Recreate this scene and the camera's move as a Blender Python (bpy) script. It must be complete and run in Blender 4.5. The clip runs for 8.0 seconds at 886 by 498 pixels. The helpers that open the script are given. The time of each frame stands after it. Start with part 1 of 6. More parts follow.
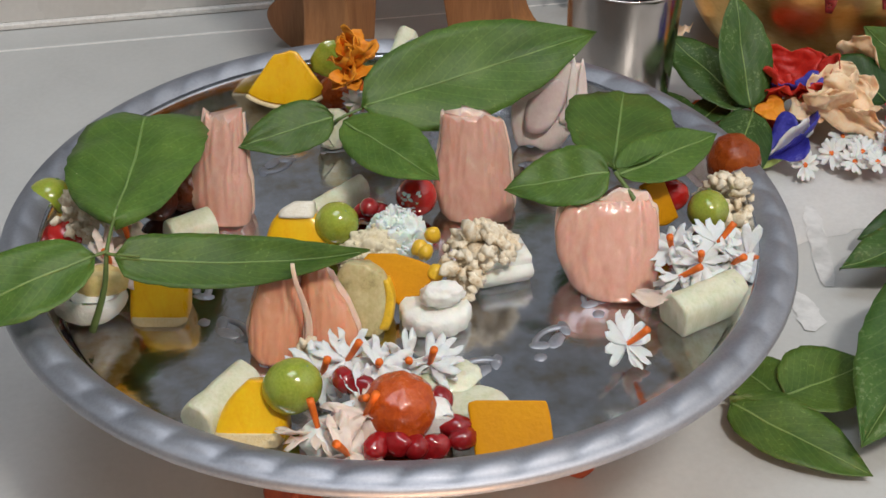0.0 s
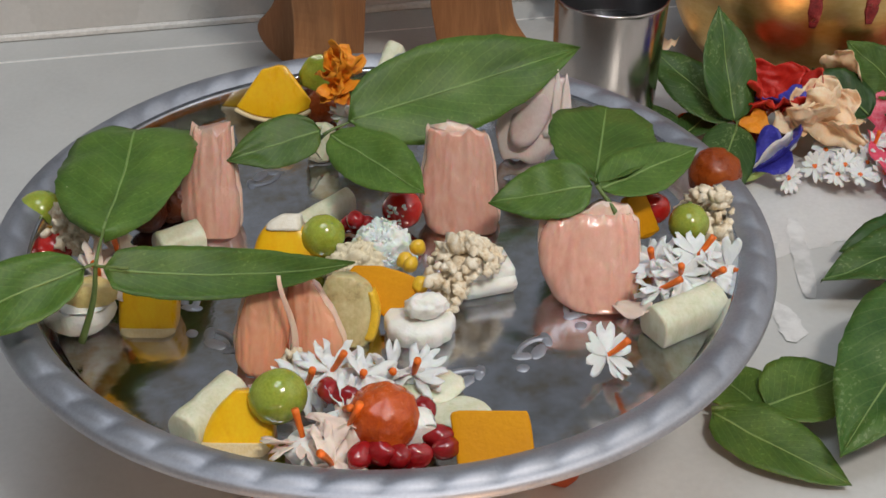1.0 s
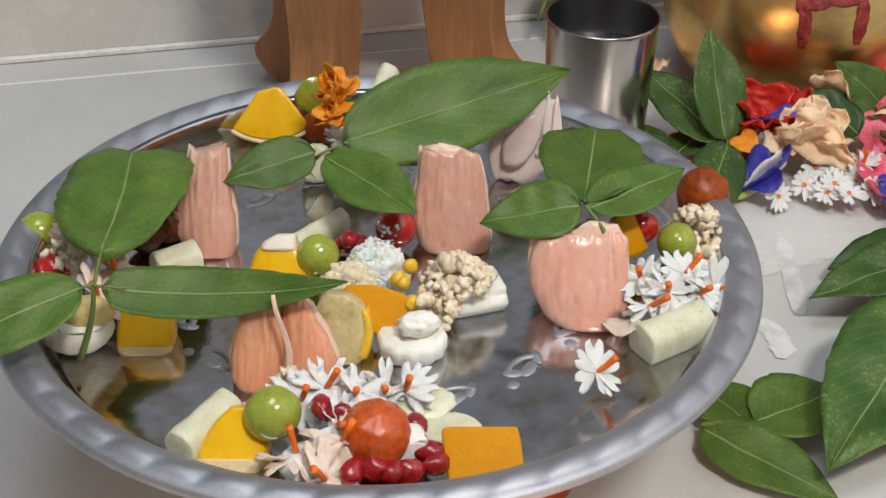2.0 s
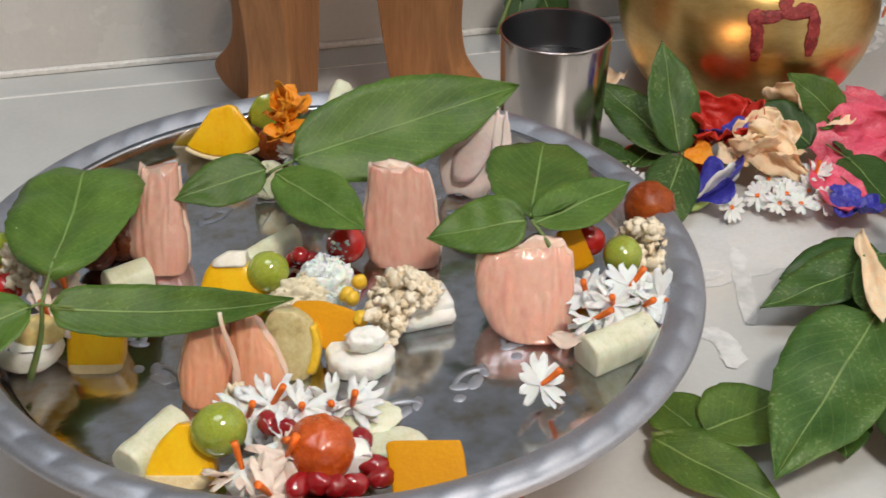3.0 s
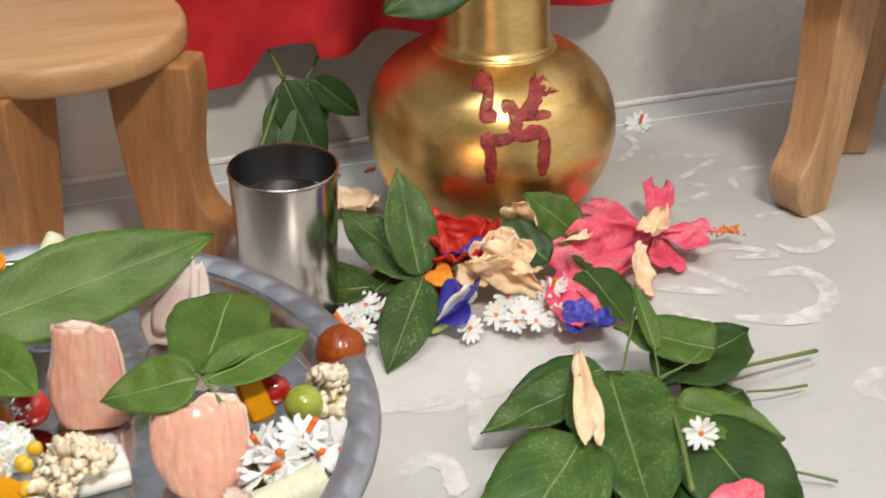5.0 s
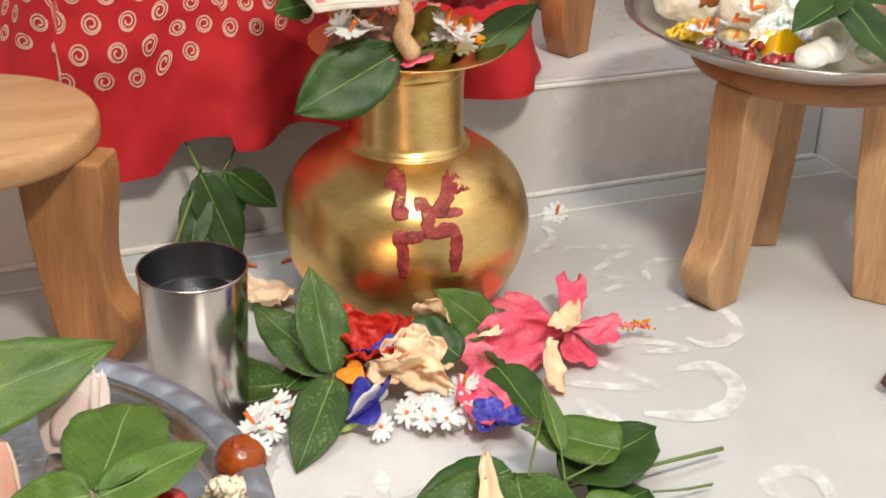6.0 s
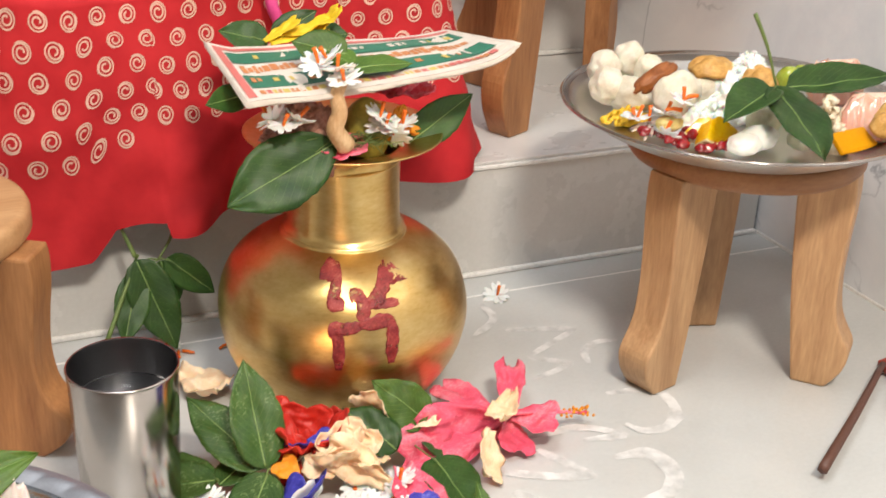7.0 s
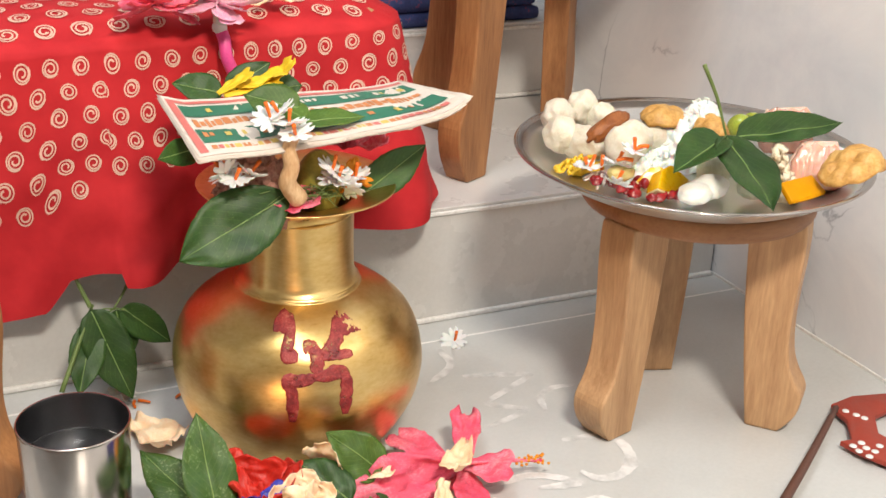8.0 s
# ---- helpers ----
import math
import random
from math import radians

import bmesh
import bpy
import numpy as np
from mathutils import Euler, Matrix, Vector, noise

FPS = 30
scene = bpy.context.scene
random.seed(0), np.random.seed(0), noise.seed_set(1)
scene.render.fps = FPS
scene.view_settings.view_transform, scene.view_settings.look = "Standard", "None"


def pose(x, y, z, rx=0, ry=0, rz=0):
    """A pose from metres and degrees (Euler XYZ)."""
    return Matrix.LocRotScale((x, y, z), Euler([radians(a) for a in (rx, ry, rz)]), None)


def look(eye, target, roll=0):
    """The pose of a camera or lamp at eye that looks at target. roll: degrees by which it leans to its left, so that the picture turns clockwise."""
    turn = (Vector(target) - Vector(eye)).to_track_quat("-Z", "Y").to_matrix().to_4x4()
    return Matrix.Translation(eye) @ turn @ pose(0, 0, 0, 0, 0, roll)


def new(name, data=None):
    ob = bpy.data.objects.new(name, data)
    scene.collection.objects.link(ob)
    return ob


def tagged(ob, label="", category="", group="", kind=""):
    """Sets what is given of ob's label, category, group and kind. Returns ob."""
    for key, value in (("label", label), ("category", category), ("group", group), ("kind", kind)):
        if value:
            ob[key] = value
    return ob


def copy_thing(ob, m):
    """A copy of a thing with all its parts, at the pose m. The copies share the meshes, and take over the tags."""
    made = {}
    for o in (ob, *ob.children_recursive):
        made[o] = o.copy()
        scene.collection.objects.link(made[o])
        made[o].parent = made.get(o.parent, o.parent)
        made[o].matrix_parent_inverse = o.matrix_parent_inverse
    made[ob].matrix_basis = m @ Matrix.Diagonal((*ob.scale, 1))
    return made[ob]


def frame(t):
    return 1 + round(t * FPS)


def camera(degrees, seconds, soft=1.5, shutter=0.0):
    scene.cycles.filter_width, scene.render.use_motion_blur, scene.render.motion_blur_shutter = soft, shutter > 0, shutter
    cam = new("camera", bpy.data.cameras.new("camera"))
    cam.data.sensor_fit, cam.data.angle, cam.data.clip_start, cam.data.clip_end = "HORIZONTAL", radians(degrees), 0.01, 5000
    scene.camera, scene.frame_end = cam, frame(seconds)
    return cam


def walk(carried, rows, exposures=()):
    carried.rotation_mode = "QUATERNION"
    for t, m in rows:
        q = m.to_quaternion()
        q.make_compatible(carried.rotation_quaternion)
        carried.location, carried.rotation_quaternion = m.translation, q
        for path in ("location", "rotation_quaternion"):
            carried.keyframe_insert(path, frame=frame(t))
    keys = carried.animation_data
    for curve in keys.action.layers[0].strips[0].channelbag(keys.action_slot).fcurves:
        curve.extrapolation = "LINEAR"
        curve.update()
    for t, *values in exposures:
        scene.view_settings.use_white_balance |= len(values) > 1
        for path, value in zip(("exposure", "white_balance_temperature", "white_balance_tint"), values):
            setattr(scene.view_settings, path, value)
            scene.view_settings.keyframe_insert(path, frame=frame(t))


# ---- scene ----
cam = camera(37.99, 8.0, 1.5, 0.4)
PATH = [
    (0, (0, 0, 0.4485), (0.1999, 0.7943, -0.1251), 0.36),
    (0.5, (0.0021, -0.0035, 0.4515), (0.202, 0.7868, -0.1276), 0.57),
    (1, (0.0023, -0.0074, 0.4546), (0.2079, 0.7899, -0.1128), 0.62),
    (1.5, (0.0029, -0.0128, 0.4588), (0.2095, 0.7898, -0.1008), 0.5),
    (3, (0.0167, -0.0247, 0.4679), (0.2404, 0.7799, -0.0823), 0.49),
    (3.5, (0.0455, -0.0331, 0.4753), (0.292, 0.7704, -0.0666), 0.36),
    (4, (0.0755, -0.0398, 0.4832), (0.343, 0.7671, -0.0436), 0.13),
    (4.5, (0.1005, -0.0461, 0.4919), (0.3883, 0.7619, -0.0222), -0.08),
    (6, (0.1386, -0.0499, 0.5274), (0.5035, 0.764, 0.0752), 1.82),
    (6.5, (0.1488, -0.0438, 0.5396), (0.5313, 0.7715, 0.105), 2.21),
    (7, (0.1592, -0.0418, 0.554), (0.5597, 0.7743, 0.1373), 2.29),
    (7.5, (0.167, -0.0427, 0.5645), (0.5857, 0.7702, 0.1597), 2.78),
    (8, (0.172, -0.0448, 0.5724), (0.5955, 0.7697, 0.176), 2.52),
]
walk(cam, [(t, look(eye, target, roll)) for t, eye, target, roll in PATH],
     [(0, -0.32, 6150, 10), (0.5, -0.34, 6150, 10), (1.0, -0.42, 6150, 10), (1.5, -0.26, 6200, 10), (3.0, -0.1, 6350, 10), (4.5, 0.08, 6500, 10), (6.0, 0.44, 6550, 10), (7.0, 0.56, 6600, 10), (8.0, 0.58, 6600, 10)])

# ---- light ----
world = bpy.data.worlds.new("world")
scene.world = world
world.use_nodes = True
world.node_tree.nodes["Background"].inputs[0].default_value = (0.75, 0.85, 1.0, 1)
world.node_tree.nodes["Background"].inputs[1].default_value = 0.05


def area_lamp(name, eye, target, sx, sy, watts, colour):
    data = bpy.data.lights.new(name, "AREA")
    data.shape, data.size, data.size_y, data.energy, data.color = "RECTANGLE", sx, sy, watts, colour
    ob = new(name, data)
    ob.matrix_world = look(eye, target)
    return ob


area_lamp("tube_light", (0.36, -0.38, 1.50), (0.5, 0.75, 0.1), 0.30, 0.14, 19, (1.0, 0.91, 0.80))
# Unseen broad lamp overhead, added to fill the shadows.
area_lamp("ceiling_fill", (-0.1, 0.3, 2.5), (0.2, 0.5, 0.0), 0.9, 0.9, 18, (0.90, 0.95, 1.0))
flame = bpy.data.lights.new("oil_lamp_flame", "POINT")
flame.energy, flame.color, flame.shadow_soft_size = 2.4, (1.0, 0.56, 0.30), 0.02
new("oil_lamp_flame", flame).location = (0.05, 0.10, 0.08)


# ---- materials ----
def nodes_of(name):
    m = bpy.data.materials.new(name)
    m.use_nodes = True
    nt = m.node_tree
    return m, nt, nt.nodes["Principled BSDF"]


def add(nt, kind, **kw):
    n = nt.nodes.new(kind)
    for k, v in kw.items():
        if k in n.inputs:
            n.inputs[k].default_value = v
    return n


def ramp(nt, src, stops):
    r = nt.nodes.new("ShaderNodeValToRGB")
    e = r.color_ramp.elements
    while len(e) < len(stops):
        e.new(0.5)
    for el, (p, c) in zip(e, stops):
        el.position, el.color = p, (c[0], c[1], c[2], 1)
    nt.links.new(src, r.inputs[0])
    return r.outputs[0]


def surface(name, stops, scale=60.0, fine=400.0, rough=0.5, metal=0.0, bump=0.2, depth=0.002, stretch=(1, 1, 1),
            sss=0.0, coat=0.0, rough_var=0.15, per_object=0.0, spec=0.5):
    """A two-scale procedural surface on object coordinates (metres)."""
    m, nt, p = nodes_of(name)
    tc = nt.nodes.new("ShaderNodeTexCoord")
    mp = nt.nodes.new("ShaderNodeMapping")
    mp.inputs["Scale"].default_value = stretch
    nt.links.new(tc.outputs["Object"], mp.inputs[0])
    a = add(nt, "ShaderNodeTexNoise", Scale=scale, Detail=6.0, Roughness=0.6)
    b = add(nt, "ShaderNodeTexNoise", Scale=fine, Detail=3.0, Roughness=0.6)
    for n in (a, b):
        nt.links.new(mp.outputs[0], n.inputs["Vector"])
    mixv = nt.nodes.new("ShaderNodeMath")
    mixv.operation = "MULTIPLY_ADD"
    mixv.inputs[1].default_value = 0.35
    nt.links.new(b.outputs[0], mixv.inputs[0])
    sc = nt.nodes.new("ShaderNodeMath")
    sc.operation = "MULTIPLY"
    sc.inputs[1].default_value = 0.65
    nt.links.new(a.outputs[0], sc.inputs[0])
    nt.links.new(sc.outputs[0], mixv.inputs[2])
    col = ramp(nt, mixv.outputs[0], stops)
    if per_object:
        info = nt.nodes.new("ShaderNodeObjectInfo")
        hsv = nt.nodes.new("ShaderNodeHueSaturation")
        mr = nt.nodes.new("ShaderNodeMapRange")
        mr.inputs["To Min"].default_value, mr.inputs["To Max"].default_value = 1 - per_object, 1 + per_object
        nt.links.new(info.outputs["Random"], mr.inputs[0])
        nt.links.new(mr.outputs[0], hsv.inputs["Value"])
        nt.links.new(col, hsv.inputs["Color"])
        col = hsv.outputs[0]
    nt.links.new(col, p.inputs["Base Color"])
    rr = nt.nodes.new("ShaderNodeMapRange")
    rr.inputs["To Min"].default_value, rr.inputs["To Max"].default_value = max(0.02, rough - rough_var), min(1, rough + rough_var)
    nt.links.new(a.outputs[0], rr.inputs[0])
    nt.links.new(rr.outputs[0], p.inputs["Roughness"])
    p.inputs["Metallic"].default_value = metal
    p.inputs["Specular IOR Level"].default_value = spec
    if coat:
        p.inputs["Coat Weight"].default_value, p.inputs["Coat Roughness"].default_value = coat, 0.08
    if sss:
        p.inputs["Subsurface Weight"].default_value, p.inputs["Subsurface Scale"].default_value = sss, 0.006
    bp = add(nt, "ShaderNodeBump", Strength=bump, Distance=depth)
    nt.links.new(mixv.outputs[0], bp.inputs["Height"])
    nt.links.new(bp.outputs[0], p.inputs["Normal"])
    return m


def spread(c, lo=0.8, hi=1.15):
    """Three stops round one colour."""
    return [(0.3, tuple(v * lo for v in c)), (0.5, c), (0.72, tuple(min(1, v * hi) for v in c))]


def leaf_material(name, dark, light, vein, dusty=0.4, clear=0.67):
    m, nt, p = nodes_of(name)
    uv = nt.nodes.new("ShaderNodeUVMap")
    uv.uv_map = "leaf"
    sep = nt.nodes.new("ShaderNodeSeparateXYZ")
    nt.links.new(uv.outputs[0], sep.inputs[0])

    def math_node(op, a, b=None, c=None):
        n = nt.nodes.new("ShaderNodeMath")
        n.operation = op
        for i, v in enumerate((a, b, c)):
            if v is None:
                continue
            if isinstance(v, (int, float)):
                n.inputs[i].default_value = v
            else:
                nt.links.new(v, n.inputs[i])
        return n.outputs[0]
    across = math_node("ABSOLUTE", sep.outputs[0])
    mid = math_node("LESS_THAN", across, 0.022)
    slant = math_node("MULTIPLY_ADD", across, -0.35, sep.outputs[1])
    saw = math_node("FRACT", math_node("MULTIPLY", slant, 11.0))
    side = math_node("LESS_THAN", math_node("ABSOLUTE", math_node("SUBTRACT", saw, 0.5)), 0.05)
    tc = nt.nodes.new("ShaderNodeTexCoord")
    a = add(nt, "ShaderNodeTexNoise", Scale=45.0, Detail=5.0)
    b = add(nt, "ShaderNodeTexNoise", Scale=600.0, Detail=3.0)
    nt.links.new(tc.outputs["Object"], a.inputs["Vector"])
    nt.links.new(tc.outputs["Object"], b.inputs["Vector"])
    mixed = math_node("MULTIPLY_ADD", b.outputs[0], 0.35, math_node("MULTIPLY", a.outputs[0], 0.65))
    col = ramp(nt, mixed, [(0.32, dark), (0.66, light)])
    info = nt.nodes.new("ShaderNodeObjectInfo")
    hsv = nt.nodes.new("ShaderNodeHueSaturation")
    mr = nt.nodes.new("ShaderNodeMapRange")
    mr.inputs["To Min"].default_value, mr.inputs["To Max"].default_value = 0.8, 1.25
    nt.links.new(info.outputs["Random"], mr.inputs[0])
    nt.links.new(mr.outputs[0], hsv.inputs["Value"])
    nt.links.new(col, hsv.inputs["Color"])
    dust = add(nt, "ShaderNodeTexNoise", Scale=420.0, Detail=2.0)
    nt.links.new(tc.outputs["Object"], dust.inputs["Vector"])
    speck = math_node("MULTIPLY", math_node("MULTIPLY", math_node("GREATER_THAN", dust.outputs[0], clear), math_node("GREATER_THAN", a.outputs[0], 0.50)), dusty)
    veins = math_node("MAXIMUM", math_node("MULTIPLY", mid, 0.75), math_node("MAXIMUM", math_node("MULTIPLY", side, 0.2), speck))
    mx = nt.nodes.new("ShaderNodeMix")
    mx.data_type = "RGBA"
    nt.links.new(veins, mx.inputs[0])
    nt.links.new(hsv.outputs[0], mx.inputs[6])
    mx.inputs[7].default_value = (*vein, 1)
    nt.links.new(mx.outputs[2], p.inputs["Base Color"])
    p.inputs["Roughness"].default_value = 0.48
    p.inputs["Specular IOR Level"].default_value = 0.35
    p.inputs["Subsurface Weight"].default_value, p.inputs["Subsurface Scale"].default_value = 0.1, 0.002
    height = math_node("SUBTRACT", mixed, math_node("MULTIPLY", veins, 0.6))
    bp = add(nt, "ShaderNodeBump", Strength=0.35, Distance=0.0012)
    nt.links.new(height, bp.inputs["Height"])
    nt.links.new(bp.outputs[0], p.inputs["Normal"])
    return m


def wood_material(name, dark, light, axis):
    """Long grain along one axis of the object, with growth bands."""
    st = [5, 5, 5]
    st[axis] = 0.5
    m = surface(name, [(0.25, dark), (0.48, tuple((a + b) / 2 for a, b in zip(dark, light))), (0.72, light)], 12, 80, 0.5, bump=0.25, depth=0.0015, stretch=tuple(st), per_object=0.1)
    return m


def cloth_material():
    m, nt, p = nodes_of("red_cotton")
    uv = nt.nodes.new("ShaderNodeUVMap")
    uv.uv_map = "cloth"
    a = add(nt, "ShaderNodeTexNoise", Scale=35.0, Detail=5.0)
    tc = nt.nodes.new("ShaderNodeTexCoord")
    nt.links.new(tc.outputs["Object"], a.inputs["Vector"])
    col = ramp(nt, a.outputs[0], [(0.3, (0.44, 0.014, 0.020)), (0.7, (0.58, 0.026, 0.032))])
    nt.links.new(col, p.inputs["Base Color"])
    wv = add(nt, "ShaderNodeTexWave", Scale=900.0, Distortion=1.0)
    wv2 = add(nt, "ShaderNodeTexWave", Scale=900.0, Distortion=1.0)
    wv2.bands_direction = "Y"
    nt.links.new(uv.outputs[0], wv.inputs["Vector"])
    nt.links.new(uv.outputs[0], wv2.inputs["Vector"])
    ad = nt.nodes.new("ShaderNodeMath")
    nt.links.new(wv.outputs["Fac"], ad.inputs[0])
    nt.links.new(wv2.outputs["Fac"], ad.inputs[1])
    bp = add(nt, "ShaderNodeBump", Strength=0.15, Distance=0.0004)
    nt.links.new(ad.outputs[0], bp.inputs["Height"])
    nt.links.new(bp.outputs[0], p.inputs["Normal"])
    p.inputs["Roughness"].default_value = 0.75
    p.inputs["Specular IOR Level"].default_value = 0.25
    return m


def marble_material():
    m, nt, p = nodes_of("white_marble_tile")
    tc = nt.nodes.new("ShaderNodeTexCoord")
    a = add(nt, "ShaderNodeTexNoise", Scale=4.0, Detail=8.0, Roughness=0.65, Distortion=1.6)
    b = add(nt, "ShaderNodeTexNoise", Scale=1.7, Detail=8.0, Roughness=0.55, Distortion=2.6)
    for n in (a, b):
        nt.links.new(tc.outputs["Object"], n.inputs["Vector"])
    col = ramp(nt, a.outputs[0], [(0.3, (0.74, 0.76, 0.79)), (0.6, (0.86, 0.87, 0.88))])
    line = ramp(nt, b.outputs[0], [(0.494, (1, 1, 1)), (0.5, (0.35, 0.37, 0.40)), (0.506, (1, 1, 1))])
    mx = nt.nodes.new("ShaderNodeMix")
    mx.data_type, mx.blend_type = "RGBA", "MULTIPLY"
    gate = add(nt, "ShaderNodeTexNoise", Scale=5.5, Detail=3.0)
    nt.links.new(tc.outputs["Object"], gate.inputs["Vector"])
    nt.links.new(ramp(nt, gate.outputs[0], [(0.49, (0, 0, 0)), (0.60, (0.85, 0.85, 0.85))]), mx.inputs[0])
    nt.links.new(col, mx.inputs[6])
    nt.links.new(line, mx.inputs[7])
    nt.links.new(mx.outputs[2], p.inputs["Base Color"])
    p.inputs["Roughness"].default_value = 0.14
    return m


M_TILE = surface("grey_floor_tile", [(0.25, (0.49, 0.50, 0.49)), (0.5, (0.55, 0.56, 0.55)), (0.75, (0.60, 0.61, 0.60))], 9, 250, 0.2, bump=0.03, depth=0.0005, rough_var=0.07, per_object=0.02)
M_STEP = surface("step_tile", [(0.25, (0.58, 0.57, 0.545)), (0.5, (0.64, 0.63, 0.605)), (0.75, (0.69, 0.68, 0.655))], 9, 250, 0.28, bump=0.04, depth=0.0005, rough_var=0.07)
M_GROUT = surface("white_grout", spread((0.80, 0.79, 0.76)), 200, 900, 0.8, bump=0.5)
M_MARBLE = marble_material()
M_REDWOOD = surface("reddish_stained_wood", [(0.3, (0.22, 0.035, 0.012)), (0.6, (0.40, 0.09, 0.03))], 12, 80, 0.45, bump=0.2, stretch=(5, 5, 0.5))
M_PLASTER = surface("cream_wall_paint", spread((0.72, 0.70, 0.66), 0.95, 1.04), 6, 300, 0.7, bump=0.1)
M_CEILING = surface("ceiling_paint", spread((0.70, 0.70, 0.69), 0.95, 1.04), 6, 300, 0.7, bump=0.1)
# Grey of the unseen closing wall, kept dim so the plate mirrors less light.
M_NORTH = surface("dim_grey_for_reflections", spread((0.42, 0.44, 0.47), 0.85, 1.1), 3, 200, 0.7, bump=0.1)
M_STEEL = surface("polished_steel", spread((0.48, 0.44, 0.41), 0.88, 1.08), 40, 900, 0.17, metal=1.0, bump=0.03, depth=0.0004, rough_var=0.05)
# Tumbler's inner wall: rougher steel, its dark reflections put into the base colour.
M_STEEL_SHADED = surface("dull_shaded_inner_steel", spread((0.20, 0.20, 0.21), 0.85, 1.1), 40, 900, 0.3, metal=1.0, bump=0.03, depth=0.0004, rough_var=0.05)
M_ALU = surface("dull_aluminium", [(0.3, (0.34, 0.355, 0.40)), (0.5, (0.42, 0.435, 0.48)), (0.7, (0.49, 0.505, 0.55))], 30, 700, 0.58, metal=1.0, bump=0.12, depth=0.0008, rough_var=0.1)
M_PALE_STEEL = surface("brushed_pale_steel", spread((0.66, 0.64, 0.61), 0.88, 1.08), 40, 700, 0.36, metal=1.0, bump=0.05, depth=0.0005, rough_var=0.08)
# The amber low stop paints brown reflections and syrup tint into the wet metal.
M_WET = surface("wet_aluminium_amber_reflections", [(0.36, (0.34, 0.25, 0.13)), (0.47, (0.46, 0.45, 0.44)), (0.58, (0.60, 0.63, 0.69))], 9, 90, 0.13, metal=1.0, bump=0.28, depth=0.0014, rough_var=0.12)
M_BRASS = surface("old_brass", [(0.28, (0.50, 0.28, 0.085)), (0.46, (0.68, 0.45, 0.16)), (0.7, (0.80, 0.60, 0.28))], 14, 160, 0.31, metal=1.0, bump=0.14, depth=0.001, rough_var=0.1, stretch=(1, 1, 2.5))
M_SINDOOR = surface("red_vermilion_paste", [(0.36, (0.10, 0.006, 0.008)), (0.48, (0.22, 0.014, 0.016)), (0.58, (0.33, 0.04, 0.035)), (0.68, (0.46, 0.15, 0.10))], 90, 700, 0.5, bump=0.9, depth=0.002)
nt_s = M_SINDOOR.node_tree
al_s = add(nt_s, "ShaderNodeTexNoise", Scale=160.0, Detail=5.0)
tc_s = nt_s.nodes.new("ShaderNodeTexCoord")
nt_s.links.new(tc_s.outputs["Object"], al_s.inputs["Vector"])
nt_s.links.new(ramp(nt_s, al_s.outputs[0], [(0.30, (0.55, 0.55, 0.55)), (0.48, (1, 1, 1))]), nt_s.nodes["Principled BSDF"].inputs["Alpha"])
M_WOOD_Z = wood_material("oiled_wood_legs", (0.27, 0.125, 0.050), (0.66, 0.42, 0.225), 2)
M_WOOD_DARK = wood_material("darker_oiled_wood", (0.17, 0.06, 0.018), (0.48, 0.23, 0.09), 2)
# Seat wood browned down: the shade under the plate is put into its colour.
M_WOOD_SHADED = wood_material("shaded_stool_seat", (0.16, 0.06, 0.02), (0.36, 0.17, 0.07), 0)
M_WOOD_X = wood_material("oiled_wood_seat", (0.36, 0.18, 0.07), (0.60, 0.36, 0.18), 0)
M_RED_CLOTH = cloth_material()
M_PRINT = surface("cream_block_print", spread((0.74, 0.46, 0.36)), 120, 900, 0.7, bump=0.2)
M_LEAF = leaf_material("bel_leaf", (0.038, 0.088, 0.010), (0.098, 0.175, 0.026), (0.19, 0.30, 0.07))
M_LEAF_MID = leaf_material("dusty_bel_leaf", (0.020, 0.062, 0.010), (0.062, 0.125, 0.022), (0.17, 0.24, 0.10), 0.55, 0.60)
M_LEAF_DARK = leaf_material("dark_bel_leaf", (0.012, 0.042, 0.007), (0.038, 0.092, 0.015), (0.10, 0.17, 0.05))
M_RIB = surface("pale_leaf_rib", spread((0.20, 0.30, 0.09)), 90, 600, 0.5, bump=0.2)
M_STEM = surface("green_stem", spread((0.13, 0.19, 0.05)), 90, 600, 0.55, bump=0.3)


# ---- mesh helpers ----
def part(name, bm, material, parent=None, label="", smooth=True, m=None):
    me = bpy.data.meshes.new(name)
    bm.to_mesh(me)
    bm.free()
    me.materials.append(material)
    for f in me.polygons:
        f.use_smooth = smooth
    ob = new(name, me)
    if m is not None:
        ob.matrix_basis = m
    if parent is not None:
        ob.parent = parent
    if label:
        ob["label"] = label
    return ob


def empty(name, at, label, category, group="", rz=0, m=None):
    ob = new(name)
    ob.empty_display_size = 0.02
    ob.matrix_basis = m if m is not None else pose(*at, 0, 0, rz)
    return tagged(ob, label, category, group)


def box(x0, y0, z0, x1, y1, z1, bevel=0.0, segs=2):
    bm = bmesh.new()
    bmesh.ops.create_cube(bm, size=1)
    for v in bm.verts:
        v.co = Vector(((x0, x1)[v.co.x > 0], (y0, y1)[v.co.y > 0], (z0, z1)[v.co.z > 0]))
    if bevel:
        bmesh.ops.bevel(bm, geom=bm.edges[:], offset=bevel, segments=segs, affect="EDGES", profile=0.5)
    return bm


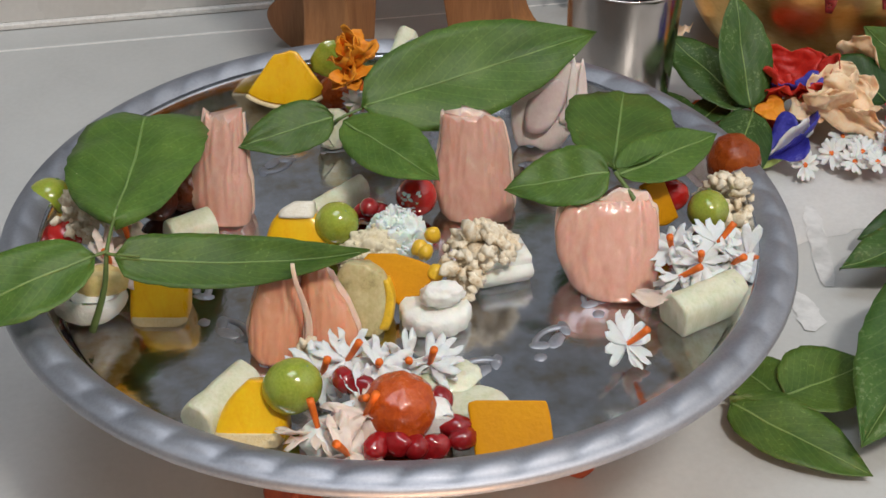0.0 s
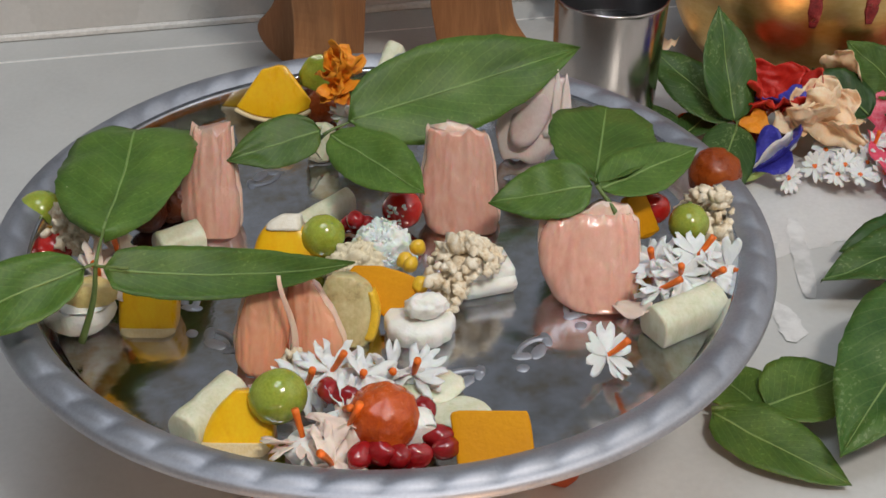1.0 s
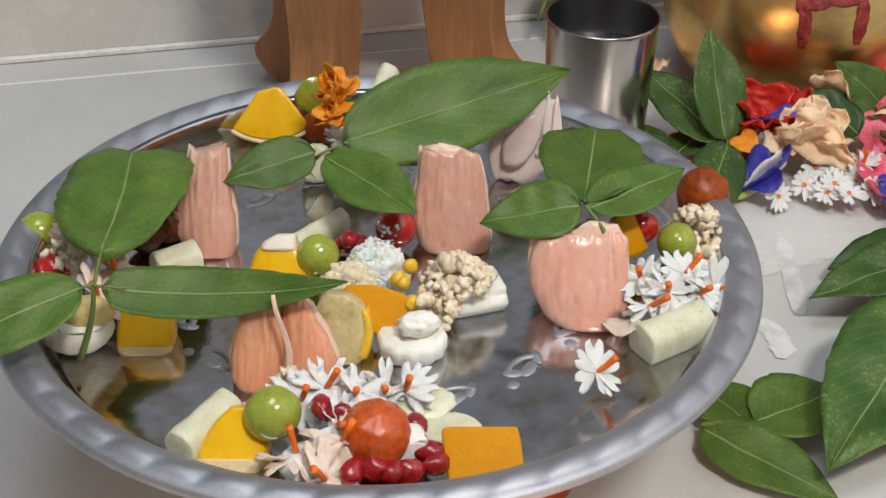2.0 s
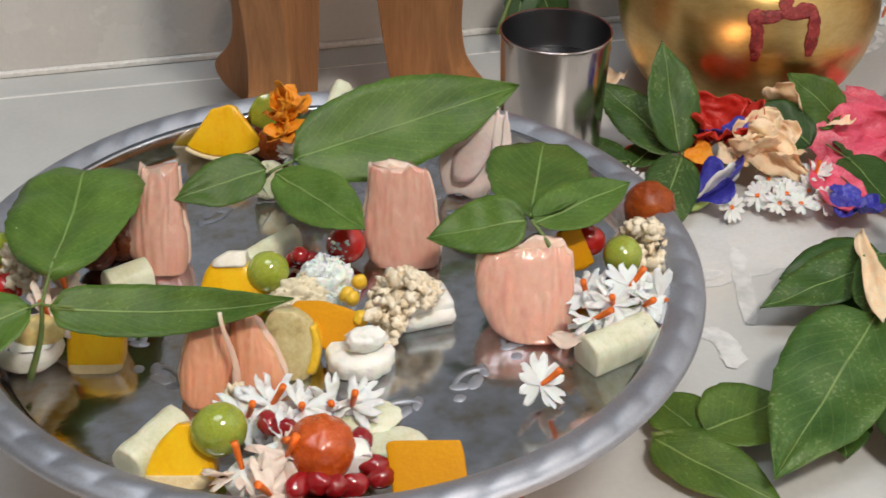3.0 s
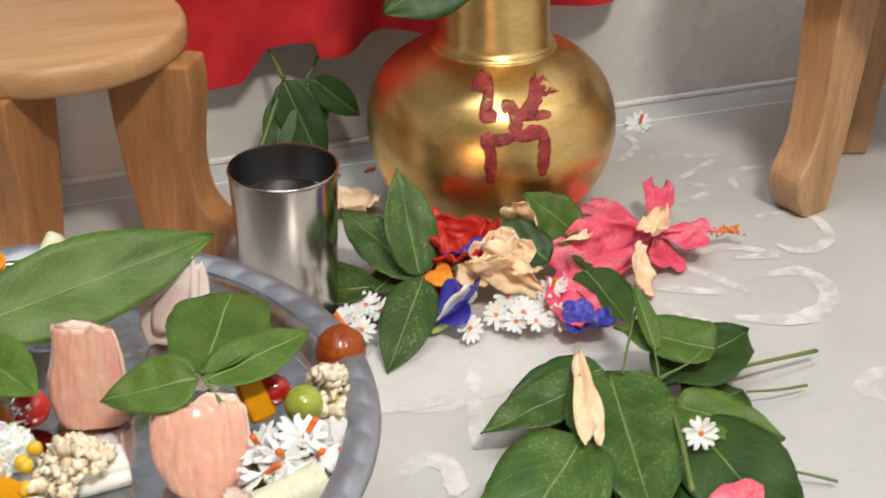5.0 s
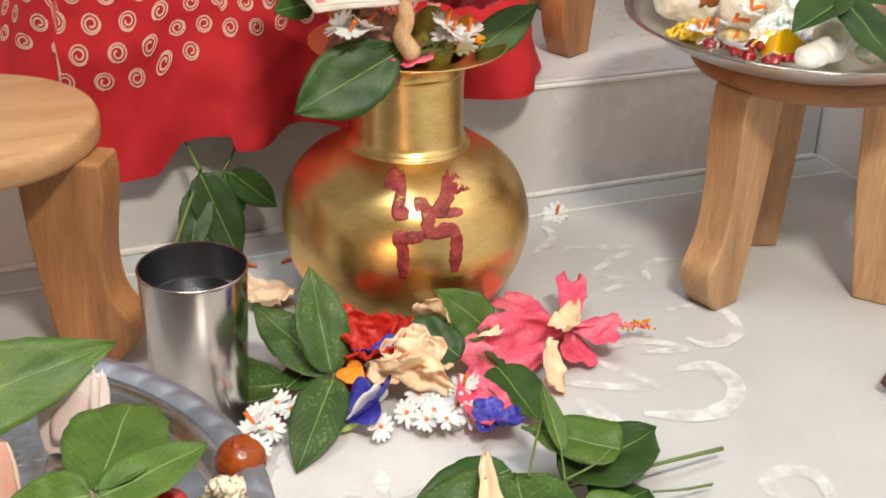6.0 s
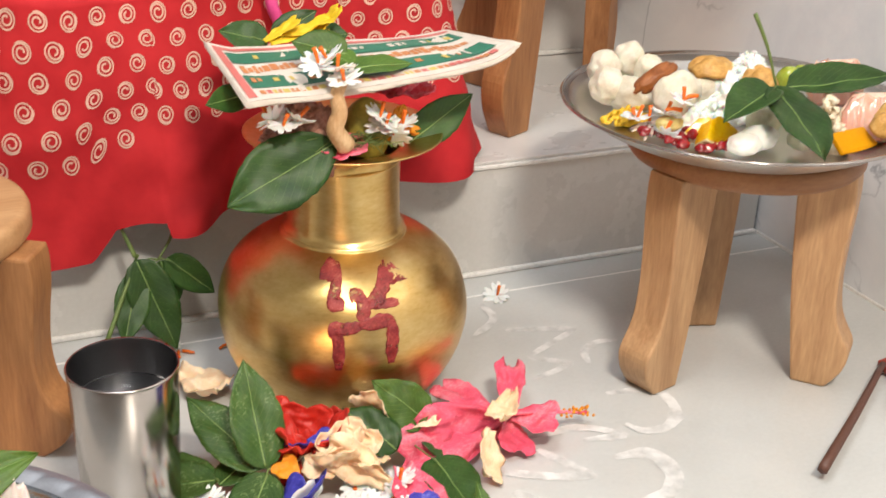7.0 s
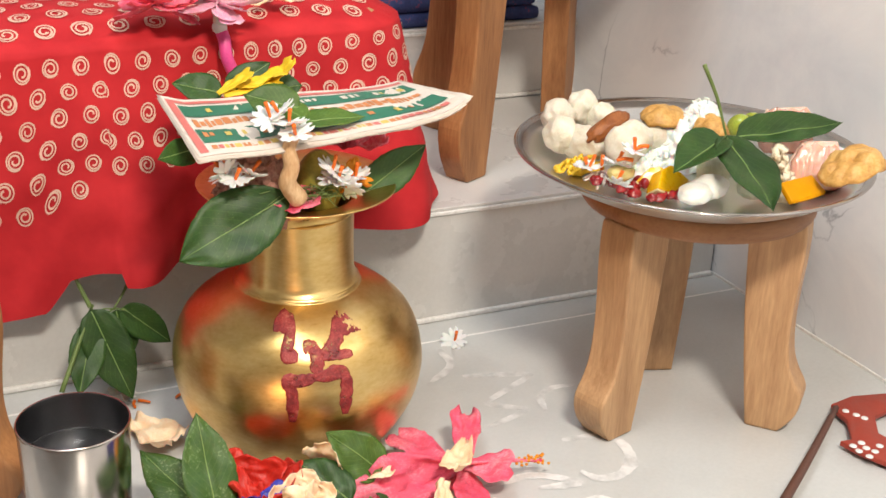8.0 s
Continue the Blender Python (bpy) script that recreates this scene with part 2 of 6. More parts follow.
def lathe(profile, n=96, wobble=None):
    """Turn (r, z) pairs round z. wobble(angle, i) moves a point: returns dr, dz."""
    bm = bmesh.new()
    rings = []
    for i, (r, z) in enumerate(profile):
        if r < 1e-6:
            rings.append([bm.verts.new((0, 0, z))])
            continue
        ring = []
        for k in range(n):
            a = 2 * math.pi * k / n
            dr, dz = wobble(a, i) if wobble else (0, 0)
            ring.append(bm.verts.new(((r + dr) * math.cos(a), (r + dr) * math.sin(a), z + dz)))
        rings.append(ring)
    for p, q in zip(rings, rings[1:]):
        for k in range(n):
            a, b = p[k % len(p)], p[(k + 1) % len(p)]
            c, d = q[(k + 1) % len(q)], q[k % len(q)]
            vs = []
            for v in (a, b, c, d):
                if v not in vs:
                    vs.append(v)
            if len(vs) > 2:
                bm.faces.new(vs)
    bmesh.ops.recalc_face_normals(bm, faces=bm.faces[:])
    return bm


def smooth_path(pts, n=8):
    """Catmull-Rom through the points."""
    pts = [Vector(p) for p in pts]
    ext = [2 * pts[0] - pts[1]] + pts + [2 * pts[-1] - pts[-2]]
    out = []
    for i in range(1, len(ext) - 2):
        a, b, c, d = ext[i - 1:i + 3]
        for k in range(n):
            t = k / n
            out.append(0.5 * ((2 * b) + (c - a) * t + (2 * a - 5 * b + 4 * c - d) * t * t + (3 * b - a - 3 * c + d) * t ** 3))
    out.append(pts[-1])
    return out


def tube(pts, r0, r1=None, sides=8, n=6):
    r1 = r0 if r1 is None else r1
    path = smooth_path(pts, n)
    bm = bmesh.new()
    rings = []
    for i, p in enumerate(path):
        d = (path[min(i + 1, len(path) - 1)] - path[max(i - 1, 0)]).normalized()
        s = d.orthogonal().normalized() if i == 0 else (s - d * s.dot(d)).normalized()
        u = d.cross(s)
        r = r0 + (r1 - r0) * i / (len(path) - 1)
        rings.append([bm.verts.new(p + (s * math.cos(2 * math.pi * k / sides) + u * math.sin(2 * math.pi * k / sides)) * r) for k in range(sides)])
    for p, q in zip(rings, rings[1:]):
        for k in range(sides):
            bm.faces.new((p[k], p[(k + 1) % sides], q[(k + 1) % sides], q[k]))
    bm.faces.new(rings[0][::-1])
    bm.faces.new(rings[-1])
    bmesh.ops.recalc_face_normals(bm, faces=bm.faces[:])
    return bm


def grid_mesh(fn, nu, nv, thick=0.0, uv=None):
    """A sheet from fn(u, v), u and v from 0 to 1; thick closes it underneath; uv(u, v) gives the map."""
    bm = bmesh.new()
    layer = bm.loops.layers.uv.new(uv[0]) if uv else None
    P = [[Vector(fn(i / nu, j / nv)) for j in range(nv + 1)] for i in range(nu + 1)]
    top = [[bm.verts.new(P[i][j]) for j in range(nv + 1)] for i in range(nu + 1)]

    def quad(vs, cs):
        f = bm.faces.new(vs)
        if layer:
            for l, c in zip(f.loops, cs):
                l[layer].uv = uv[1](c[0] / nu, c[1] / nv)
    for i in range(nu):
        for j in range(nv):
            cs = ((i, j), (i + 1, j), (i + 1, j + 1), (i, j + 1))
            quad([top[a][b] for a, b in cs], cs)
    if thick:
        bm.normal_update()
        low = [[bm.verts.new(top[i][j].co - top[i][j].normal * thick) for j in range(nv + 1)] for i in range(nu + 1)]
        for i in range(nu):
            for j in range(nv):
                cs = ((i, j + 1), (i + 1, j + 1), (i + 1, j), (i, j))
                quad([low[a][b] for a, b in cs], cs)
        rim = [(i, 0) for i in range(nu)] + [(nu, j) for j in range(nv)] + [(i, nv) for i in range(nu, 0, -1)] + [(0, j) for j in range(nv, 0, -1)]
        for c, d in zip(rim, rim[1:] + rim[:1]):
            quad([top[d[0]][d[1]], top[c[0]][c[1]], low[c[0]][c[1]], low[d[0]][d[1]]], (d, c, c, d))
    bmesh.ops.remove_doubles(bm, verts=bm.verts[:], dist=1e-6)
    return bm


def blob(rx, ry, rz, rough=0.1, freq=3.0, seed=0, sub=3, squash=None):
    """A lumpy ball, centred."""
    bm = bmesh.new()
    bmesh.ops.create_icosphere(bm, subdivisions=sub, radius=1)
    off = Vector((seed * 3.7, seed * 1.3, seed * 2.1))
    for v in bm.verts:
        d = v.co.copy()
        k = max(0.4, 1 + rough * noise.noise(d * freq + off) + rough * 0.5 * noise.noise(d * freq * 2.3 + off))
        v.co = Vector((d.x * rx * k, d.y * ry * k, d.z * rz * k))
        if squash and v.co.z < squash:
            v.co.z = squash
    return bm


def merged(bms):
    """Several bmeshes in one."""
    out = bmesh.new()
    for b in bms:
        me = bpy.data.meshes.new("piece")
        b.to_mesh(me)
        b.free()
        out.from_mesh(me)
        bpy.data.meshes.remove(me)
    return out


def moved(bm, m):
    bmesh.ops.transform(bm, matrix=m, verts=bm.verts[:])
    return bm


# ---- the room ----
YS, HS, XW = 0.963, 0.12, 1.03      # front of the lower step at the side wall, its height, the side wall
SKEW = pose(XW, YS, 0, 0, 0, -1.9) @ pose(-XW, -YS, 0)      # the step and the tiles run a little off square
floor = tagged(part("floor", box(-2.2, -2.2, -0.05, XW, YS + 0.15, -0.0003), M_GROUT, smooth=False), "pale grey tiled floor with white joints", "floor", kind="structure")
ys = [YS - 0.040, YS - 0.64, YS - 1.24, YS - 1.84, YS - 2.44, -2.18]
for y1, y0 in zip([YS - 0.0015] + ys[:-1], ys):
    xs = [-2.2, -1.6, -0.9, -0.2, XW + 0.09] if y1 < YS - 0.01 else [-2.2, -1.4, -0.7, XW + 0.002]
    for x0, x1 in zip(xs, xs[1:]):
        part("tile", box(x0 + 0.0012, y0 + 0.0012, -0.01, x1 - 0.0012, y1 - 0.0012, 0.0, 0.0006, 1), M_TILE, floor, smooth=False, m=SKEW)


def step(name, y0, y1, z0, z1, label):
    ob = tagged(part(name, box(-2.2, y0 + 0.008, z0 - 0.02, XW - 0.001, y1, z1 - 0.01), M_GROUT, smooth=False), label, "step", kind="structure")
    ob.matrix_basis = SKEW
    for x0, x1 in ((-2.2, -1.35), (-1.35, -0.55), (-0.55, 0.25), (0.25, XW - 0.002)):
        part("riser_tile", box(x0 + 0.0008, y0, z0 + 0.0052, x1 - 0.0008, y0 + 0.012, z1 - 0.0078, 0.0008, 1), M_STEP, ob, smooth=False)
        part("tread_tile", box(x0 + 0.0008, y0 - 0.0005, z1 - 0.0034, x1 - 0.0008, y1 - 0.004, z1, 0.0010, 2), M_STEP, ob, smooth=False)
    part("joint_bead", box(-2.2, y0 - 0.0022, z1 - 0.0078, XW - 0.003, y0 + 0.004, z1 - 0.0036, 0.0008, 1), M_GROUT, ob, smooth=False)
    part("foot_joint", box(-2.2, y0 - 0.0040, z0 + 0.0002, XW - 0.003, y0 + 0.004, z0 + 0.0052, 0.0010, 1), M_GROUT, ob, smooth=False)
    return ob


step("step_1", YS, 1.275, 0.0, HS, "low tiled altar step with white joints")
step("step_2", 1.275, 2.2, HS, HS + 0.092, "upper tiled altar step with white joints")
wall_east = tagged(part("wall_east", box(XW, -2.2, -0.05, XW + 0.1, 2.2, 2.6), M_MARBLE, smooth=False), "white marble-tiled wall with grey veins", "wall", kind="structure")
part("wall_joint", box(XW - 0.0015, -2.2, 0.0, XW + 0.002, YS, 0.003), M_GROUT, wall_east, smooth=False)
tagged(part("wall_north", box(-2.2, 2.2, -0.05, XW + 0.1, 2.3, 2.6), M_NORTH, smooth=False), "unseen plain grey wall closing the room behind the altar", "wall", kind="structure")
tagged(part("wall_west", box(-2.3, -2.2, -0.05, -2.2, 2.3, 2.6), M_PLASTER, smooth=False), "plain cream painted wall", "wall", kind="structure")
tagged(part("wall_south", box(-2.3, -2.3, -0.05, XW + 0.1, -2.2, 2.6), M_PLASTER, smooth=False), "plain cream painted wall", "wall", kind="structure")
tagged(part("ceiling", box(-2.3, -2.3, 2.6, XW + 0.1, 2.3, 2.7), M_CEILING, smooth=False), "plain grey-white painted ceiling", "ceiling", kind="structure")


# ---- stools ----
def stool_leg(foot, top, w, t, seed):
    """A sawn board leg set edge-on to the centre: straight inside, outside bulging at the seat, pinched above a scrolled foot."""
    foot, top = Vector(foot), Vector(top)
    out = Vector((foot.x, foot.y, 0)).normalized()
    side = Vector((-out.y, out.x, 0))
    curve = smooth_path(((0.0, 0.60, 0), (0.03, 0.72, 0), (0.10, 0.93, 0), (0.19, 1.02, 0), (0.28, 0.86, 0), (0.36, 0.78, 0), (0.50, 0.78, 0), (0.66, 0.86, 0), (0.80, 0.95, 0), (0.92, 1.0, 0), (1.0, 1.0, 0)), 4)
    bm = bmesh.new()
    rings = []
    for c in curve:
        at = foot.lerp(top, c.x)
        bow = 0.06 * w * math.sin(c.x * math.pi)
        th = t * (0.46 + 0.06 * c.x)
        rings.append([bm.verts.new(at + out * (r - 0.5 * w) + side * a * th) for r, a in ((-bow, -1), (-bow, 1), (c.y * w, 1), (c.y * w, -1))])
    for p, q in zip(rings, rings[1:]):
        for k in range(4):
            bm.faces.new((p[k], p[(k + 1) % 4], q[(k + 1) % 4], q[k]))
    bm.faces.new(rings[0][::-1])
    bm.faces.new(rings[-1])
    bmesh.ops.recalc_face_normals(bm, faces=bm.faces[:])
    sharp = [e for e in bm.edges if len(e.link_faces) == 2 and e.calc_face_angle(0) > 0.6]
    bmesh.ops.bevel(bm, geom=sharp, offset=0.0022, segments=2, affect="EDGES", profile=0.5)
    return bm


def wooden_stool(centre, feet, height, r, label, w=0.05, t=0.026, group="wooden stools", base=0.0, seat_thick=0.024, wood=None, seat_wood=None):
    cx, cy = centre
    ob = empty("wooden_stool", (cx, cy, base), label, "stool", group)
    th = seat_thick
    prof = [(0, height - th), (r * 0.9, height - th), (r - 0.003, height - th + 0.002), (r, height - th + 0.006), (r, height - 0.006), (r - 0.002, height - 0.0015), (r - 0.006, height), (0, height)]
    part("seat", lathe(prof, 72), seat_wood or M_WOOD_X, ob)
    for i, (fx, fy) in enumerate(feet):
        dx, dy = fx - cx, fy - cy
        part("leg", stool_leg((dx * 0.92, dy * 0.92, 0), (dx * 0.72, dy * 0.72, height - th + 0.003), w, t, i), wood or M_WOOD_Z, ob, smooth=False)
    return ob


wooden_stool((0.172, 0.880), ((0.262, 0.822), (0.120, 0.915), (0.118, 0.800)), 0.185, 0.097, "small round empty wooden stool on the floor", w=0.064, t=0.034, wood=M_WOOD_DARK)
wooden_stool((0.825, 0.755), ((0.725, 0.728), (0.889, 0.679), (0.852, 0.831)), 0.208, 0.098, "small round wooden stool under a filled plate", w=0.046, t=0.034, seat_thick=0.019, seat_wood=M_WOOD_SHADED)
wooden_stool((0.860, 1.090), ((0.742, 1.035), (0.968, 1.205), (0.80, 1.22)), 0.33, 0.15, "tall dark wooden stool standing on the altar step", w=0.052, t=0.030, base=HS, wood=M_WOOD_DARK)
wooden_stool((0.10, 0.479), ((0.184, 0.420), (0.030, 0.425), (0.10, 0.575)), 0.102, 0.105, "low wooden stool under the offering plate", w=0.024, t=0.02, wood=M_REDWOOD)

# ---- offering plate in front ----
PC, PZ = (0.101, 0.482), 0.107


def thali(name, centre, z, flat, rim, height, material, label, beads, scallops):
    """A plate: flat floor, sloped wall, rolled flange with pressed beads."""
    ob = empty(name, (centre[0], centre[1], z), label, "plate")
    f, r, h = flat, rim, height
    prof = [(0, 0), (f * 0.5, 0), (f * 0.9, 0), (f, 0.0002), (f + 0.002, 0.0015), (f + 0.004, 0.006), (f + 0.006, 0.011), (f + 0.008, h - 0.005), (f + 0.0095, h - 0.0028),
            (f + 0.0115, h - 0.0016), (f + 0.014, h - 0.0008), (f + 0.0165, h - 0.0004), (f + 0.019, h - 0.0004), (f + 0.0212, h - 0.0008), (r - 0.003, h - 0.0014), (r - 0.0012, h - 0.0014), (r, h - 0.003), (r + 0.0004, h - 0.0050),
            (r - 0.001, h - 0.0060), (r - 0.0025, h - 0.005), (r - 0.010, h - 0.0030), (f + 0.009, h - 0.0060), (f + 0.006, 0.008), (f + 0.004, 0.003), (f + 0.001, -0.0013), (0, -0.0013)]

    def wob(a, i):
        dz = 0.0
        if 9 <= i <= 14:
            k = abs(math.sin((a + 0.010 * (i - 9)) * beads / 2)) ** 0.6
            dz += (0.0004, 0.0012, 0.0019, 0.0019, 0.0011, 0.0002)[i - 9] * (k - 0.25)
        return (0, dz)
    part("dish", lathe(prof[:9] + prof[21:], 200), M_WET if beads else material, ob)
    part("rim", lathe(prof[8:22], 800, lambda a, i: wob(a, i + 8)), material, ob, "rolled rim pressed with beads" if beads else "")
    if scallops:
        arc = tube([(0.0105 * math.cos(t), 0.0105 * math.sin(t), 0) for t in (math.radians(10 + 20 * k) for k in range(9))], 0.0021, 0.0021, 8, 2)
        def ring_of(name, bm, count, m):
            first = part(name, bm, material, ob, m=m)
            for k in range(1, count):
                twin = new(name, first.data)
                twin.parent = ob
                twin.matrix_basis = pose(0, 0, 0, 0, 0, 360 * k / count) @ m
        ring_of("pressed_arc", arc, scallops, pose(f + 0.0070, 0, 0.0070) @ pose(0, 0, 0, 0, -66, 0) @ pose(0, 0, 0, 0, 0, -90))
        motif = [moved(blob(rx, ry, 0.0016, 0.12, 2, k, 3), pose(x, y, 0, 0, 0, turn)) for k, (x, y, rx, ry, turn) in enumerate(((0, 0, 0.0058, 0.0030, 20), (0.0085, 0.0035, 0.0050, 0.0024, 60), (-0.0075, 0.0025, 0.0046, 0.0026, -40), (-0.013, -0.003, 0.0030, 0.0026, 0)))]
        motif.append(tube([(0.0105 * math.cos(t), 0.0075 * math.sin(t), 0) for t in (math.radians(20 + 17 * k) for k in range(9))], 0.0020, 0.0014, 6, 2))
        ring_of("pressed_motif", moved(merged(motif), Matrix.Diagonal((1, 1, 0.4, 1))), 16, pose(0, 0, 0, 0, 0, -83) @ pose(0.098, 0, 0, 0, 0, 90))
    return ob


thali("offering_plate", PC, PZ, 0.152, 0.1778, 0.021, M_ALU, "round dull metal offering plate with a beaded rim", 50, 32)
plate2 = empty("offering_plate", (0.824, 0.768, 0.2098), "round shallow steel plate of food on a wooden stool", "plate")
part("dish", lathe([(0, 0), (0.06, 0), (0.100, 0.0003), (0.112, 0.0020), (0.124, 0.0080), (0.134, 0.0150), (0.1415, 0.0205)] + [(0.1405, 0.0188), (0.134, 0.0135), (0.124, 0.0065), (0.112, 0.0006), (0.100, -0.0012), (0, -0.0013)], 160), M_PALE_STEEL, plate2)
part("rim", lathe([(0.1413, 0.0204), (0.1450, 0.0222), (0.1475, 0.0226), (0.1485, 0.0216), (0.1478, 0.0204), (0.1450, 0.0202), (0.1413, 0.0192)], 160), M_STEEL, plate2, "polished rolled rim")

# ---- tumbler ----
tumbler = empty("steel_tumbler", (0.2963, 0.7092, 0.0), "shiny steel tumbler filled with water", "tumbler")
part("cup", lathe([(0, 0.0), (0.030, 0.0), (0.0325, 0.002), (0.0365, 0.122), (0.0372, 0.1240), (0.0368, 0.1252), (0.0360, 0.1250)], 96), M_STEEL, tumbler)
part("lining", lathe([(0.0360, 0.1249), (0.0356, 0.1235), (0.0318, 0.004), (0, 0.003)], 96), M_STEEL_SHADED, tumbler)
M_WATER, nt_, p_ = nodes_of("clear_water")
p_.inputs["Transmission Weight"].default_value, p_.inputs["IOR"].default_value, p_.inputs["Roughness"].default_value = 1.0, 1.33, 0.01
wat = part("water", lathe([(0.0, 0.0985), (0.030, 0.0985), (0.0347, 0.0987), (0.0345, 0.095), (0, 0.095)], 64), M_WATER, tumbler)
wat.visible_shadow = False

# ---- brass pot ----
AX, AY = 0.4952, 0.822
POT = [(0, 0.0), (0.045, 0.0), (0.056, 0.003), (0.071, 0.014), (0.084, 0.030), (0.0935, 0.050), (0.0985, 0.072), (0.0990, 0.088), (0.0960, 0.104), (0.0890, 0.119), (0.0780, 0.131), (0.0650, 0.1395),
       (0.0545, 0.1445), (0.0500, 0.1462), (0.0492, 0.1480), (0.0470, 0.1505), (0.0445, 0.156), (0.0432, 0.175), (0.0430, 0.202), (0.0440, 0.2125), (0.0490, 0.2185), (0.0590, 0.2222), (0.0710, 0.2250), (0.0750, 0.2260), (0.0747, 0.2275),
       (0.0660, 0.2262), (0.0520, 0.2225), (0.0425, 0.2150), (0.0412, 0.195), (0.0412, 0.160), (0.05, 0.140), (0.088, 0.110), (0.09, 0.07), (0.05, 0.01), (0, 0.006)]
pot = empty("brass_pot", (AX, AY, 0.0), "round-bellied brass water pot painted with a red mark", "pot")


def fine_profile(prof, n=4):
    return [(max(0, p.x), p.y) for p in smooth_path([(r, z, 0) for r, z in prof], n)]


def dent(a, i):
    return (0.0006 * math.sin(3 * a + i * 0.12) + 0.0004 * math.sin(7 * a + 1 + i * 0.2), 0)


part("vessel", lathe(fine_profile(POT), 160, dent), M_BRASS, pot)


def pot_radius(z):
    for (r0, z0), (r1, z1) in zip(POT[2:24], POT[3:24]):
        if z0 <= z <= z1 and z1 > z0:
            return r0 + (r1 - r0) * (z - z0) / (z1 - z0)
    return 0.098


def pot_stroke(pts, width, seed):
    """A brush stroke on the belly: points are (turn in degrees from the front, height)."""
    path = smooth_path([(a, z, 0) for a, z in pts], 10)
    n = len(path) - 1

    def fn(u, v):
        i = min(n, int(round(u * n)))
        d = path[min(i + 1, n)] - path[max(i - 1, 0)]
        k = 0.0975 * math.pi / 180
        d2 = Vector((d.x * k, d.y)).normalized()
        w = width * (0.46 + 0.12 * noise.noise(Vector((u * 9, seed, v * 2))) + 0.06 * noise.noise(Vector((u * 31, seed, v * 2)))) * (2 * v - 1)
        end = 0.25 + 0.75 * min(1, 5 * u + 0.3, 5 * (1 - u) + 0.3)
        a = path[i].x - d2.y * w * end / k
        z = path[i].y + d2.x * w * end
        r = pot_radius(z) + 0.0009 + 0.0007 * noise.noise(Vector((u * 20, v * 5, seed)))
        an = math.radians(a - 90 + FRONT)
        return (r * math.cos(an), r * math.sin(an), z)
    return grid_mesh(fn, n, 6, 0.0008)


FRONT = 0.0
for zr in (0.1495, 0.2055):
    rr = pot_radius(zr) + 0.0005
    part("turned_ring", lathe([(rr - 0.0012, zr - 0.0012), (rr - 0.0001, zr - 0.0004), (rr, zr), (rr - 0.0001, zr + 0.0004), (rr - 0.0012, zr + 0.0012)], 128, dent), M_BRASS, pot)
for i, (pts, w) in enumerate((
        ([(-35.8, 0.1381), (-30.8, 0.14), (-25.3, 0.1375), (-25.3, 0.1315), (-26.1, 0.124), (-20.4, 0.1218)], 0.0114),
        ([(16.9, 0.1335), (11.6, 0.137), (3.8, 0.1351), (0.0, 0.1297), (-4.3, 0.1246), (-9.0, 0.1223)], 0.0114),
        ([(-18.1, 0.1269), (-14.5, 0.1276), (-10.3, 0.1257)], 0.0088),
        ([(-12.8, 0.1275), (-11.3, 0.1197), (-12.7, 0.111)], 0.0120),
        ([(-9.1, 0.1214), (-2.3, 0.1213), (6.6, 0.1206)], 0.0062),
        ([(-23.0, 0.0744), (-22.8, 0.0895), (-23.4, 0.0998), (-25.2, 0.107), (-19.2, 0.1066), (-12.4, 0.1087)], 0.0099),
        ([(-13.9, 0.1085), (-6.9, 0.1096), (-0.4, 0.1098), (1.3, 0.1008), (0.3, 0.0894), (0.1, 0.0769)], 0.0104))):
    part("painted_stroke", pot_stroke(pts, w, i), M_SINDOOR, pot, "smeared red vermilion paint")

# ---- red draped seat ----
CX0, CX1, CY0, CY1, CTOP = 0.265, 0.657, 0.962, 1.245, 0.322


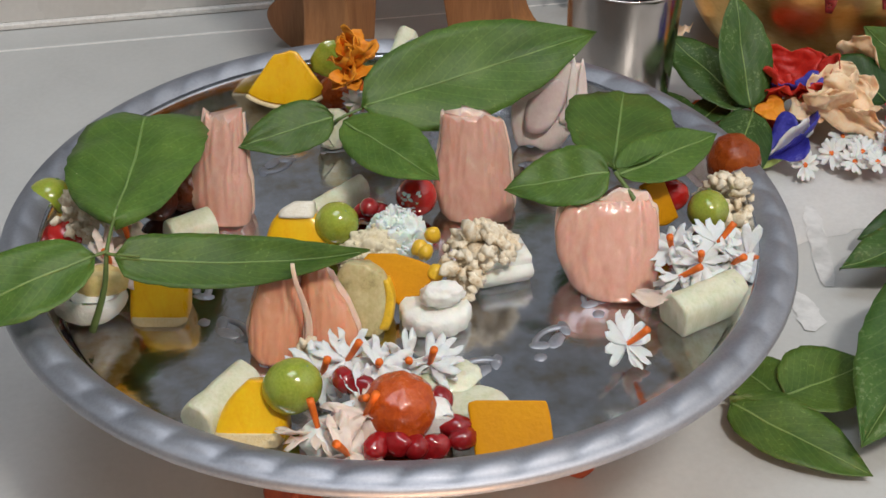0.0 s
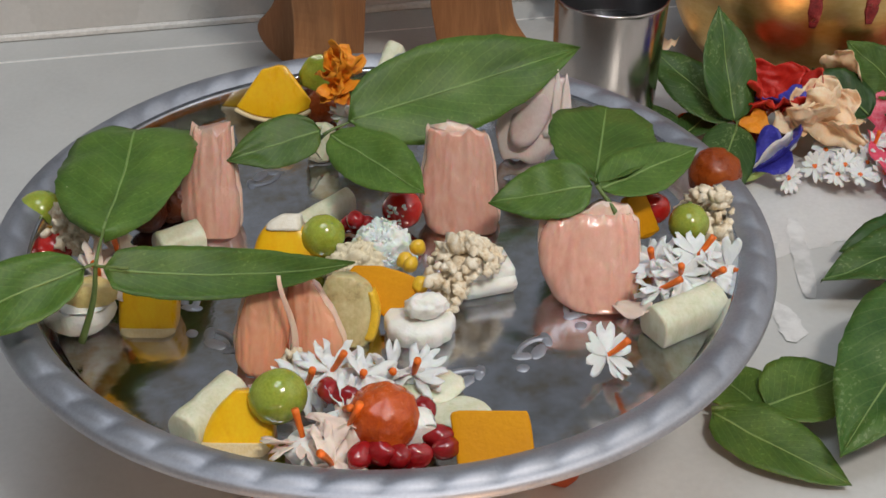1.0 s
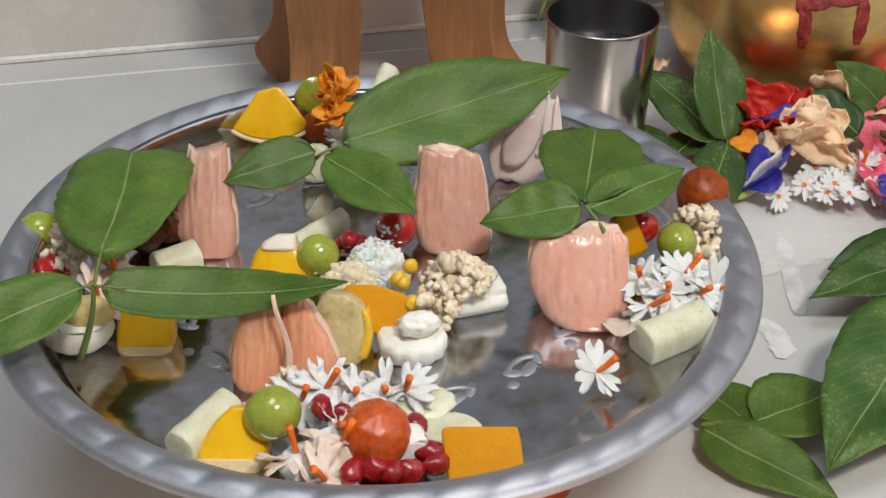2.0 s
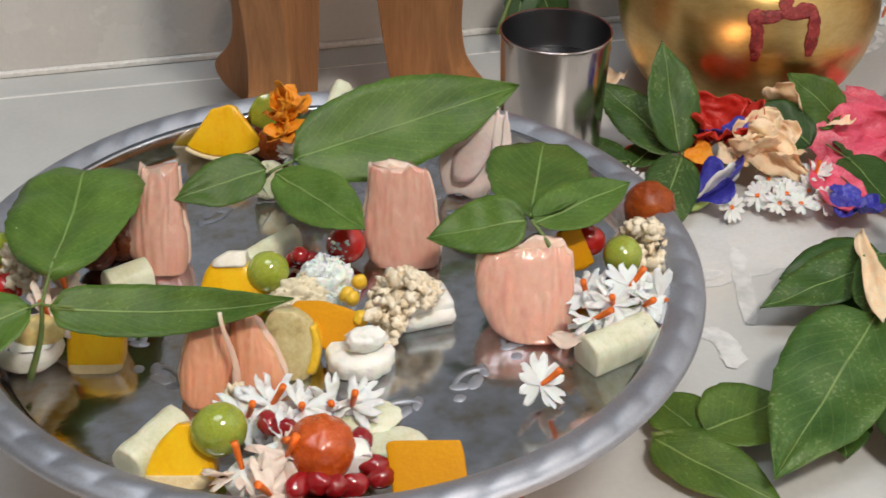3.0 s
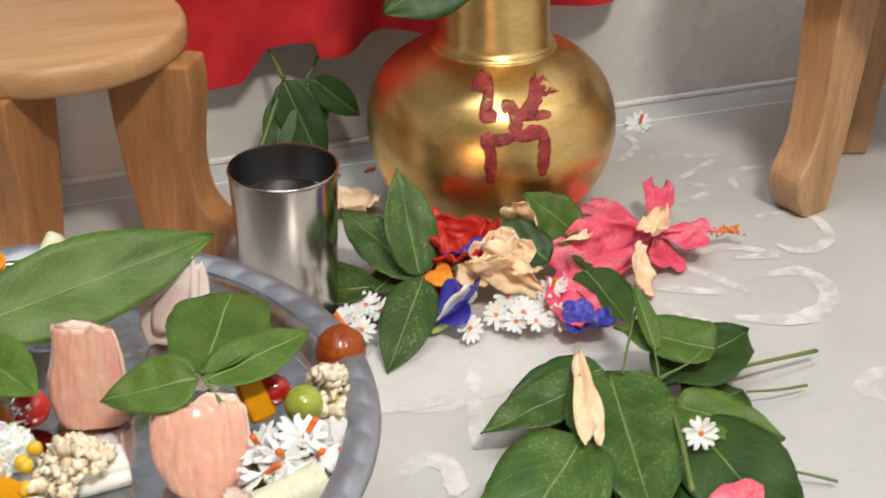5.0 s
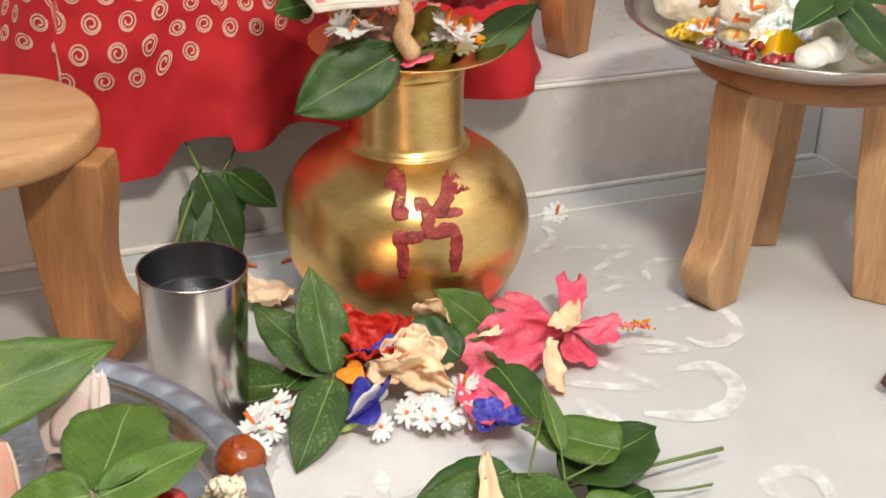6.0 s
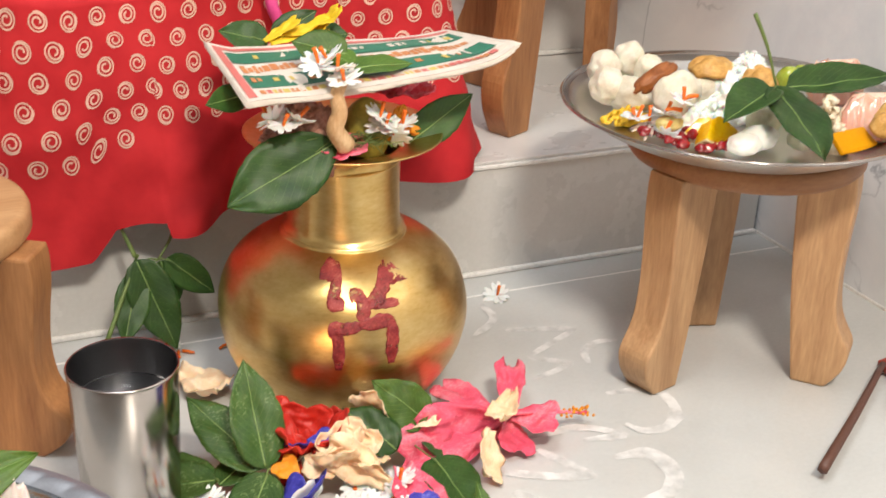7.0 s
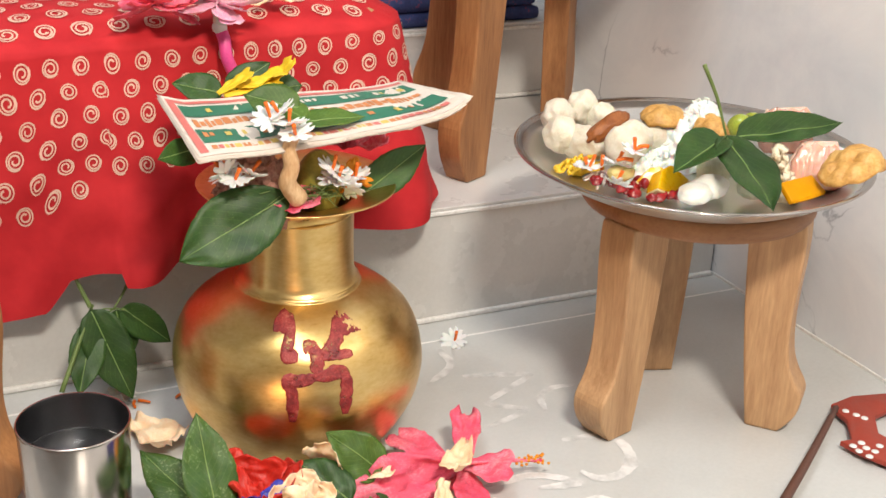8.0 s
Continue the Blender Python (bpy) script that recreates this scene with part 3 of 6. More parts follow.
def cloth_point(u, v):
    """u round the seat from its back left corner by the front to the back right; v from the top's middle down to the hem."""
    per = [(CX0, CY1), (CX0, CY0 + 0.05)] + [(CX0 + 0.05 - 0.05 * math.cos(t), CY0 + 0.05 - 0.05 * math.sin(t)) for t in (0.26, 0.52, 0.79, 1.05, 1.31)] + [(CX0 + 0.05, CY0), (CX1 - 0.06, CY0)]
    per += [(CX1 - 0.06 + 0.06 * math.sin(t), CY0 + 0.06 - 0.06 * math.cos(t)) for t in (0.26, 0.52, 0.79, 1.05, 1.31)] + [(CX1, CY0 + 0.06), (CX1, CY1)]
    lens = [math.dist(a, b) for a, b in zip(per, per[1:])]
    s = u * sum(lens)
    i = 0
    while i < len(lens) - 1 and s > lens[i]:
        s -= lens[i]
        i += 1
    a, b = Vector(per[i]), Vector(per[i + 1])
    e = a.lerp(b, min(1, s / lens[i]))
    nrm = Vector((b.y - a.y, -(b.x - a.x))).normalized()
    nrm = nrm if nrm.dot(e - Vector(((CX0 + CX1) / 2, (CY0 + CY1) / 2))) > 0 else -nrm
    if e.y < CY0 + 0.05 and e.x < CX0 + 0.05:
        nrm = (e - Vector((CX0 + 0.05, CY0 + 0.05))).normalized()
    elif e.y < CY0 + 0.06 and e.x > CX1 - 0.06:
        nrm = (e - Vector((CX1 - 0.06, CY0 + 0.06))).normalized()
    c = Vector(((CX0 + CX1) / 2, (CY0 + CY1) / 2 + 0.05))
    if v < 0.3:
        k = v / 0.3
        p = c.lerp(e, k)
        z = CTOP - 0.016 * max(0, k - 0.75) ** 2 * 16 + 0.004 * noise.noise(Vector((p.x * 14, p.y * 14, 0)))
        return Vector((p.x, p.y, z)), u, v
    k = (v - 0.3) / 0.7
    hem = HS + 0.004
    front = 3 <= i <= 10
    if front:
        f = (e.x - CX0) / (CX1 - CX0)
        hem = 0.074 + 0.08 * f + (0.025 * min(1, max(0, (f - 0.15) / 0.05)) if f < 0.30 else 0) if f < 0.30 else 0.113 + 0.003 * math.sin(f * 14)
        hem = hem if f < 0.72 else HS + 0.004
    fold = 0.75 * math.sin(e.x * 38 + e.y * 40 + 1.8 * math.sin(e.x * 13)) + 0.25 * math.sin(e.x * 83 + 1.3 + e.y * 60 + 3 * k)
    push = 0.006 + k * 0.014 + k ** 1.2 * 0.020 * fold + k * 0.006 * noise.noise(Vector((e.x * 22 + k * 3, e.y * 22, k * 5)))
    push += k * 0.044 * max(0.0, min(1.0, (e.y - CY0) / 0.05))
    z = CTOP - 0.016 + (hem - CTOP + 0.016) * k + 0.003 * noise.noise(Vector((e.x * 30, k * 5, 1)))
    p = e + nrm * push
    return Vector((p.x, p.y, z)), u, v


seat = empty("draped_seat", ((CX0 + CX1) / 2, (CY0 + CY1) / 2, HS), "altar seat draped in red cotton printed with cream spirals", "draped seat")
SEAT_AT = Vector(((CX0 + CX1) / 2, (CY0 + CY1) / 2, HS))
part("core", box(CX0 + 0.02 - SEAT_AT.x, CY0 + 0.02 - SEAT_AT.y, 0.0, CX1 - 0.02 - SEAT_AT.x, CY1 - SEAT_AT.y, CTOP - HS - 0.008, 0.01), M_WOOD_X, seat)
drape = part("drape", grid_mesh(lambda u, v: cloth_point(u, v)[0] - SEAT_AT, 260, 60, 0.0, ("cloth", lambda u, v: (u * 1.0, v * 0.4))), M_RED_CLOTH, seat, "wrinkled red cotton cloth")


def spiral_print(uc, vc, r, turn):
    """A printed spiral: one thin ribbon that follows the cloth."""
    n = 34

    def fn(a, b):
        ang = turn + a * 2.4 * 2 * math.pi
        rad = r * (1 - 0.72 * max(0, a - 0.3) / 0.7)
        w = r * (0.085 + 0.03 * a)
        rad += w * (2 * b - 1)
        du, dv = rad * math.cos(ang) / 1.12, rad * math.sin(ang) / 0.29
        p = cloth_point(min(1, max(0, uc + du)), vc + dv)[0]
        e = 0.003
        q1, q2 = cloth_point(min(1, uc + du + e), vc + dv)[0], cloth_point(uc + du, vc + dv + e)[0]
        nn = (q1 - p).cross(q2 - p).normalized()
        if nn.dot(p - SEAT_AT - Vector((0, 0, 0.1))) < 0:
            nn = -nn
        return p + nn * 0.0009 - SEAT_AT
    return grid_mesh(fn, n, 1)


rows_v = [0.345, 0.42, 0.495, 0.57, 0.645, 0.72, 0.795]
bits = []
for j, v in enumerate(rows_v):
    for k in range(40):
        u = (k + 0.5 * (j % 2)) / 40 + 0.003 * math.sin(k * 7 + j)
        if not 0.2 < u < 0.8:
            continue
        low_limit = 0.73 if u < 0.40 else 0.66
        if v > low_limit:
            continue
        bits.append(spiral_print(u, v, 0.0074, k * 1.3 + j))
EDGE = [cloth_point(i / 600, 0.299)[0] for i in range(601)]
MID = Vector(((CX0 + CX1) / 2, (CY0 + CY1) / 2 + 0.05))


def top_point(x, y):
    """The cloth's top at a place in plan."""
    d = Vector((x, y)) - MID
    i = max(range(0, 601), key=lambda n: d.normalized().dot((EDGE[n].xy - MID).normalized()))
    return cloth_point(i / 600, 0.3 * min(0.995, d.length / (EDGE[i].xy - MID).length))[0]


def top_print(xc, yc, r, turn):
    def fn(a, b):
        ang = turn + a * 2.4 * 2 * math.pi
        rad = r * (1 - 0.72 * max(0, a - 0.3) / 0.7) + r * (0.085 + 0.03 * a) * (2 * b - 1)
        return top_point(xc + rad * math.cos(ang), yc + rad * math.sin(ang)) + Vector((0, -0.0003, 0.0010)) - SEAT_AT
    return grid_mesh(fn, 30, 1)


for j in range(5):
    for k in range(15):
        xc, yc = CX0 + 0.022 + 0.029 * (k + 0.5 * (j % 2)), CY0 + 0.020 + 0.025 * j
        if xc < CX1 - 0.02 - (0.02 if j == 0 else 0) and not (j == 0 and xc < CX0 + 0.045):
            bits.append(top_print(xc, yc, 0.0080, k * 1.7 + j))
prints = part("spiral_print", merged(bits), M_PRINT, seat, "cream printed spirals")
prints["kind"] = "stuff"

# ---- food, leaf and flower materials ----
M_ORANGE = surface("orange_flesh", [(0.3, (0.78, 0.37, 0.002)), (0.5, (0.85, 0.47, 0.004)), (0.72, (0.88, 0.57, 0.012))], 130, 600, 0.3, bump=0.25, depth=0.001, sss=0.08, coat=0.2, per_object=0.06, stretch=(1, 1, 0.4), spec=0.35)
M_PEEL = surface("orange_pith_and_peel", [(0.3, (0.72, 0.52, 0.22)), (0.6, (0.82, 0.68, 0.42))], 90, 900, 0.5, bump=0.5, per_object=0.05)
M_PITH_WHITE = surface("white_orange_pith", [(0.3, (0.74, 0.66, 0.50)), (0.6, (0.86, 0.82, 0.72))], 120, 700, 0.6, bump=0.6)
M_BRUISED = surface("bruised_banana_flesh", [(0.30, (0.26, 0.19, 0.08)), (0.42, (0.52, 0.43, 0.20)), (0.60, (0.66, 0.58, 0.32))], 60, 400, 0.4, bump=0.35, sss=0.2, coat=0.15)
M_PULP = surface("pomelo_pulp", [(0.30, (0.64, 0.31, 0.23)), (0.48, (0.70, 0.38, 0.29)), (0.70, (0.77, 0.48, 0.38))], 40, 240, 0.22, bump=0.12, depth=0.0010, stretch=(1.5, 1.5, 0.5), sss=0.45, coat=0.3, per_object=0.08)
M_PITH = surface("pomelo_membrane", [(0.3, (0.74, 0.58, 0.52)), (0.6, (0.84, 0.72, 0.67))], 60, 500, 0.45, bump=0.35, depth=0.001, stretch=(3, 3, 0.6), sss=0.2)
M_SKIN = surface("thin_pomelo_skin", [(0.3, (0.76, 0.46, 0.36)), (0.6, (0.86, 0.62, 0.50))], 60, 400, 0.35, bump=0.3, stretch=(3, 3, 0.6), sss=0.3, coat=0.2)
M_PULP_ORANGE = surface("orange_pink_pulp", [(0.30, (0.72, 0.30, 0.17)), (0.5, (0.78, 0.36, 0.21)), (0.70, (0.83, 0.44, 0.28))], 40, 200, 0.22, bump=0.12, depth=0.001, stretch=(1.5, 1.5, 0.5), sss=0.45, coat=0.3)
M_BLUSH = surface("blush_pulp", [(0.3, (0.62, 0.44, 0.41)), (0.6, (0.74, 0.58, 0.55))], 60, 400, 0.4, bump=0.3, sss=0.3)
M_CREAM = surface("cut_cucumber", [(0.3, (0.55, 0.56, 0.34)), (0.5, (0.70, 0.70, 0.52)), (0.7, (0.80, 0.80, 0.66))], 110, 700, 0.33, bump=0.5, depth=0.0015, stretch=(1, 1, 0.5), sss=0.2, coat=0.2, per_object=0.06)
M_BANANA = surface("ripe_banana", [(0.25, (0.30, 0.20, 0.06)), (0.42, (0.62, 0.48, 0.17)), (0.7, (0.76, 0.62, 0.30))], 75, 500, 0.45, bump=0.5, sss=0.15)
M_MILK = surface("cream_milk_sweet", [(0.3, (0.62, 0.54, 0.40)), (0.5, (0.74, 0.68, 0.55)), (0.7, (0.82, 0.77, 0.66))], 60, 500, 0.6, bump=0.7, depth=0.002, sss=0.1, per_object=0.06)
M_WHITE_SWEET = surface("white_milk_sweet", spread((0.88, 0.87, 0.81), 0.92, 1.05), 120, 800, 0.6, bump=0.7, depth=0.0015, sss=0.15, per_object=0.05)
M_MANGO = surface("mango_slice", [(0.3, (0.56, 0.23, 0.002)), (0.55, (0.64, 0.28, 0.003)), (0.75, (0.70, 0.34, 0.008))], 45, 600, 0.5, bump=0.25, spec=0.1)
M_GRAPE = surface("green_grape", [(0.3, (0.20, 0.26, 0.02)), (0.6, (0.38, 0.44, 0.06))], 60, 900, 0.16, bump=0.05, sss=0.3, coat=0.5, per_object=0.12)
M_JAMUN = surface("syrupy_fried_sweet", [(0.28, (0.15, 0.022, 0.002)), (0.5, (0.29, 0.050, 0.004)), (0.72, (0.42, 0.095, 0.008))], 110, 900, 0.3, bump=0.6, depth=0.0012, coat=0.25, per_object=0.12, spec=0.25)
M_JAMUN_RED = surface("red_syrup_sweet", [(0.28, (0.30, 0.030, 0.002)), (0.5, (0.52, 0.075, 0.004)), (0.72, (0.64, 0.14, 0.012))], 130, 900, 0.25, bump=0.7, depth=0.0012, coat=0.4)
M_DATE = surface("dark_date", [(0.3, (0.10, 0.02, 0.008)), (0.7, (0.24, 0.06, 0.02))], 90, 500, 0.3, bump=0.7, coat=0.4)
M_ARIL = surface("pomegranate_aril", [(0.3, (0.17, 0.004, 0.006)), (0.7, (0.40, 0.012, 0.016))], 120, 700, 0.12, bump=0.1, sss=0.2, coat=0.7, per_object=0.2)
M_CHERRY = surface("red_cherry", [(0.3, (0.38, 0.006, 0.008)), (0.7, (0.60, 0.03, 0.02))], 70, 700, 0.14, bump=0.1, coat=0.8)
M_KHOI = surface("puffed_rice", [(0.30, (0.36, 0.18, 0.06)), (0.42, (0.76, 0.61, 0.40)), (0.58, (0.90, 0.82, 0.66))], 180, 900, 0.7, bump=0.9, depth=0.001)
M_COCO = surface("grated_coconut", spread((0.88, 0.87, 0.83), 0.97, 1.03), 200, 900, 0.6, bump=0.4, sss=0.35)
M_CORN = surface("yellow_kernel", spread((0.80, 0.50, 0.03)), 150, 800, 0.35, bump=0.3, per_object=0.08)
M_PETAL = surface("white_petal", spread((0.82, 0.80, 0.78), 0.94, 1.05), 150, 700, 0.55, bump=0.4, sss=0.2, stretch=(1, 3, 1))
M_PETAL_PINK = surface("blush_petal", spread((0.86, 0.66, 0.56), 0.9, 1.08), 150, 700, 0.55, bump=0.4, sss=0.2)
M_TUBE = surface("orange_flower_tube", spread((0.80, 0.16, 0.01)), 150, 700, 0.5, bump=0.3)
M_MARIGOLD = surface("marigold_petal", [(0.3, (0.70, 0.20, 0.004)), (0.7, (0.86, 0.36, 0.01))], 150, 700, 0.6, bump=0.4)
M_HIB = surface("pink_hibiscus", [(0.3, (0.68, 0.035, 0.09)), (0.5, (0.86, 0.11, 0.19)), (0.64, (0.92, 0.32, 0.38)), (0.75, (0.94, 0.56, 0.58))], 26, 400, 0.5, bump=0.5, stretch=(1, 2.5, 1), sss=0.2)
M_RED_FL = surface("red_hibiscus", [(0.3, (0.42, 0.010, 0.008)), (0.7, (0.70, 0.04, 0.02))], 60, 500, 0.5, bump=0.6, sss=0.1)
M_PEACH = surface("faded_peach_petal", [(0.3, (0.90, 0.53, 0.28)), (0.5, (0.95, 0.67, 0.43)), (0.7, (0.96, 0.80, 0.61))], 90, 600, 0.55, bump=0.4, depth=0.0012, sss=0.15)
M_BLUE = surface("blue_pea_petal", [(0.3, (0.02, 0.018, 0.20)), (0.55, (0.05, 0.05, 0.42)), (0.75, (0.28, 0.28, 0.70))], 70, 500, 0.5, bump=0.5)
M_YELLOW_FL = surface("yellow_petal", spread((0.82, 0.55, 0.02)), 100, 600, 0.55, bump=0.5)


# ---- leaf sprays ----
CAMERA_SIDE = Vector((-0.15, -0.45, 0.88)).normalized()


def leaflet(base, tip, half, droop=0.0, fold=0.18, up=None, wave=0.04, seed=0, bulge=0.75, curl=0.0, sag=0.0, bent=1.0):
    """An ovate leaf blade with a pointed tip, folded along its midrib; bent below 1 turns the tip over, out of sight."""
    base, tip = Vector(base), Vector(tip)
    d = tip - base
    L = d.length
    d.normalize()
    up = Vector(up).normalized() if up else CAMERA_SIDE
    side = d.cross(up).normalized()
    nrm = side.cross(d).normalized()

    def fn(u, v):
        x = 2 * u - 1
        t = v * bent
        w = half * max(0, 1 - (2 * t ** bulge - 1) ** 2) ** 0.72 * (1 - 0.55 * t ** 7)
        w *= 1 + 0.05 * noise.noise(Vector((seed * 5 + x * 2, v * 9, 0)))
        z = fold * abs(x) * w - droop * L * (v * v) + wave * half * noise.noise(Vector((x * 1.6, v * 4.5, seed))) * 2 - curl * half * x * x
        w *= 1 + 0.015 * math.sin(v * 80 + x * 3)
        z += droop * L * v * 0.25 - sag * L * 4 * v * (1 - v) - (1 - bent) * half * max(0, v - 0.85) * 5
        return base + d * (L * v) + side * (x * w) + nrm * z
    rib = [fn(0.5, 0.02 + 0.94 * k / 7) + nrm * 0.0001 for k in range(8)]
    return grid_mesh(fn, 10, 22, 0.0004, ("leaf", lambda u, v: (2 * u - 1, v))), rib


def spray(node, blades, stem=None, label="", material=None, group="bel leaf sprays", name="bel_leaf_spray", stem_r=0.0011):
    """A three-bladed leaf: each blade is (base, tip, half width, options)."""
    node = Vector(node)
    ob = empty(name, node, label or "fresh green bel leaf with three pointed blades", "leaf", group)
    for i, (b, t, h, opt) in enumerate(blades):
        b, t = Vector(b) - node, Vector(t) - node
        blade, rib = leaflet(b, t, h, seed=i + node.x * 50, **opt)
        blade = part("leaflet", blade, material or M_LEAF, ob)
        part("midrib", tube(rib, 0.00065, 0.0002, 6, 2), M_RIB, blade, "pale raised midrib")
        if b.length > 0.004:
            part("petiole", tube([(0, 0, 0), b * 0.5, b + (t - b) * 0.1], stem_r * 0.8, stem_r * 0.5, 6, 3), M_STEM, ob)
    if stem:
        e = Vector(stem) - node
        part("stem", tube([(0, 0, 0), e * 0.5 + Vector((0.002, 0, 0.001)), e], stem_r * 0.8, stem_r * 1.5, 7, 5), M_STEM, ob)
    return ob


spray((-0.028, 0.443, 0.15), [
    ((-0.0245, 0.4635, 0.152), (-0.0035, 0.5610, 0.150), 0.0315, dict(droop=-0.02, fold=0.08, curl=0.12, bulge=0.95, bent=0.76, wave=0.07)),
    ((-0.0326, 0.4417, 0.150), (-0.1000, 0.4240, 0.138), 0.0165, dict(droop=0.03, wave=0.08)),
    ((-0.025, 0.4386, 0.150), (0.0734, 0.4098, 0.157), 0.0125, dict(sag=0.085, bulge=0.58, wave=0.06))], (-0.0389, 0.4407, 0.113))
spray((0.083, 0.537, 0.145), [
    ((0.0952, 0.5411, 0.148), (0.2227, 0.5686, 0.160), 0.0245, dict(droop=-0.02, bulge=0.72, up=(-0.1, -0.70, 0.70), wave=0.06)),
    ((0.0809, 0.5385, 0.146), (0.034, 0.5310, 0.140), 0.0130, dict(up=(0, -0.6, 0.8), wave=0.08)),
    ((0.0847, 0.5336, 0.146), (0.1175, 0.4740, 0.144), 0.0160, dict(up=(0, -0.6, 0.8), bulge=0.95, wave=0.07))], (0.075, 0.559, 0.125))
spray((0.1904, 0.449, 0.153), [
    ((0.1904, 0.451, 0.153), (0.2206, 0.5187, 0.152), 0.0255, dict(droop=-0.05, fold=0.08, bulge=0.95, bent=0.86, wave=0.07)),
    ((0.1884, 0.4491, 0.153), (0.1440, 0.4617, 0.143), 0.0150, dict(droop=0.02, bulge=0.62, wave=0.07)),
    ((0.1918, 0.4475, 0.152), (0.2490, 0.4731, 0.150), 0.0135, dict(droop=-0.02, wave=0.07))], (0.199, 0.430, 0.132))


# ---- fruit and sweets ----
def cut(bm, co, no):
    """Cut away what lies on the side of no, and close the cut."""
    r = bmesh.ops.bisect_plane(bm, geom=bm.verts[:] + bm.edges[:] + bm.faces[:], plane_co=co, plane_no=no, clear_outer=True)
    edges = [e for e in r["geom_cut"] if isinstance(e, bmesh.types.BMEdge)]
    if edges:
        bmesh.ops.edgenet_fill(bm, edges=edges)
    return bm


def soften(bm, offset, segs=2, limit=0.6):
    bmesh.ops.recalc_face_normals(bm, faces=bm.faces[:])
    sharp = [e for e in bm.edges if len(e.link_faces) == 2 and e.calc_face_angle(0) > limit]
    bmesh.ops.bevel(bm, geom=sharp, offset=offset, segments=segs, affect="EDGES", profile=0.5)
    return bm


def bottom_to_zero(bm):
    lo = min(v.co.z for v in bm.verts)
    for v in bm.verts:
        v.co.z -= lo
    return bm


def orange_piece(at, r, turn, half_angle=38, tip=0, inner_part=0.46, label="juicy orange wedge with a strip of pale peel"):
    """A pie slice of orange standing on its peel and leaning back: flesh with a blunt tip, peel round the outside."""
    ob = empty("orange_wedge", at, label, "orange", "orange wedges", turn + 180)
    a, th = radians(half_angle), r * 0.40
    lean = pose(0, 0, 0, -22 + tip, 0, 0)

    def sector(r0, r1, n=14, bulge=0.0):
        bm = bmesh.new()
        outer = [(r1 * math.sin(t), r1 - r1 * math.cos(t)) for t in (a * (2 * k / n - 1) for k in range(n + 1))]
        inner = [(r0 * math.sin(t), r1 - r0 * math.cos(a) - r * k) for t, k in ((a, 0), (a * 0.4, -0.03), (-a * 0.3, 0.02), (-a, 0.05))]
        if r0 > r:
            inner = [(r0 * math.sin(t), r1 - r0 * math.cos(t)) for t in (a * (1 - 2 * k / n) for k in range(n + 1))]
        front = [bm.verts.new((x, -th, z)) for x, z in outer + inner]
        back = [bm.verts.new((x * 0.96, th, z)) for x, z in outer + inner]
        bm.faces.new(front)
        bm.faces.new(back[::-1])
        m = len(front)
        for k in range(m):
            bm.faces.new((front[k], back[k], back[(k + 1) % m], front[(k + 1) % m]))
        soften(bm, r * 0.035, 2, 0.5)
        return bm
    flesh = sector(r * inner_part, r * 1.40)
    flesh = moved(flesh, Matrix.Translation((0, 0, r * 0.10)))
    bmesh.ops.triangulate(flesh, faces=[f for f in flesh.faces if len(f.verts) > 4])
    bmesh.ops.subdivide_edges(flesh, edges=[e for e in flesh.edges if e.calc_length() > r * 0.25], cuts=2, use_grid_fill=True)
    for v in flesh.verts:
        v.co += Vector((noise.noise(v.co * 300), noise.noise(v.co * 300 + Vector((9, 0, 0))), noise.noise(v.co * 200))) * r * 0.010
    part("flesh", moved(flesh, lean), M_ORANGE, ob)
    part("peel", moved(sector(r * 1.41, r * 1.50), lean), M_PEEL, ob, "pale strip of orange peel")
    return ob


def orange_chunk(at, rows, d, lean, label, rind=0.0045, pith=False):
    """A thick cut of orange: flesh, with the rind below or a cap of pith above."""
    ob = chunk("orange_wedge", at, rows, d, M_ORANGE, label, "orange", "orange wedges", lean, FACING, 0.45, 0.25)
    z, a, b = rows[0]
    if pith:
        z, a, b = rows[-1]
        cap = ((z - 0.003, a - 0.0004, b + 0.0004), (z + 0.0012, a + 0.0010, b), (z + 0.0050, a + 0.0070, b - 0.0005))
        part("pith", pillow(cap, d * 0.85, 0.5, 0.0, 0.0, 2, 0.4, lean, 32, 8), M_PITH_WHITE, ob, "white pith")
    else:
        cap = ((z, a + 0.0010, b - 0.0010), (z + rind * 0.5, a - 0.0008, b + 0.0008), (z + rind, a - 0.0006, b + 0.0006))
        part("peel", moved(pillow(cap, d * 1.08, 0.45, 0.0, 0.0, 2, 0.0, lean, 40, 8), Matrix.Translation((0, -0.0009, -0.0004))), M_PEEL, ob, "pale strip of orange peel")
    return ob


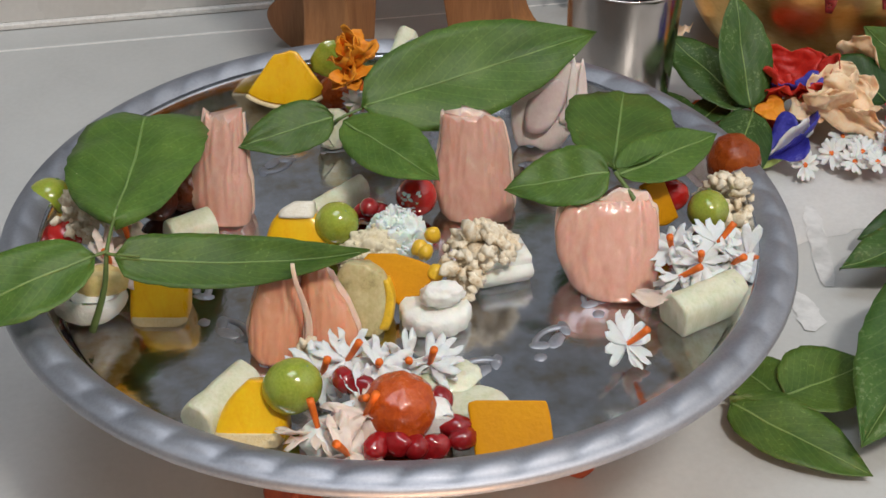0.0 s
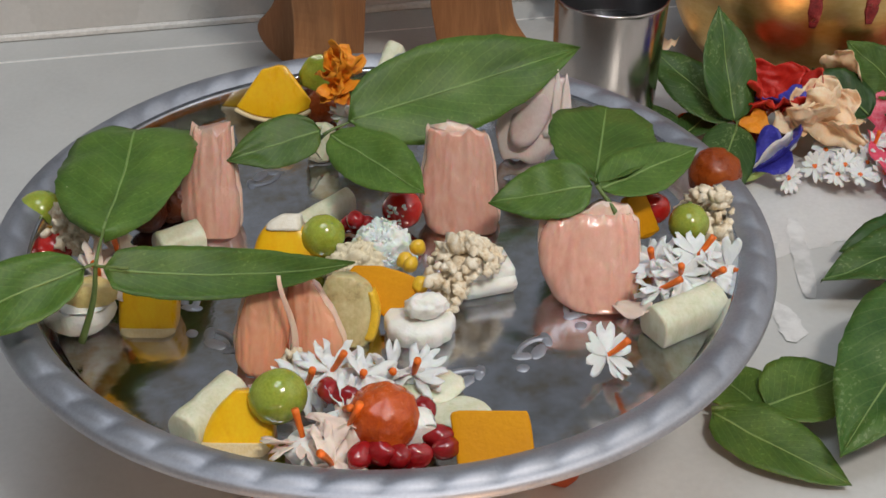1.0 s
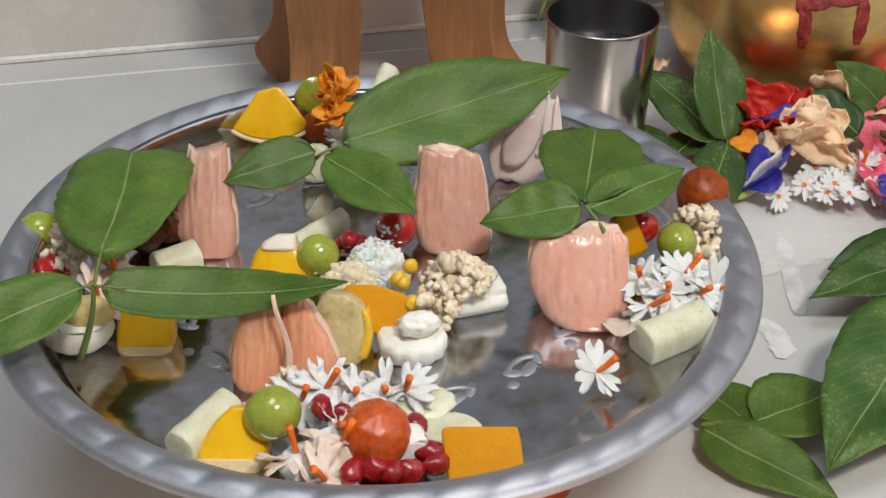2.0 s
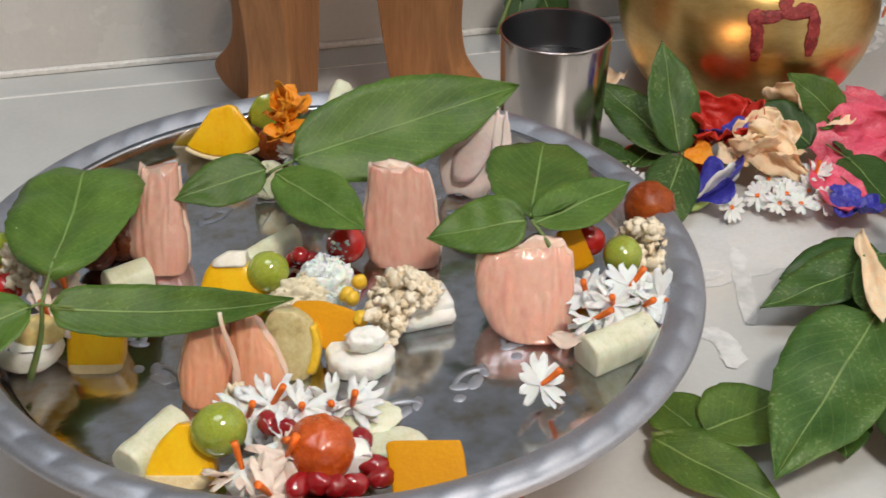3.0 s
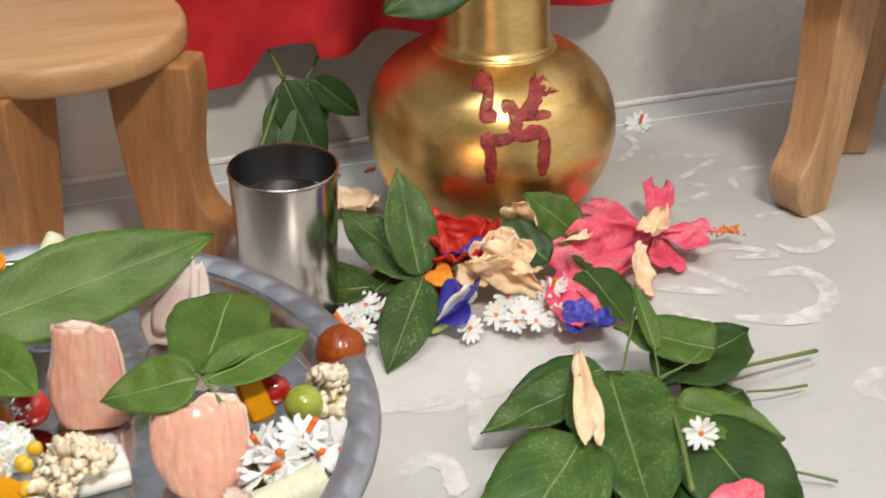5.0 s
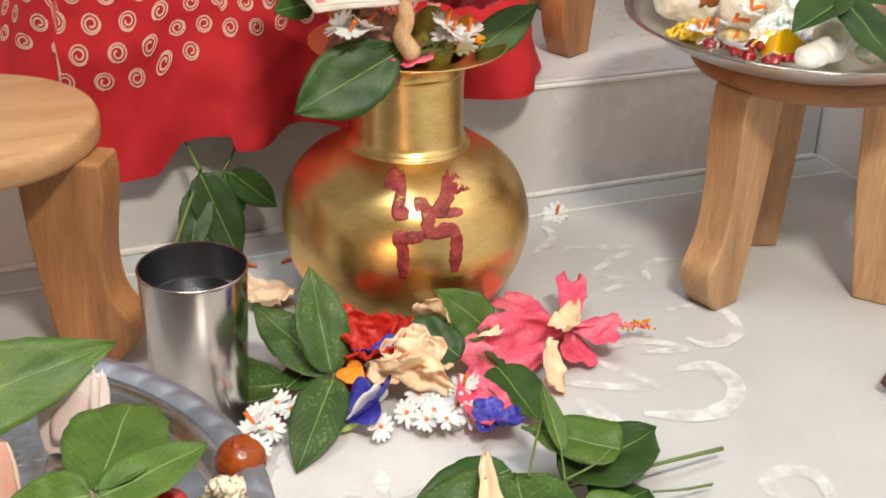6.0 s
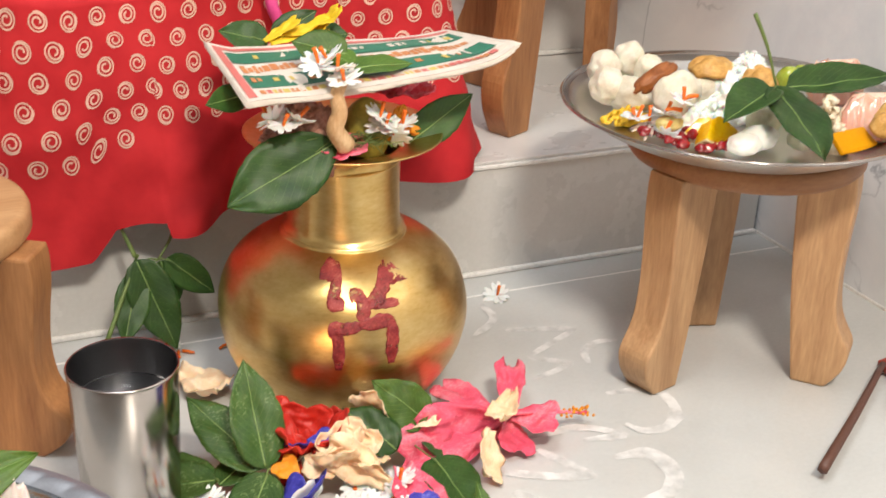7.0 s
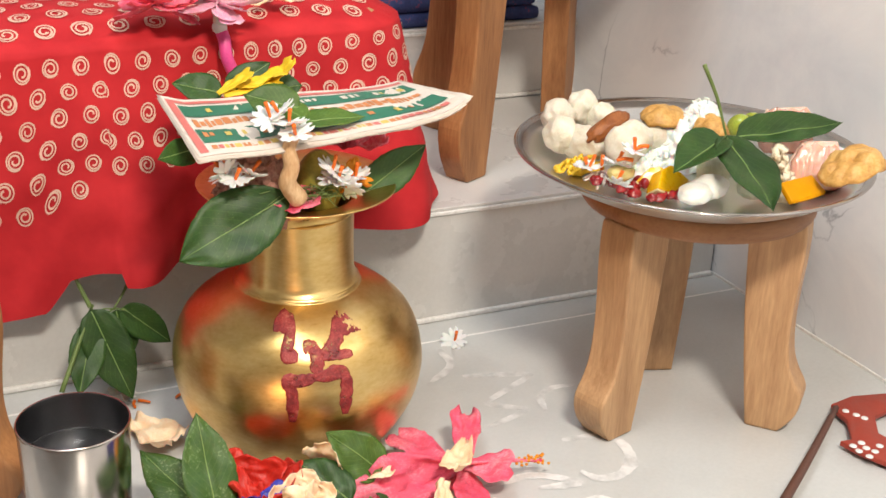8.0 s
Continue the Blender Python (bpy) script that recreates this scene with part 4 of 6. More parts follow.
def slab_piece(name, at, pts, thick, material, turn, tilt, label, category, group="", bev=0.0012):
    """A flat cut piece with an outline given in metres round its middle."""
    bm = bmesh.new()
    vs = [bm.verts.new((x, y, 0)) for x, y in pts]
    f = bm.faces.new(vs)
    ex = bmesh.ops.extrude_face_region(bm, geom=[f])
    for v in ex["geom"]:
        if isinstance(v, bmesh.types.BMVert):
            v.co.z += thick
    soften(bm, bev, 2)
    moved(bm, pose(0, 0, 0, tilt[0], tilt[1], 0))
    bottom_to_zero(bm)
    ob = empty(name, at, label, category, group, turn)
    part("flesh", bm, material, ob)
    a, b = Vector((*pts[0], thick * 0.5)), Vector((*pts[1], thick * 0.5))
    edge = tube((a * 0.93, (a + b) * 0.5 + Vector((0, -0.0003, 0)), b * 0.93), thick * 0.30, thick * 0.26, 6, 3)
    moved(edge, pose(0, 0, 0, tilt[0], tilt[1], 0))
    lift = -min((pose(0, 0, 0, tilt[0], tilt[1], 0) @ Vector((x, y, 0))).z for x, y in pts)
    part("cut_edge", moved(edge, Matrix.Translation((0, 0, lift))), material, ob)
    return ob


def lump(name, at, size, material, label, category, group="", rough=0.1, freq=2.5, seed=0, turn=0, tilt=0, cuts=(), sub=4, bev=0.001):
    bm = blob(size[0] / 2, size[1] / 2, size[2] / 2, rough, freq, seed, sub)
    for co, no in cuts:
        cut(bm, co, no)
    if cuts:
        soften(bm, bev, 2)
    moved(bm, pose(0, 0, 0, tilt, 0, 0))
    bottom_to_zero(bm)
    ob = part(name, bm, material, None, m=pose(*at, 0, 0, turn))
    return tagged(ob, label, category, group)


def stick_piece(at, length, w, h, turn, label="pale cucumber chunk with ridged sides", material=None, seed=0, name="cucumber_chunk", lift=0):
    """A peeled, cut cucumber piece: rounded back, straight ends."""
    n = 20
    bm = bmesh.new()
    rings = []
    for i in range(9):
        x = (i / 8 - 0.5) * length
        ring = []
        for k in range(n):
            a = 2 * math.pi * k / n
            y, z = math.cos(a), math.sin(a)
            z = max(z, -0.55)
            q = 1 + 0.05 * noise.noise(Vector((i * 0.5, k * 1.3, seed))) + 0.03 * math.cos(a * 5)
            ring.append(bm.verts.new((x + 0.0015 * noise.noise(Vector((k, i, seed))), y * w / 2 * q, (z + 0.55) * h / 1.55 * q)))
        rings.append(ring)
    for p, q in zip(rings, rings[1:]):
        for k in range(n):
            bm.faces.new((p[k], p[(k + 1) % n], q[(k + 1) % n], q[k]))
    bm.faces.new(rings[0])
    bm.faces.new(rings[-1])
    soften(bm, 0.0012, 2, 0.8)
    moved(bm, pose(0, 0, 0, 0, lift, 0))
    bottom_to_zero(bm)
    ob = part(name, bm, material or M_CREAM, None, m=pose(*at, 0, 0, turn))
    return tagged(ob, label, "cucumber", "cucumber chunks")


def pillow(rows, d, square=0.8, torn=0.0, sacs=0.0, seed=0, slim=0.5, lean=0.0, nu=72, nv=34):
    """A body from rows (height, left, right), foot first: rounded section, thinner above, standing with its front at y = 0 and leaning back."""
    mid = smooth_path([(z, a, b) for z, a, b in rows], 8)
    top = rows[-1][0]

    def fn(u, v):
        q = v * (len(mid) - 1)
        i = min(int(q), len(mid) - 2)
        m = mid[i].lerp(mid[i + 1], q - i)
        z, c, half = m.x, (m.y + m.z) / 2, (m.z - m.y) / 2
        a = u * 2 * math.pi
        ca, sa = math.cos(a), math.sin(a)
        deep = d / 2 * (1 - slim * v) * min(1, 0.55 + 5 * v)
        x = c + half * math.copysign(abs(ca) ** square, ca)
        y = d / 2 + deep * math.copysign(abs(sa) ** square, sa)
        if sacs:
            f = noise.voronoi(Vector((x / 0.0036 + seed * 7, z / 0.024 + 0.9 * noise.noise(Vector((x * 260, seed, 0))), seed)))[0]
            lift = max(0.0, f[1] - f[0])
            y += math.copysign(sacs * min(1.0, lift * 1.7), sa) * abs(sa) ** 0.5
            x += ca * half * 0.05 * noise.noise(Vector((v * 8, seed, ca > 0)))
        if torn and v > 0.72:
            z += (v - 0.72) / 0.28 * top * torn * (noise.noise(Vector((x * 170, seed, 3))) + 0.6 * noise.noise(Vector((x * 480, seed, 9))))
        return Vector((x, y, z))
    bm = grid_mesh(fn, nu, nv)
    bmesh.ops.holes_fill(bm, edges=[e for e in bm.edges if len(e.link_faces) == 1])
    bmesh.ops.recalc_face_normals(bm, faces=bm.faces[:])
    return moved(bm, pose(0, 0, 0, -lean, 0, 0))


FACING = -14      # turn of things that face the room


def chunk(name, at, rows, d, material, label, category, group="", lean=25, turn=FACING, square=0.5, slim=0.2, torn=0.0, seed=0):
    ob = empty(name, at, label, category, group, turn)
    part("flesh", pillow(rows, d, square, torn, 0.0, seed, slim, lean), material, ob)
    return ob


def pomelo(at, rows, d=0.020, lean=25, seed=0, turn=FACING, label="peeled pink pomelo segment with juicy pulp", material=None, group="pomelo segments"):
    """A segment of pulp made of long juice sacs, torn along the upper edge."""
    ob = empty("pomelo_segment", at, label, "pomelo", group, turn)
    part("pulp", pillow(rows, d, 0.72, 0.10, 0.0012, seed, 0.60, lean, 110, 44), material or M_PULP, ob)
    back = [(z * 0.96, a - 0.0009, b + 0.0009) for z, a, b in rows]
    part("membrane", moved(pillow(back, d * 0.45, 0.7, 0.12, 0.0006, seed + 0.5, 0.5, lean, 60, 24), Matrix.Translation((0, d * 0.42, 0))), M_SKIN, ob, "thin pale membrane")
    return ob


def grape(at, r, seed=0, label="smooth round green grape"):
    ob = empty("grape", at, label, "grape", "grapes", seed * 40)
    part("berry", moved(blob(r, r, r * 1.08, 0.02, 1.5, seed, 4), pose(0, 0, r, 25 + seed * 20, 10, 0)), M_GRAPE, ob)
    part("stalk_scar", moved(blob(0.0012, 0.0012, 0.0007, 0.2, 3, seed, 2), pose(0, -r * 0.5, r * 1.86)), M_STEM, ob)
    return ob


def sweet_ball(at, r, seed, label="round syrup-soaked brown fried sweet", material=None):
    ob = part("fried_sweet_ball", moved(blob(r, r, r * 0.97, 0.06, 2.6, seed, 5), pose(0, 0, r * 0.95)), material or M_JAMUN, None, m=pose(*at))
    return tagged(ob, label, "sweet", "fried sweets")


def arils(spots, r=0.0058):
    for i, p in enumerate(spots):
        bm = blob(r * 0.8, r * 0.72, r * 1.05, 0.14, 1.6, i, 3)
        ob = part("pomegranate_aril", moved(bm, pose(0, 0, r * 0.7, 70 + 20 * i, 15 * i, 0)), M_ARIL, None, m=pose(*p, 0, 0, 70 * i))
        tagged(ob, "glossy dark red pomegranate seed", "pomegranate seed", "pomegranate seeds")


def heap(name, at, size, n, grain, material, label, category, seed, elong=1.0, curl=0.95):
    """Loose grains in a mound, one joined mesh."""
    rnd = random.Random(seed)
    if elong > 1.25:
        bits = [moved(blob(size[0] * 0.44, size[1] * 0.44, size[2] * 0.82, 0.22, 4.0, seed, 5, 0.0), Matrix.Translation((0, 0, 0.0005)))]
        n //= 3
    else:
        bits = [moved(blob(size[0] * 0.25, size[1] * 0.25, size[2] * 0.45, 0.3, 3, seed, 3, 0.0), Matrix.Translation((0, 0, 0.0005)))]
    for i in range(n):
        a, q = rnd.uniform(0, 2 * math.pi), math.sqrt(rnd.random())
        x, y = math.cos(a) * q * size[0] / 2, math.sin(a) * q * size[1] / 2
        top = size[2] * (1 - q ** 2)
        z = grain * 0.4 + max(0, top - grain * 0.6) * rnd.uniform(0.55, 1.02)
        g = grain * rnd.uniform(0.6, 1.15) / 2
        b = blob(g * elong * rnd.uniform(0.8, 1.4), g, g * rnd.uniform(0.6, 1.0), curl, 2.2 if curl < 0.5 else 3.2, rnd.random() * 50, 2)
        bits.append(moved(b, pose(x, y, z, rnd.uniform(0, 180), rnd.uniform(0, 180), rnd.uniform(0, 360))))
    ob = part(name, merged(bits), material, None, m=pose(*at))
    return tagged(ob, label, category, kind="stuff")


# ---- flowers ----
def petal_mesh(length, half, notch=0.15, cup=0.2, seed=0, twist=0.0, base=0.25, crumple=0.0, thick=0.00035, nu=8, nv=12):
    """A petal along +x from the origin, with a notched end."""
    def fn(u, v):
        x = 2 * u - 1
        w = half * (base + (1 - base) * math.sin(min(1, v * 1.05) * math.pi * 0.62) ** 1.1)
        if v > 0.85:
            w *= 1 - 0.45 * ((v - 0.85) / 0.15) ** 2
        l = length * v * (1 - notch * max(0, v - 0.6) * 2.5 * (1 - abs(x)) ** 1.2)
        z = cup * length * (v * v * 0.6) + 0.25 * half * x * x * cup * 4 + twist * x * w
        z += crumple * length * (noise.noise(Vector((x * 1.7, v * 3.1, seed))) + 0.5 * noise.noise(Vector((x * 4, v * 7, seed + 5))) + 0.22 * noise.noise(Vector((x * 9, v * 16, seed + 7))))
        return Vector((l, x * w + crumple * length * 0.4 * noise.noise(Vector((v * 4, seed, x))), z))
    return grid_mesh(fn, nu, nv, thick)


def make_shiuli(label, r=0.0125, seed=0, material=None, tube_up=True, limp=0.0):
    ob = empty("jasmine_flower", (0, 0, 0), label, "flower", "white night jasmine flowers")
    rnd = random.Random(seed)
    for k in range(6):
        bm = petal_mesh(r * rnd.uniform(0.85, 1.1), r * (0.33 - 0.06 * limp), 0.28 + 0.15 * limp, rnd.uniform(-0.5 * limp, 0.35), seed * 7 + k, rnd.uniform(-0.3, 0.3) * (1 + 2 * limp), 0.22, 0.05 + 0.07 * limp, nu=6, nv=9)
        part("petal", moved(bm, pose(0, 0, 0.0015, limp * rnd.uniform(-35, 35), rnd.uniform(-14, 4 + 24 * limp), k * 60 + rnd.uniform(-8, 8) * (1 + 3 * limp))), material or M_PETAL, ob)
    s = 1 if tube_up else -1
    t = [(0, 0, 0.001), (0.001, 0, s * r * 0.4), (0.003, 0.001, s * r * 0.95)]
    if tube_up:
        part("tube", tube(t, 0.0009, 0.0016, 8, 4), M_TUBE, ob, "short orange flower tube")
    else:
        part("eye", moved(blob(0.0018, 0.0018, 0.0010, 0.1, 2, 1, 2), pose(0, 0, 0.0022)), M_TUBE, ob, "orange eye")
    return ob


flower_up = make_shiuli("white six-petalled jasmine flower lying on its face with an orange tube", r=0.0138, seed=1)
flower_up.matrix_basis = pose(*(0.172, 0.379, 0.114), 42, 8, 40)
flower_eye = make_shiuli("open white jasmine flower with an orange eye", r=0.0108, seed=2, tube_up=False)
flower_eye.matrix_basis = pose(*(0.445, 0.642, 0.016), 40, 0, 0)
flower_pink = make_shiuli("blush-white jasmine flower with limp torn petals", r=0.0160, seed=3, material=M_PETAL_PINK, limp=1.0)
flower_pink.matrix_basis = pose(*(0.042, 0.352, 0.117), 25, -10, 200)

flower_limp = make_shiuli("limp white jasmine flower with an orange tube", r=0.0145, seed=6, limp=1.0)
flower_limp.matrix_basis = pose(0.0577, 0.3864, 0.1215, 30, 0, 30)
flower_ragged = make_shiuli("wilted white jasmine flower with ragged petals", r=0.0140, seed=9, limp=1.0)
flower_ragged.matrix_basis = pose(0.0912, 0.3820, 0.1170, 24, 0, -30)


def scatter(src, spots, seed, tilt=35, face=0):
    rnd = random.Random(seed)
    for p in spots:
        copy_thing(src, pose(*p, face) @ pose(0, 0, 0, rnd.uniform(-tilt, tilt), rnd.uniform(-tilt, tilt), rnd.uniform(0, 360)))


# ---- offerings on the plate: left pile ----
pomelo((0.0215, 0.5121, 0.107), ((0.0, -0.0058, 0.0102), (0.0049, -0.0116, 0.0126), (0.0184, -0.0183, 0.0129), (0.0292, -0.0143, 0.0113), (0.0414, -0.0111, 0.0097), (0.053, -0.0088, 0.009)), 0.020, 25, 3)
orange_chunk((-0.0129, 0.4455, 0.107), ((0.0, -0.0112, 0.0114), (0.0043, -0.0127, 0.0123), (0.0188, -0.0127, 0.0128), (0.0345, -0.0122, 0.0119)), 0.018, 30, "juicy block of orange on a strip of peel")
lump("coconut_piece", (-0.039, 0.458, 0.107), (0.031, 0.028, 0.022), M_WHITE_SWEET, "round white coconut piece", "coconut", rough=0.06, seed=2, cuts=(((0, 0, 0.006), (0.1, 0, 1)),))
lump("banana_slice", (-0.033, 0.456, 0.118), (0.022, 0.014, 0.016), M_BANANA, "soft brownish banana slice", "banana", "banana slices", seed=5)
lump("dark_date", (-0.007, 0.529, 0.107), (0.022, 0.018, 0.026), M_DATE, "shiny dark brown date", "date", seed=4)
sweet_ball((0.007, 0.537, 0.107), 0.012, 8, "dark brown fried sweet", M_DATE)
stick_piece((0.007, 0.507, 0.107), 0.022, 0.016, 0.014, 20, seed=3)
grape((-0.055, 0.536, 0.11), 0.0105, 3, "yellowish green round grape")
heap("puffed_rice_pile", (-0.04, 0.51, 0.122), (0.026, 0.024, 0.024), 46, 0.0062, M_KHOI, "small pile of cream puffed rice", "puffed rice", 1)
lump("cherry_half", (-0.049, 0.51, 0.11), (0.018, 0.018, 0.014), M_CHERRY, "cut glossy red cherry", "cherry", "cherries", 0.03)
scatter(flower_pink, ((-0.021, 0.483, 0.128), (-0.029, 0.465, 0.128)), 4)

# ---- back pile ----
orange_piece((0.069, 0.622, 0.107), 0.0265, 170, 35, -6, 0.42)
lump("lime_slice", (0.097, 0.641, 0.112), (0.024, 0.007, 0.024), M_GRAPE, "upright green lime slice", "lime", seed=3)
sweet_ball((0.094, 0.618, 0.107), 0.0095, 4)
stick_piece((0.138, 0.648, 0.112), 0.028, 0.013, 0.012, 55, seed=8, lift=-25)
lump("cucumber_cube", (0.086, 0.575, 0.107), (0.022, 0.018, 0.022), M_CREAM, "pale wet cucumber cube", "cucumber", "cucumber chunks", seed=9, cuts=(((0.008, 0, 0), (1, 0, 0)), ((-0.008, 0, 0), (-1, 0, 0)), ((0, -0.006, 0), (0, -1, 0.2))))
pomelo((0.1392, 0.4868, 0.107), ((0.0, -0.0119, 0.0162), (0.0061, -0.0178, 0.0176), (0.02, -0.0205, 0.0165), (0.0339, -0.0186, 0.0149), (0.0511, -0.0168, 0.0117)), 0.022, 20, 11)
scatter(flower_up, ((0.107, 0.582, 0.128), (0.12, 0.581, 0.122), (0.102, 0.577, 0.128)), 9)
marigold = empty("marigold_flower", (0.099, 0.588, 0.146), "wilting orange marigold with a green calyx", "flower")
for k in range(15):
    bm = petal_mesh(0.0150 + 0.003 * math.sin(k * 3), 0.0085, 0.15, 0.35, k, 0.2, 0.35, 0.20, nu=8, nv=9)
    part("petal", moved(bm, pose(0, 0, 0.004 * math.sin(k), 30 * math.sin(k * 2.1), -25 - 55 * math.cos(k * 1.7), k * 47)), M_MARIGOLD, marigold)
part("calyx", moved(lathe([(0, 0), (0.0035, 0.001), (0.0055, 0.008), (0.006, 0.018), (0.0045, 0.022), (0, 0.022)], 14), pose(0.004, 0.002, -0.004, 0, 115, -20) @ pose(0, 0, -0.002)), surface("fresh_green_calyx", spread((0.20, 0.36, 0.05)), 90, 600, 0.5), marigold, "pale green calyx")
segm = empty("pomelo_segment", (0.188, 0.547, 0.107), "unpeeled pomelo segment in thick white membrane", "pomelo", "pomelo segments", -12)
bm = grid_mesh(lambda u, v: (0.019 * (2 * u - 1) * math.sin(math.pi * (0.12 + 0.7 * v)) ** 0.6 + 0.010 * v, 0.012 * v + 0.004 * (2 * u - 1) ** 2, 0.046 * v + 0.003 * math.sin(u * 5)), 16, 16, 0.007)
part("skin", soften(bm, 0.0015, 2, 0.8), M_PITH, segm, "white fibrous membrane")
for k in range(3):
    part("fibre", grid_mesh(lambda u, v, k=k: (0.013 + 0.0045 * k + (0.0058 * u - 0.003) * math.sin(math.pi * (0.25 + 0.72 * v)), 0.004 + 0.012 * v - 0.002 * k, 0.014 + v * (0.034 + 0.004 * math.sin(k * 3))), 4, 10, 0.0018), M_PITH, segm, "cream strip of membrane")
bm = grid_mesh(lambda u, v: (0.010 * (2 * u - 1) * math.sin(math.pi * (0.2 + 0.6 * v)) + 0.010 * v - 0.001, -0.0022 + 0.012 * v + 0.003 * (2 * u - 1) ** 2, 0.012 + 0.026 * v), 8, 8, 0.001)
part("pulp", bm, M_BLUSH, segm, "pinkish flesh showing through")

# ---- middle pile ----
orange_chunk((0.0518, 0.4775, 0.107), ((0.0, -0.0157, 0.0152), (0.0067, -0.0159, 0.017), (0.017, -0.0131, 0.0126), (0.0227, -0.0093, 0.0077)), 0.022, 30, "juicy orange wedge with white pith on top", pith=True)
grape((0.072, 0.486, 0.11), 0.0100, 1)
stick_piece((0.078, 0.517, 0.107), 0.034, 0.011, 0.012, 35, seed=1)
arils(((0.087, 0.502, 0.11), (0.091, 0.499, 0.11), (0.094, 0.498, 0.112), (0.089, 0.496, 0.116)))
cherry = empty("sugared_cherry", (0.113, 0.501, 0.11), "red cherry dusted with white sugar", "cherry", "cherries")
part("fruit", moved(blob(0.0098, 0.0098, 0.0096, 0.03, 2, 2, 4), pose(0, 0, 0.0094)), M_CHERRY, cherry)
rnd = random.Random(5)
part("sugar", merged([moved(blob(0.0011, 0.0011, 0.0008, 0.4, 3, k, 1), pose(-0.004 + rnd.uniform(-0.004, 0.004), -0.0075 + rnd.uniform(-0.0015, 0.003), 0.013 + rnd.uniform(-0.006, 0.004))) for k in range(40)]), M_COCO, cherry, "white sugar crystals")["kind"] = "stuff"
heap("coconut_heap", (0.098, 0.480, 0.107), (0.034, 0.026, 0.023), 1500, 0.0017, M_COCO, "heap of white grated coconut", "grated coconut", 2, 1.3, 0.35)
heap("coconut_heap", (0.086, 0.474, 0.107), (0.034, 0.022, 0.017), 500, 0.0019, surface("moist_coconut", spread((0.78, 0.70, 0.50)), 200, 900, 0.6, bump=0.6), "moist grated coconut with sugar", "grated coconut", 3, 1.4)
for i, p in enumerate(((0.112, 0.464, 0.122), (0.107, 0.457, 0.118), (0.105, 0.461, 0.118), (0.106, 0.433, 0.124))):
    tagged(part("corn_kernel", blob(0.0038, 0.0033, 0.0040, 0.12, 1.5, i, 3), M_CORN, None, m=pose(*p, 20 * i, 0, 50 * i)), "bright yellow corn kernel", "corn", "corn kernels")
heap("puffed_rice_pile", (0.128, 0.441, 0.124), (0.034, 0.026, 0.016), 60, 0.0060, M_KHOI, "pile of cream puffed rice with brown husks", "puffed rice", 4)
heap("puffed_rice_pile", (0.116, 0.432, 0.114), (0.024, 0.022, 0.022), 42, 0.0060, M_KHOI, "pile of cream puffed rice with brown husks", "puffed rice", 6)
slab_piece("coconut_block", (0.139, 0.447, 0.107), ((-0.013, -0.008), (0.012, -0.009), (0.013, 0.009), (-0.012, 0.009)), 0.014, M_WHITE_SWEET, 6, (0, 0), "white coconut block standing in syrup", "coconut", bev=0.002)
chunk("mango_slice", (0.0894, 0.4257, 0.114), ((0.0, 0.0, 0.0063), (0.0093, -0.0137, 0.0111), (0.0159, -0.0178, 0.014), (0.0198, -0.0173, 0.008), (0.023, -0.0149, -0.0028)), 0.0042, M_MANGO, "flat square deep yellow mango slice", "mango", "mango slices", 45, square=0.3, slim=0.0)
banana = chunk("banana_slice", (0.0718, 0.4157, 0.107), ((0.0, -0.0021, 0.0038), (0.0053, -0.0087, 0.0088), (0.0173, -0.014, 0.0100), (0.027, -0.0125, 0.0076), (0.0318, -0.0087, 0.0015)), 0.016, M_BRUISED, "bruised banana chunk with a strip of yellow skin", "banana", "banana slices", 25, square=0.6, seed=6)
part("skin", pillow(((0.003, 0.0030, 0.0092), (0.0090, 0.0060, 0.0112), (0.0173, 0.0075, 0.0119), (0.025, 0.0064, 0.0095)), 0.0175, 0.6, 0, 0, 3, 0.2, 25, 32, 14), M_CORN, banana, "yellow banana skin")
white_cake = empty("coconut_cake", (0.103, 0.422, 0.107), "scalloped white coconut piece", "coconut")
part("slice", lathe([(0, 0), (0.0125, 0), (0.0145, 0.002), (0.0145, 0.0075), (0.0130, 0.010), (0, 0.0105)], 66, lambda a, i: (0.0010 * abs(math.sin(a * 6)) if 1 < i < 5 else 0, 0)), M_WHITE_SWEET, white_cake)
lump("milk_sweet", (0.105, 0.419, 0.117), (0.019, 0.013, 0.011), M_WHITE_SWEET, "broken white milk sweet with syrup", "sweet", "milk sweets", 0.18, 2.5, 7)
pomelo((0.0315, 0.4045, 0.107), ((0.0, -0.0071, 0.0079), (0.009, -0.0117, 0.0102), (0.0209, -0.0105, 0.0113), (0.0328, -0.0071, 0.0106), (0.04, -0.0036, 0.0051)), 0.020, 20, 17, label="wet orange-pink pomelo segment", material=M_PULP_ORANGE)
pomelo((0.053, 0.4022, 0.107), ((0.0, -0.0081, 0.0069), (0.0096, -0.0092, 0.012), (0.0215, -0.0104, 0.0088), (0.0323, -0.0115, 0.0028), (0.0416, -0.0092, -0.0028)), 0.020, 20, 19, label="wet orange-pink pomelo segment with a pale edge", material=M_PULP_ORANGE)
tagged(part("pomelo_membrane", moved(grid_mesh(lambda u, v: (0.0016 * math.sin(v * 5) - 0.003 * v + 0.0032 * u * (1 - 0.5 * v), 0.010 * v - 0.002, 0.012 + 0.034 * v), 4, 12, 0.0008), pose(0, 0, 0, 0, 0, FACING)), M_SKIN, None, m=pose(0.0445, 0.4045, 0.107)), "thin pale pomelo membrane standing between segments", "membrane")

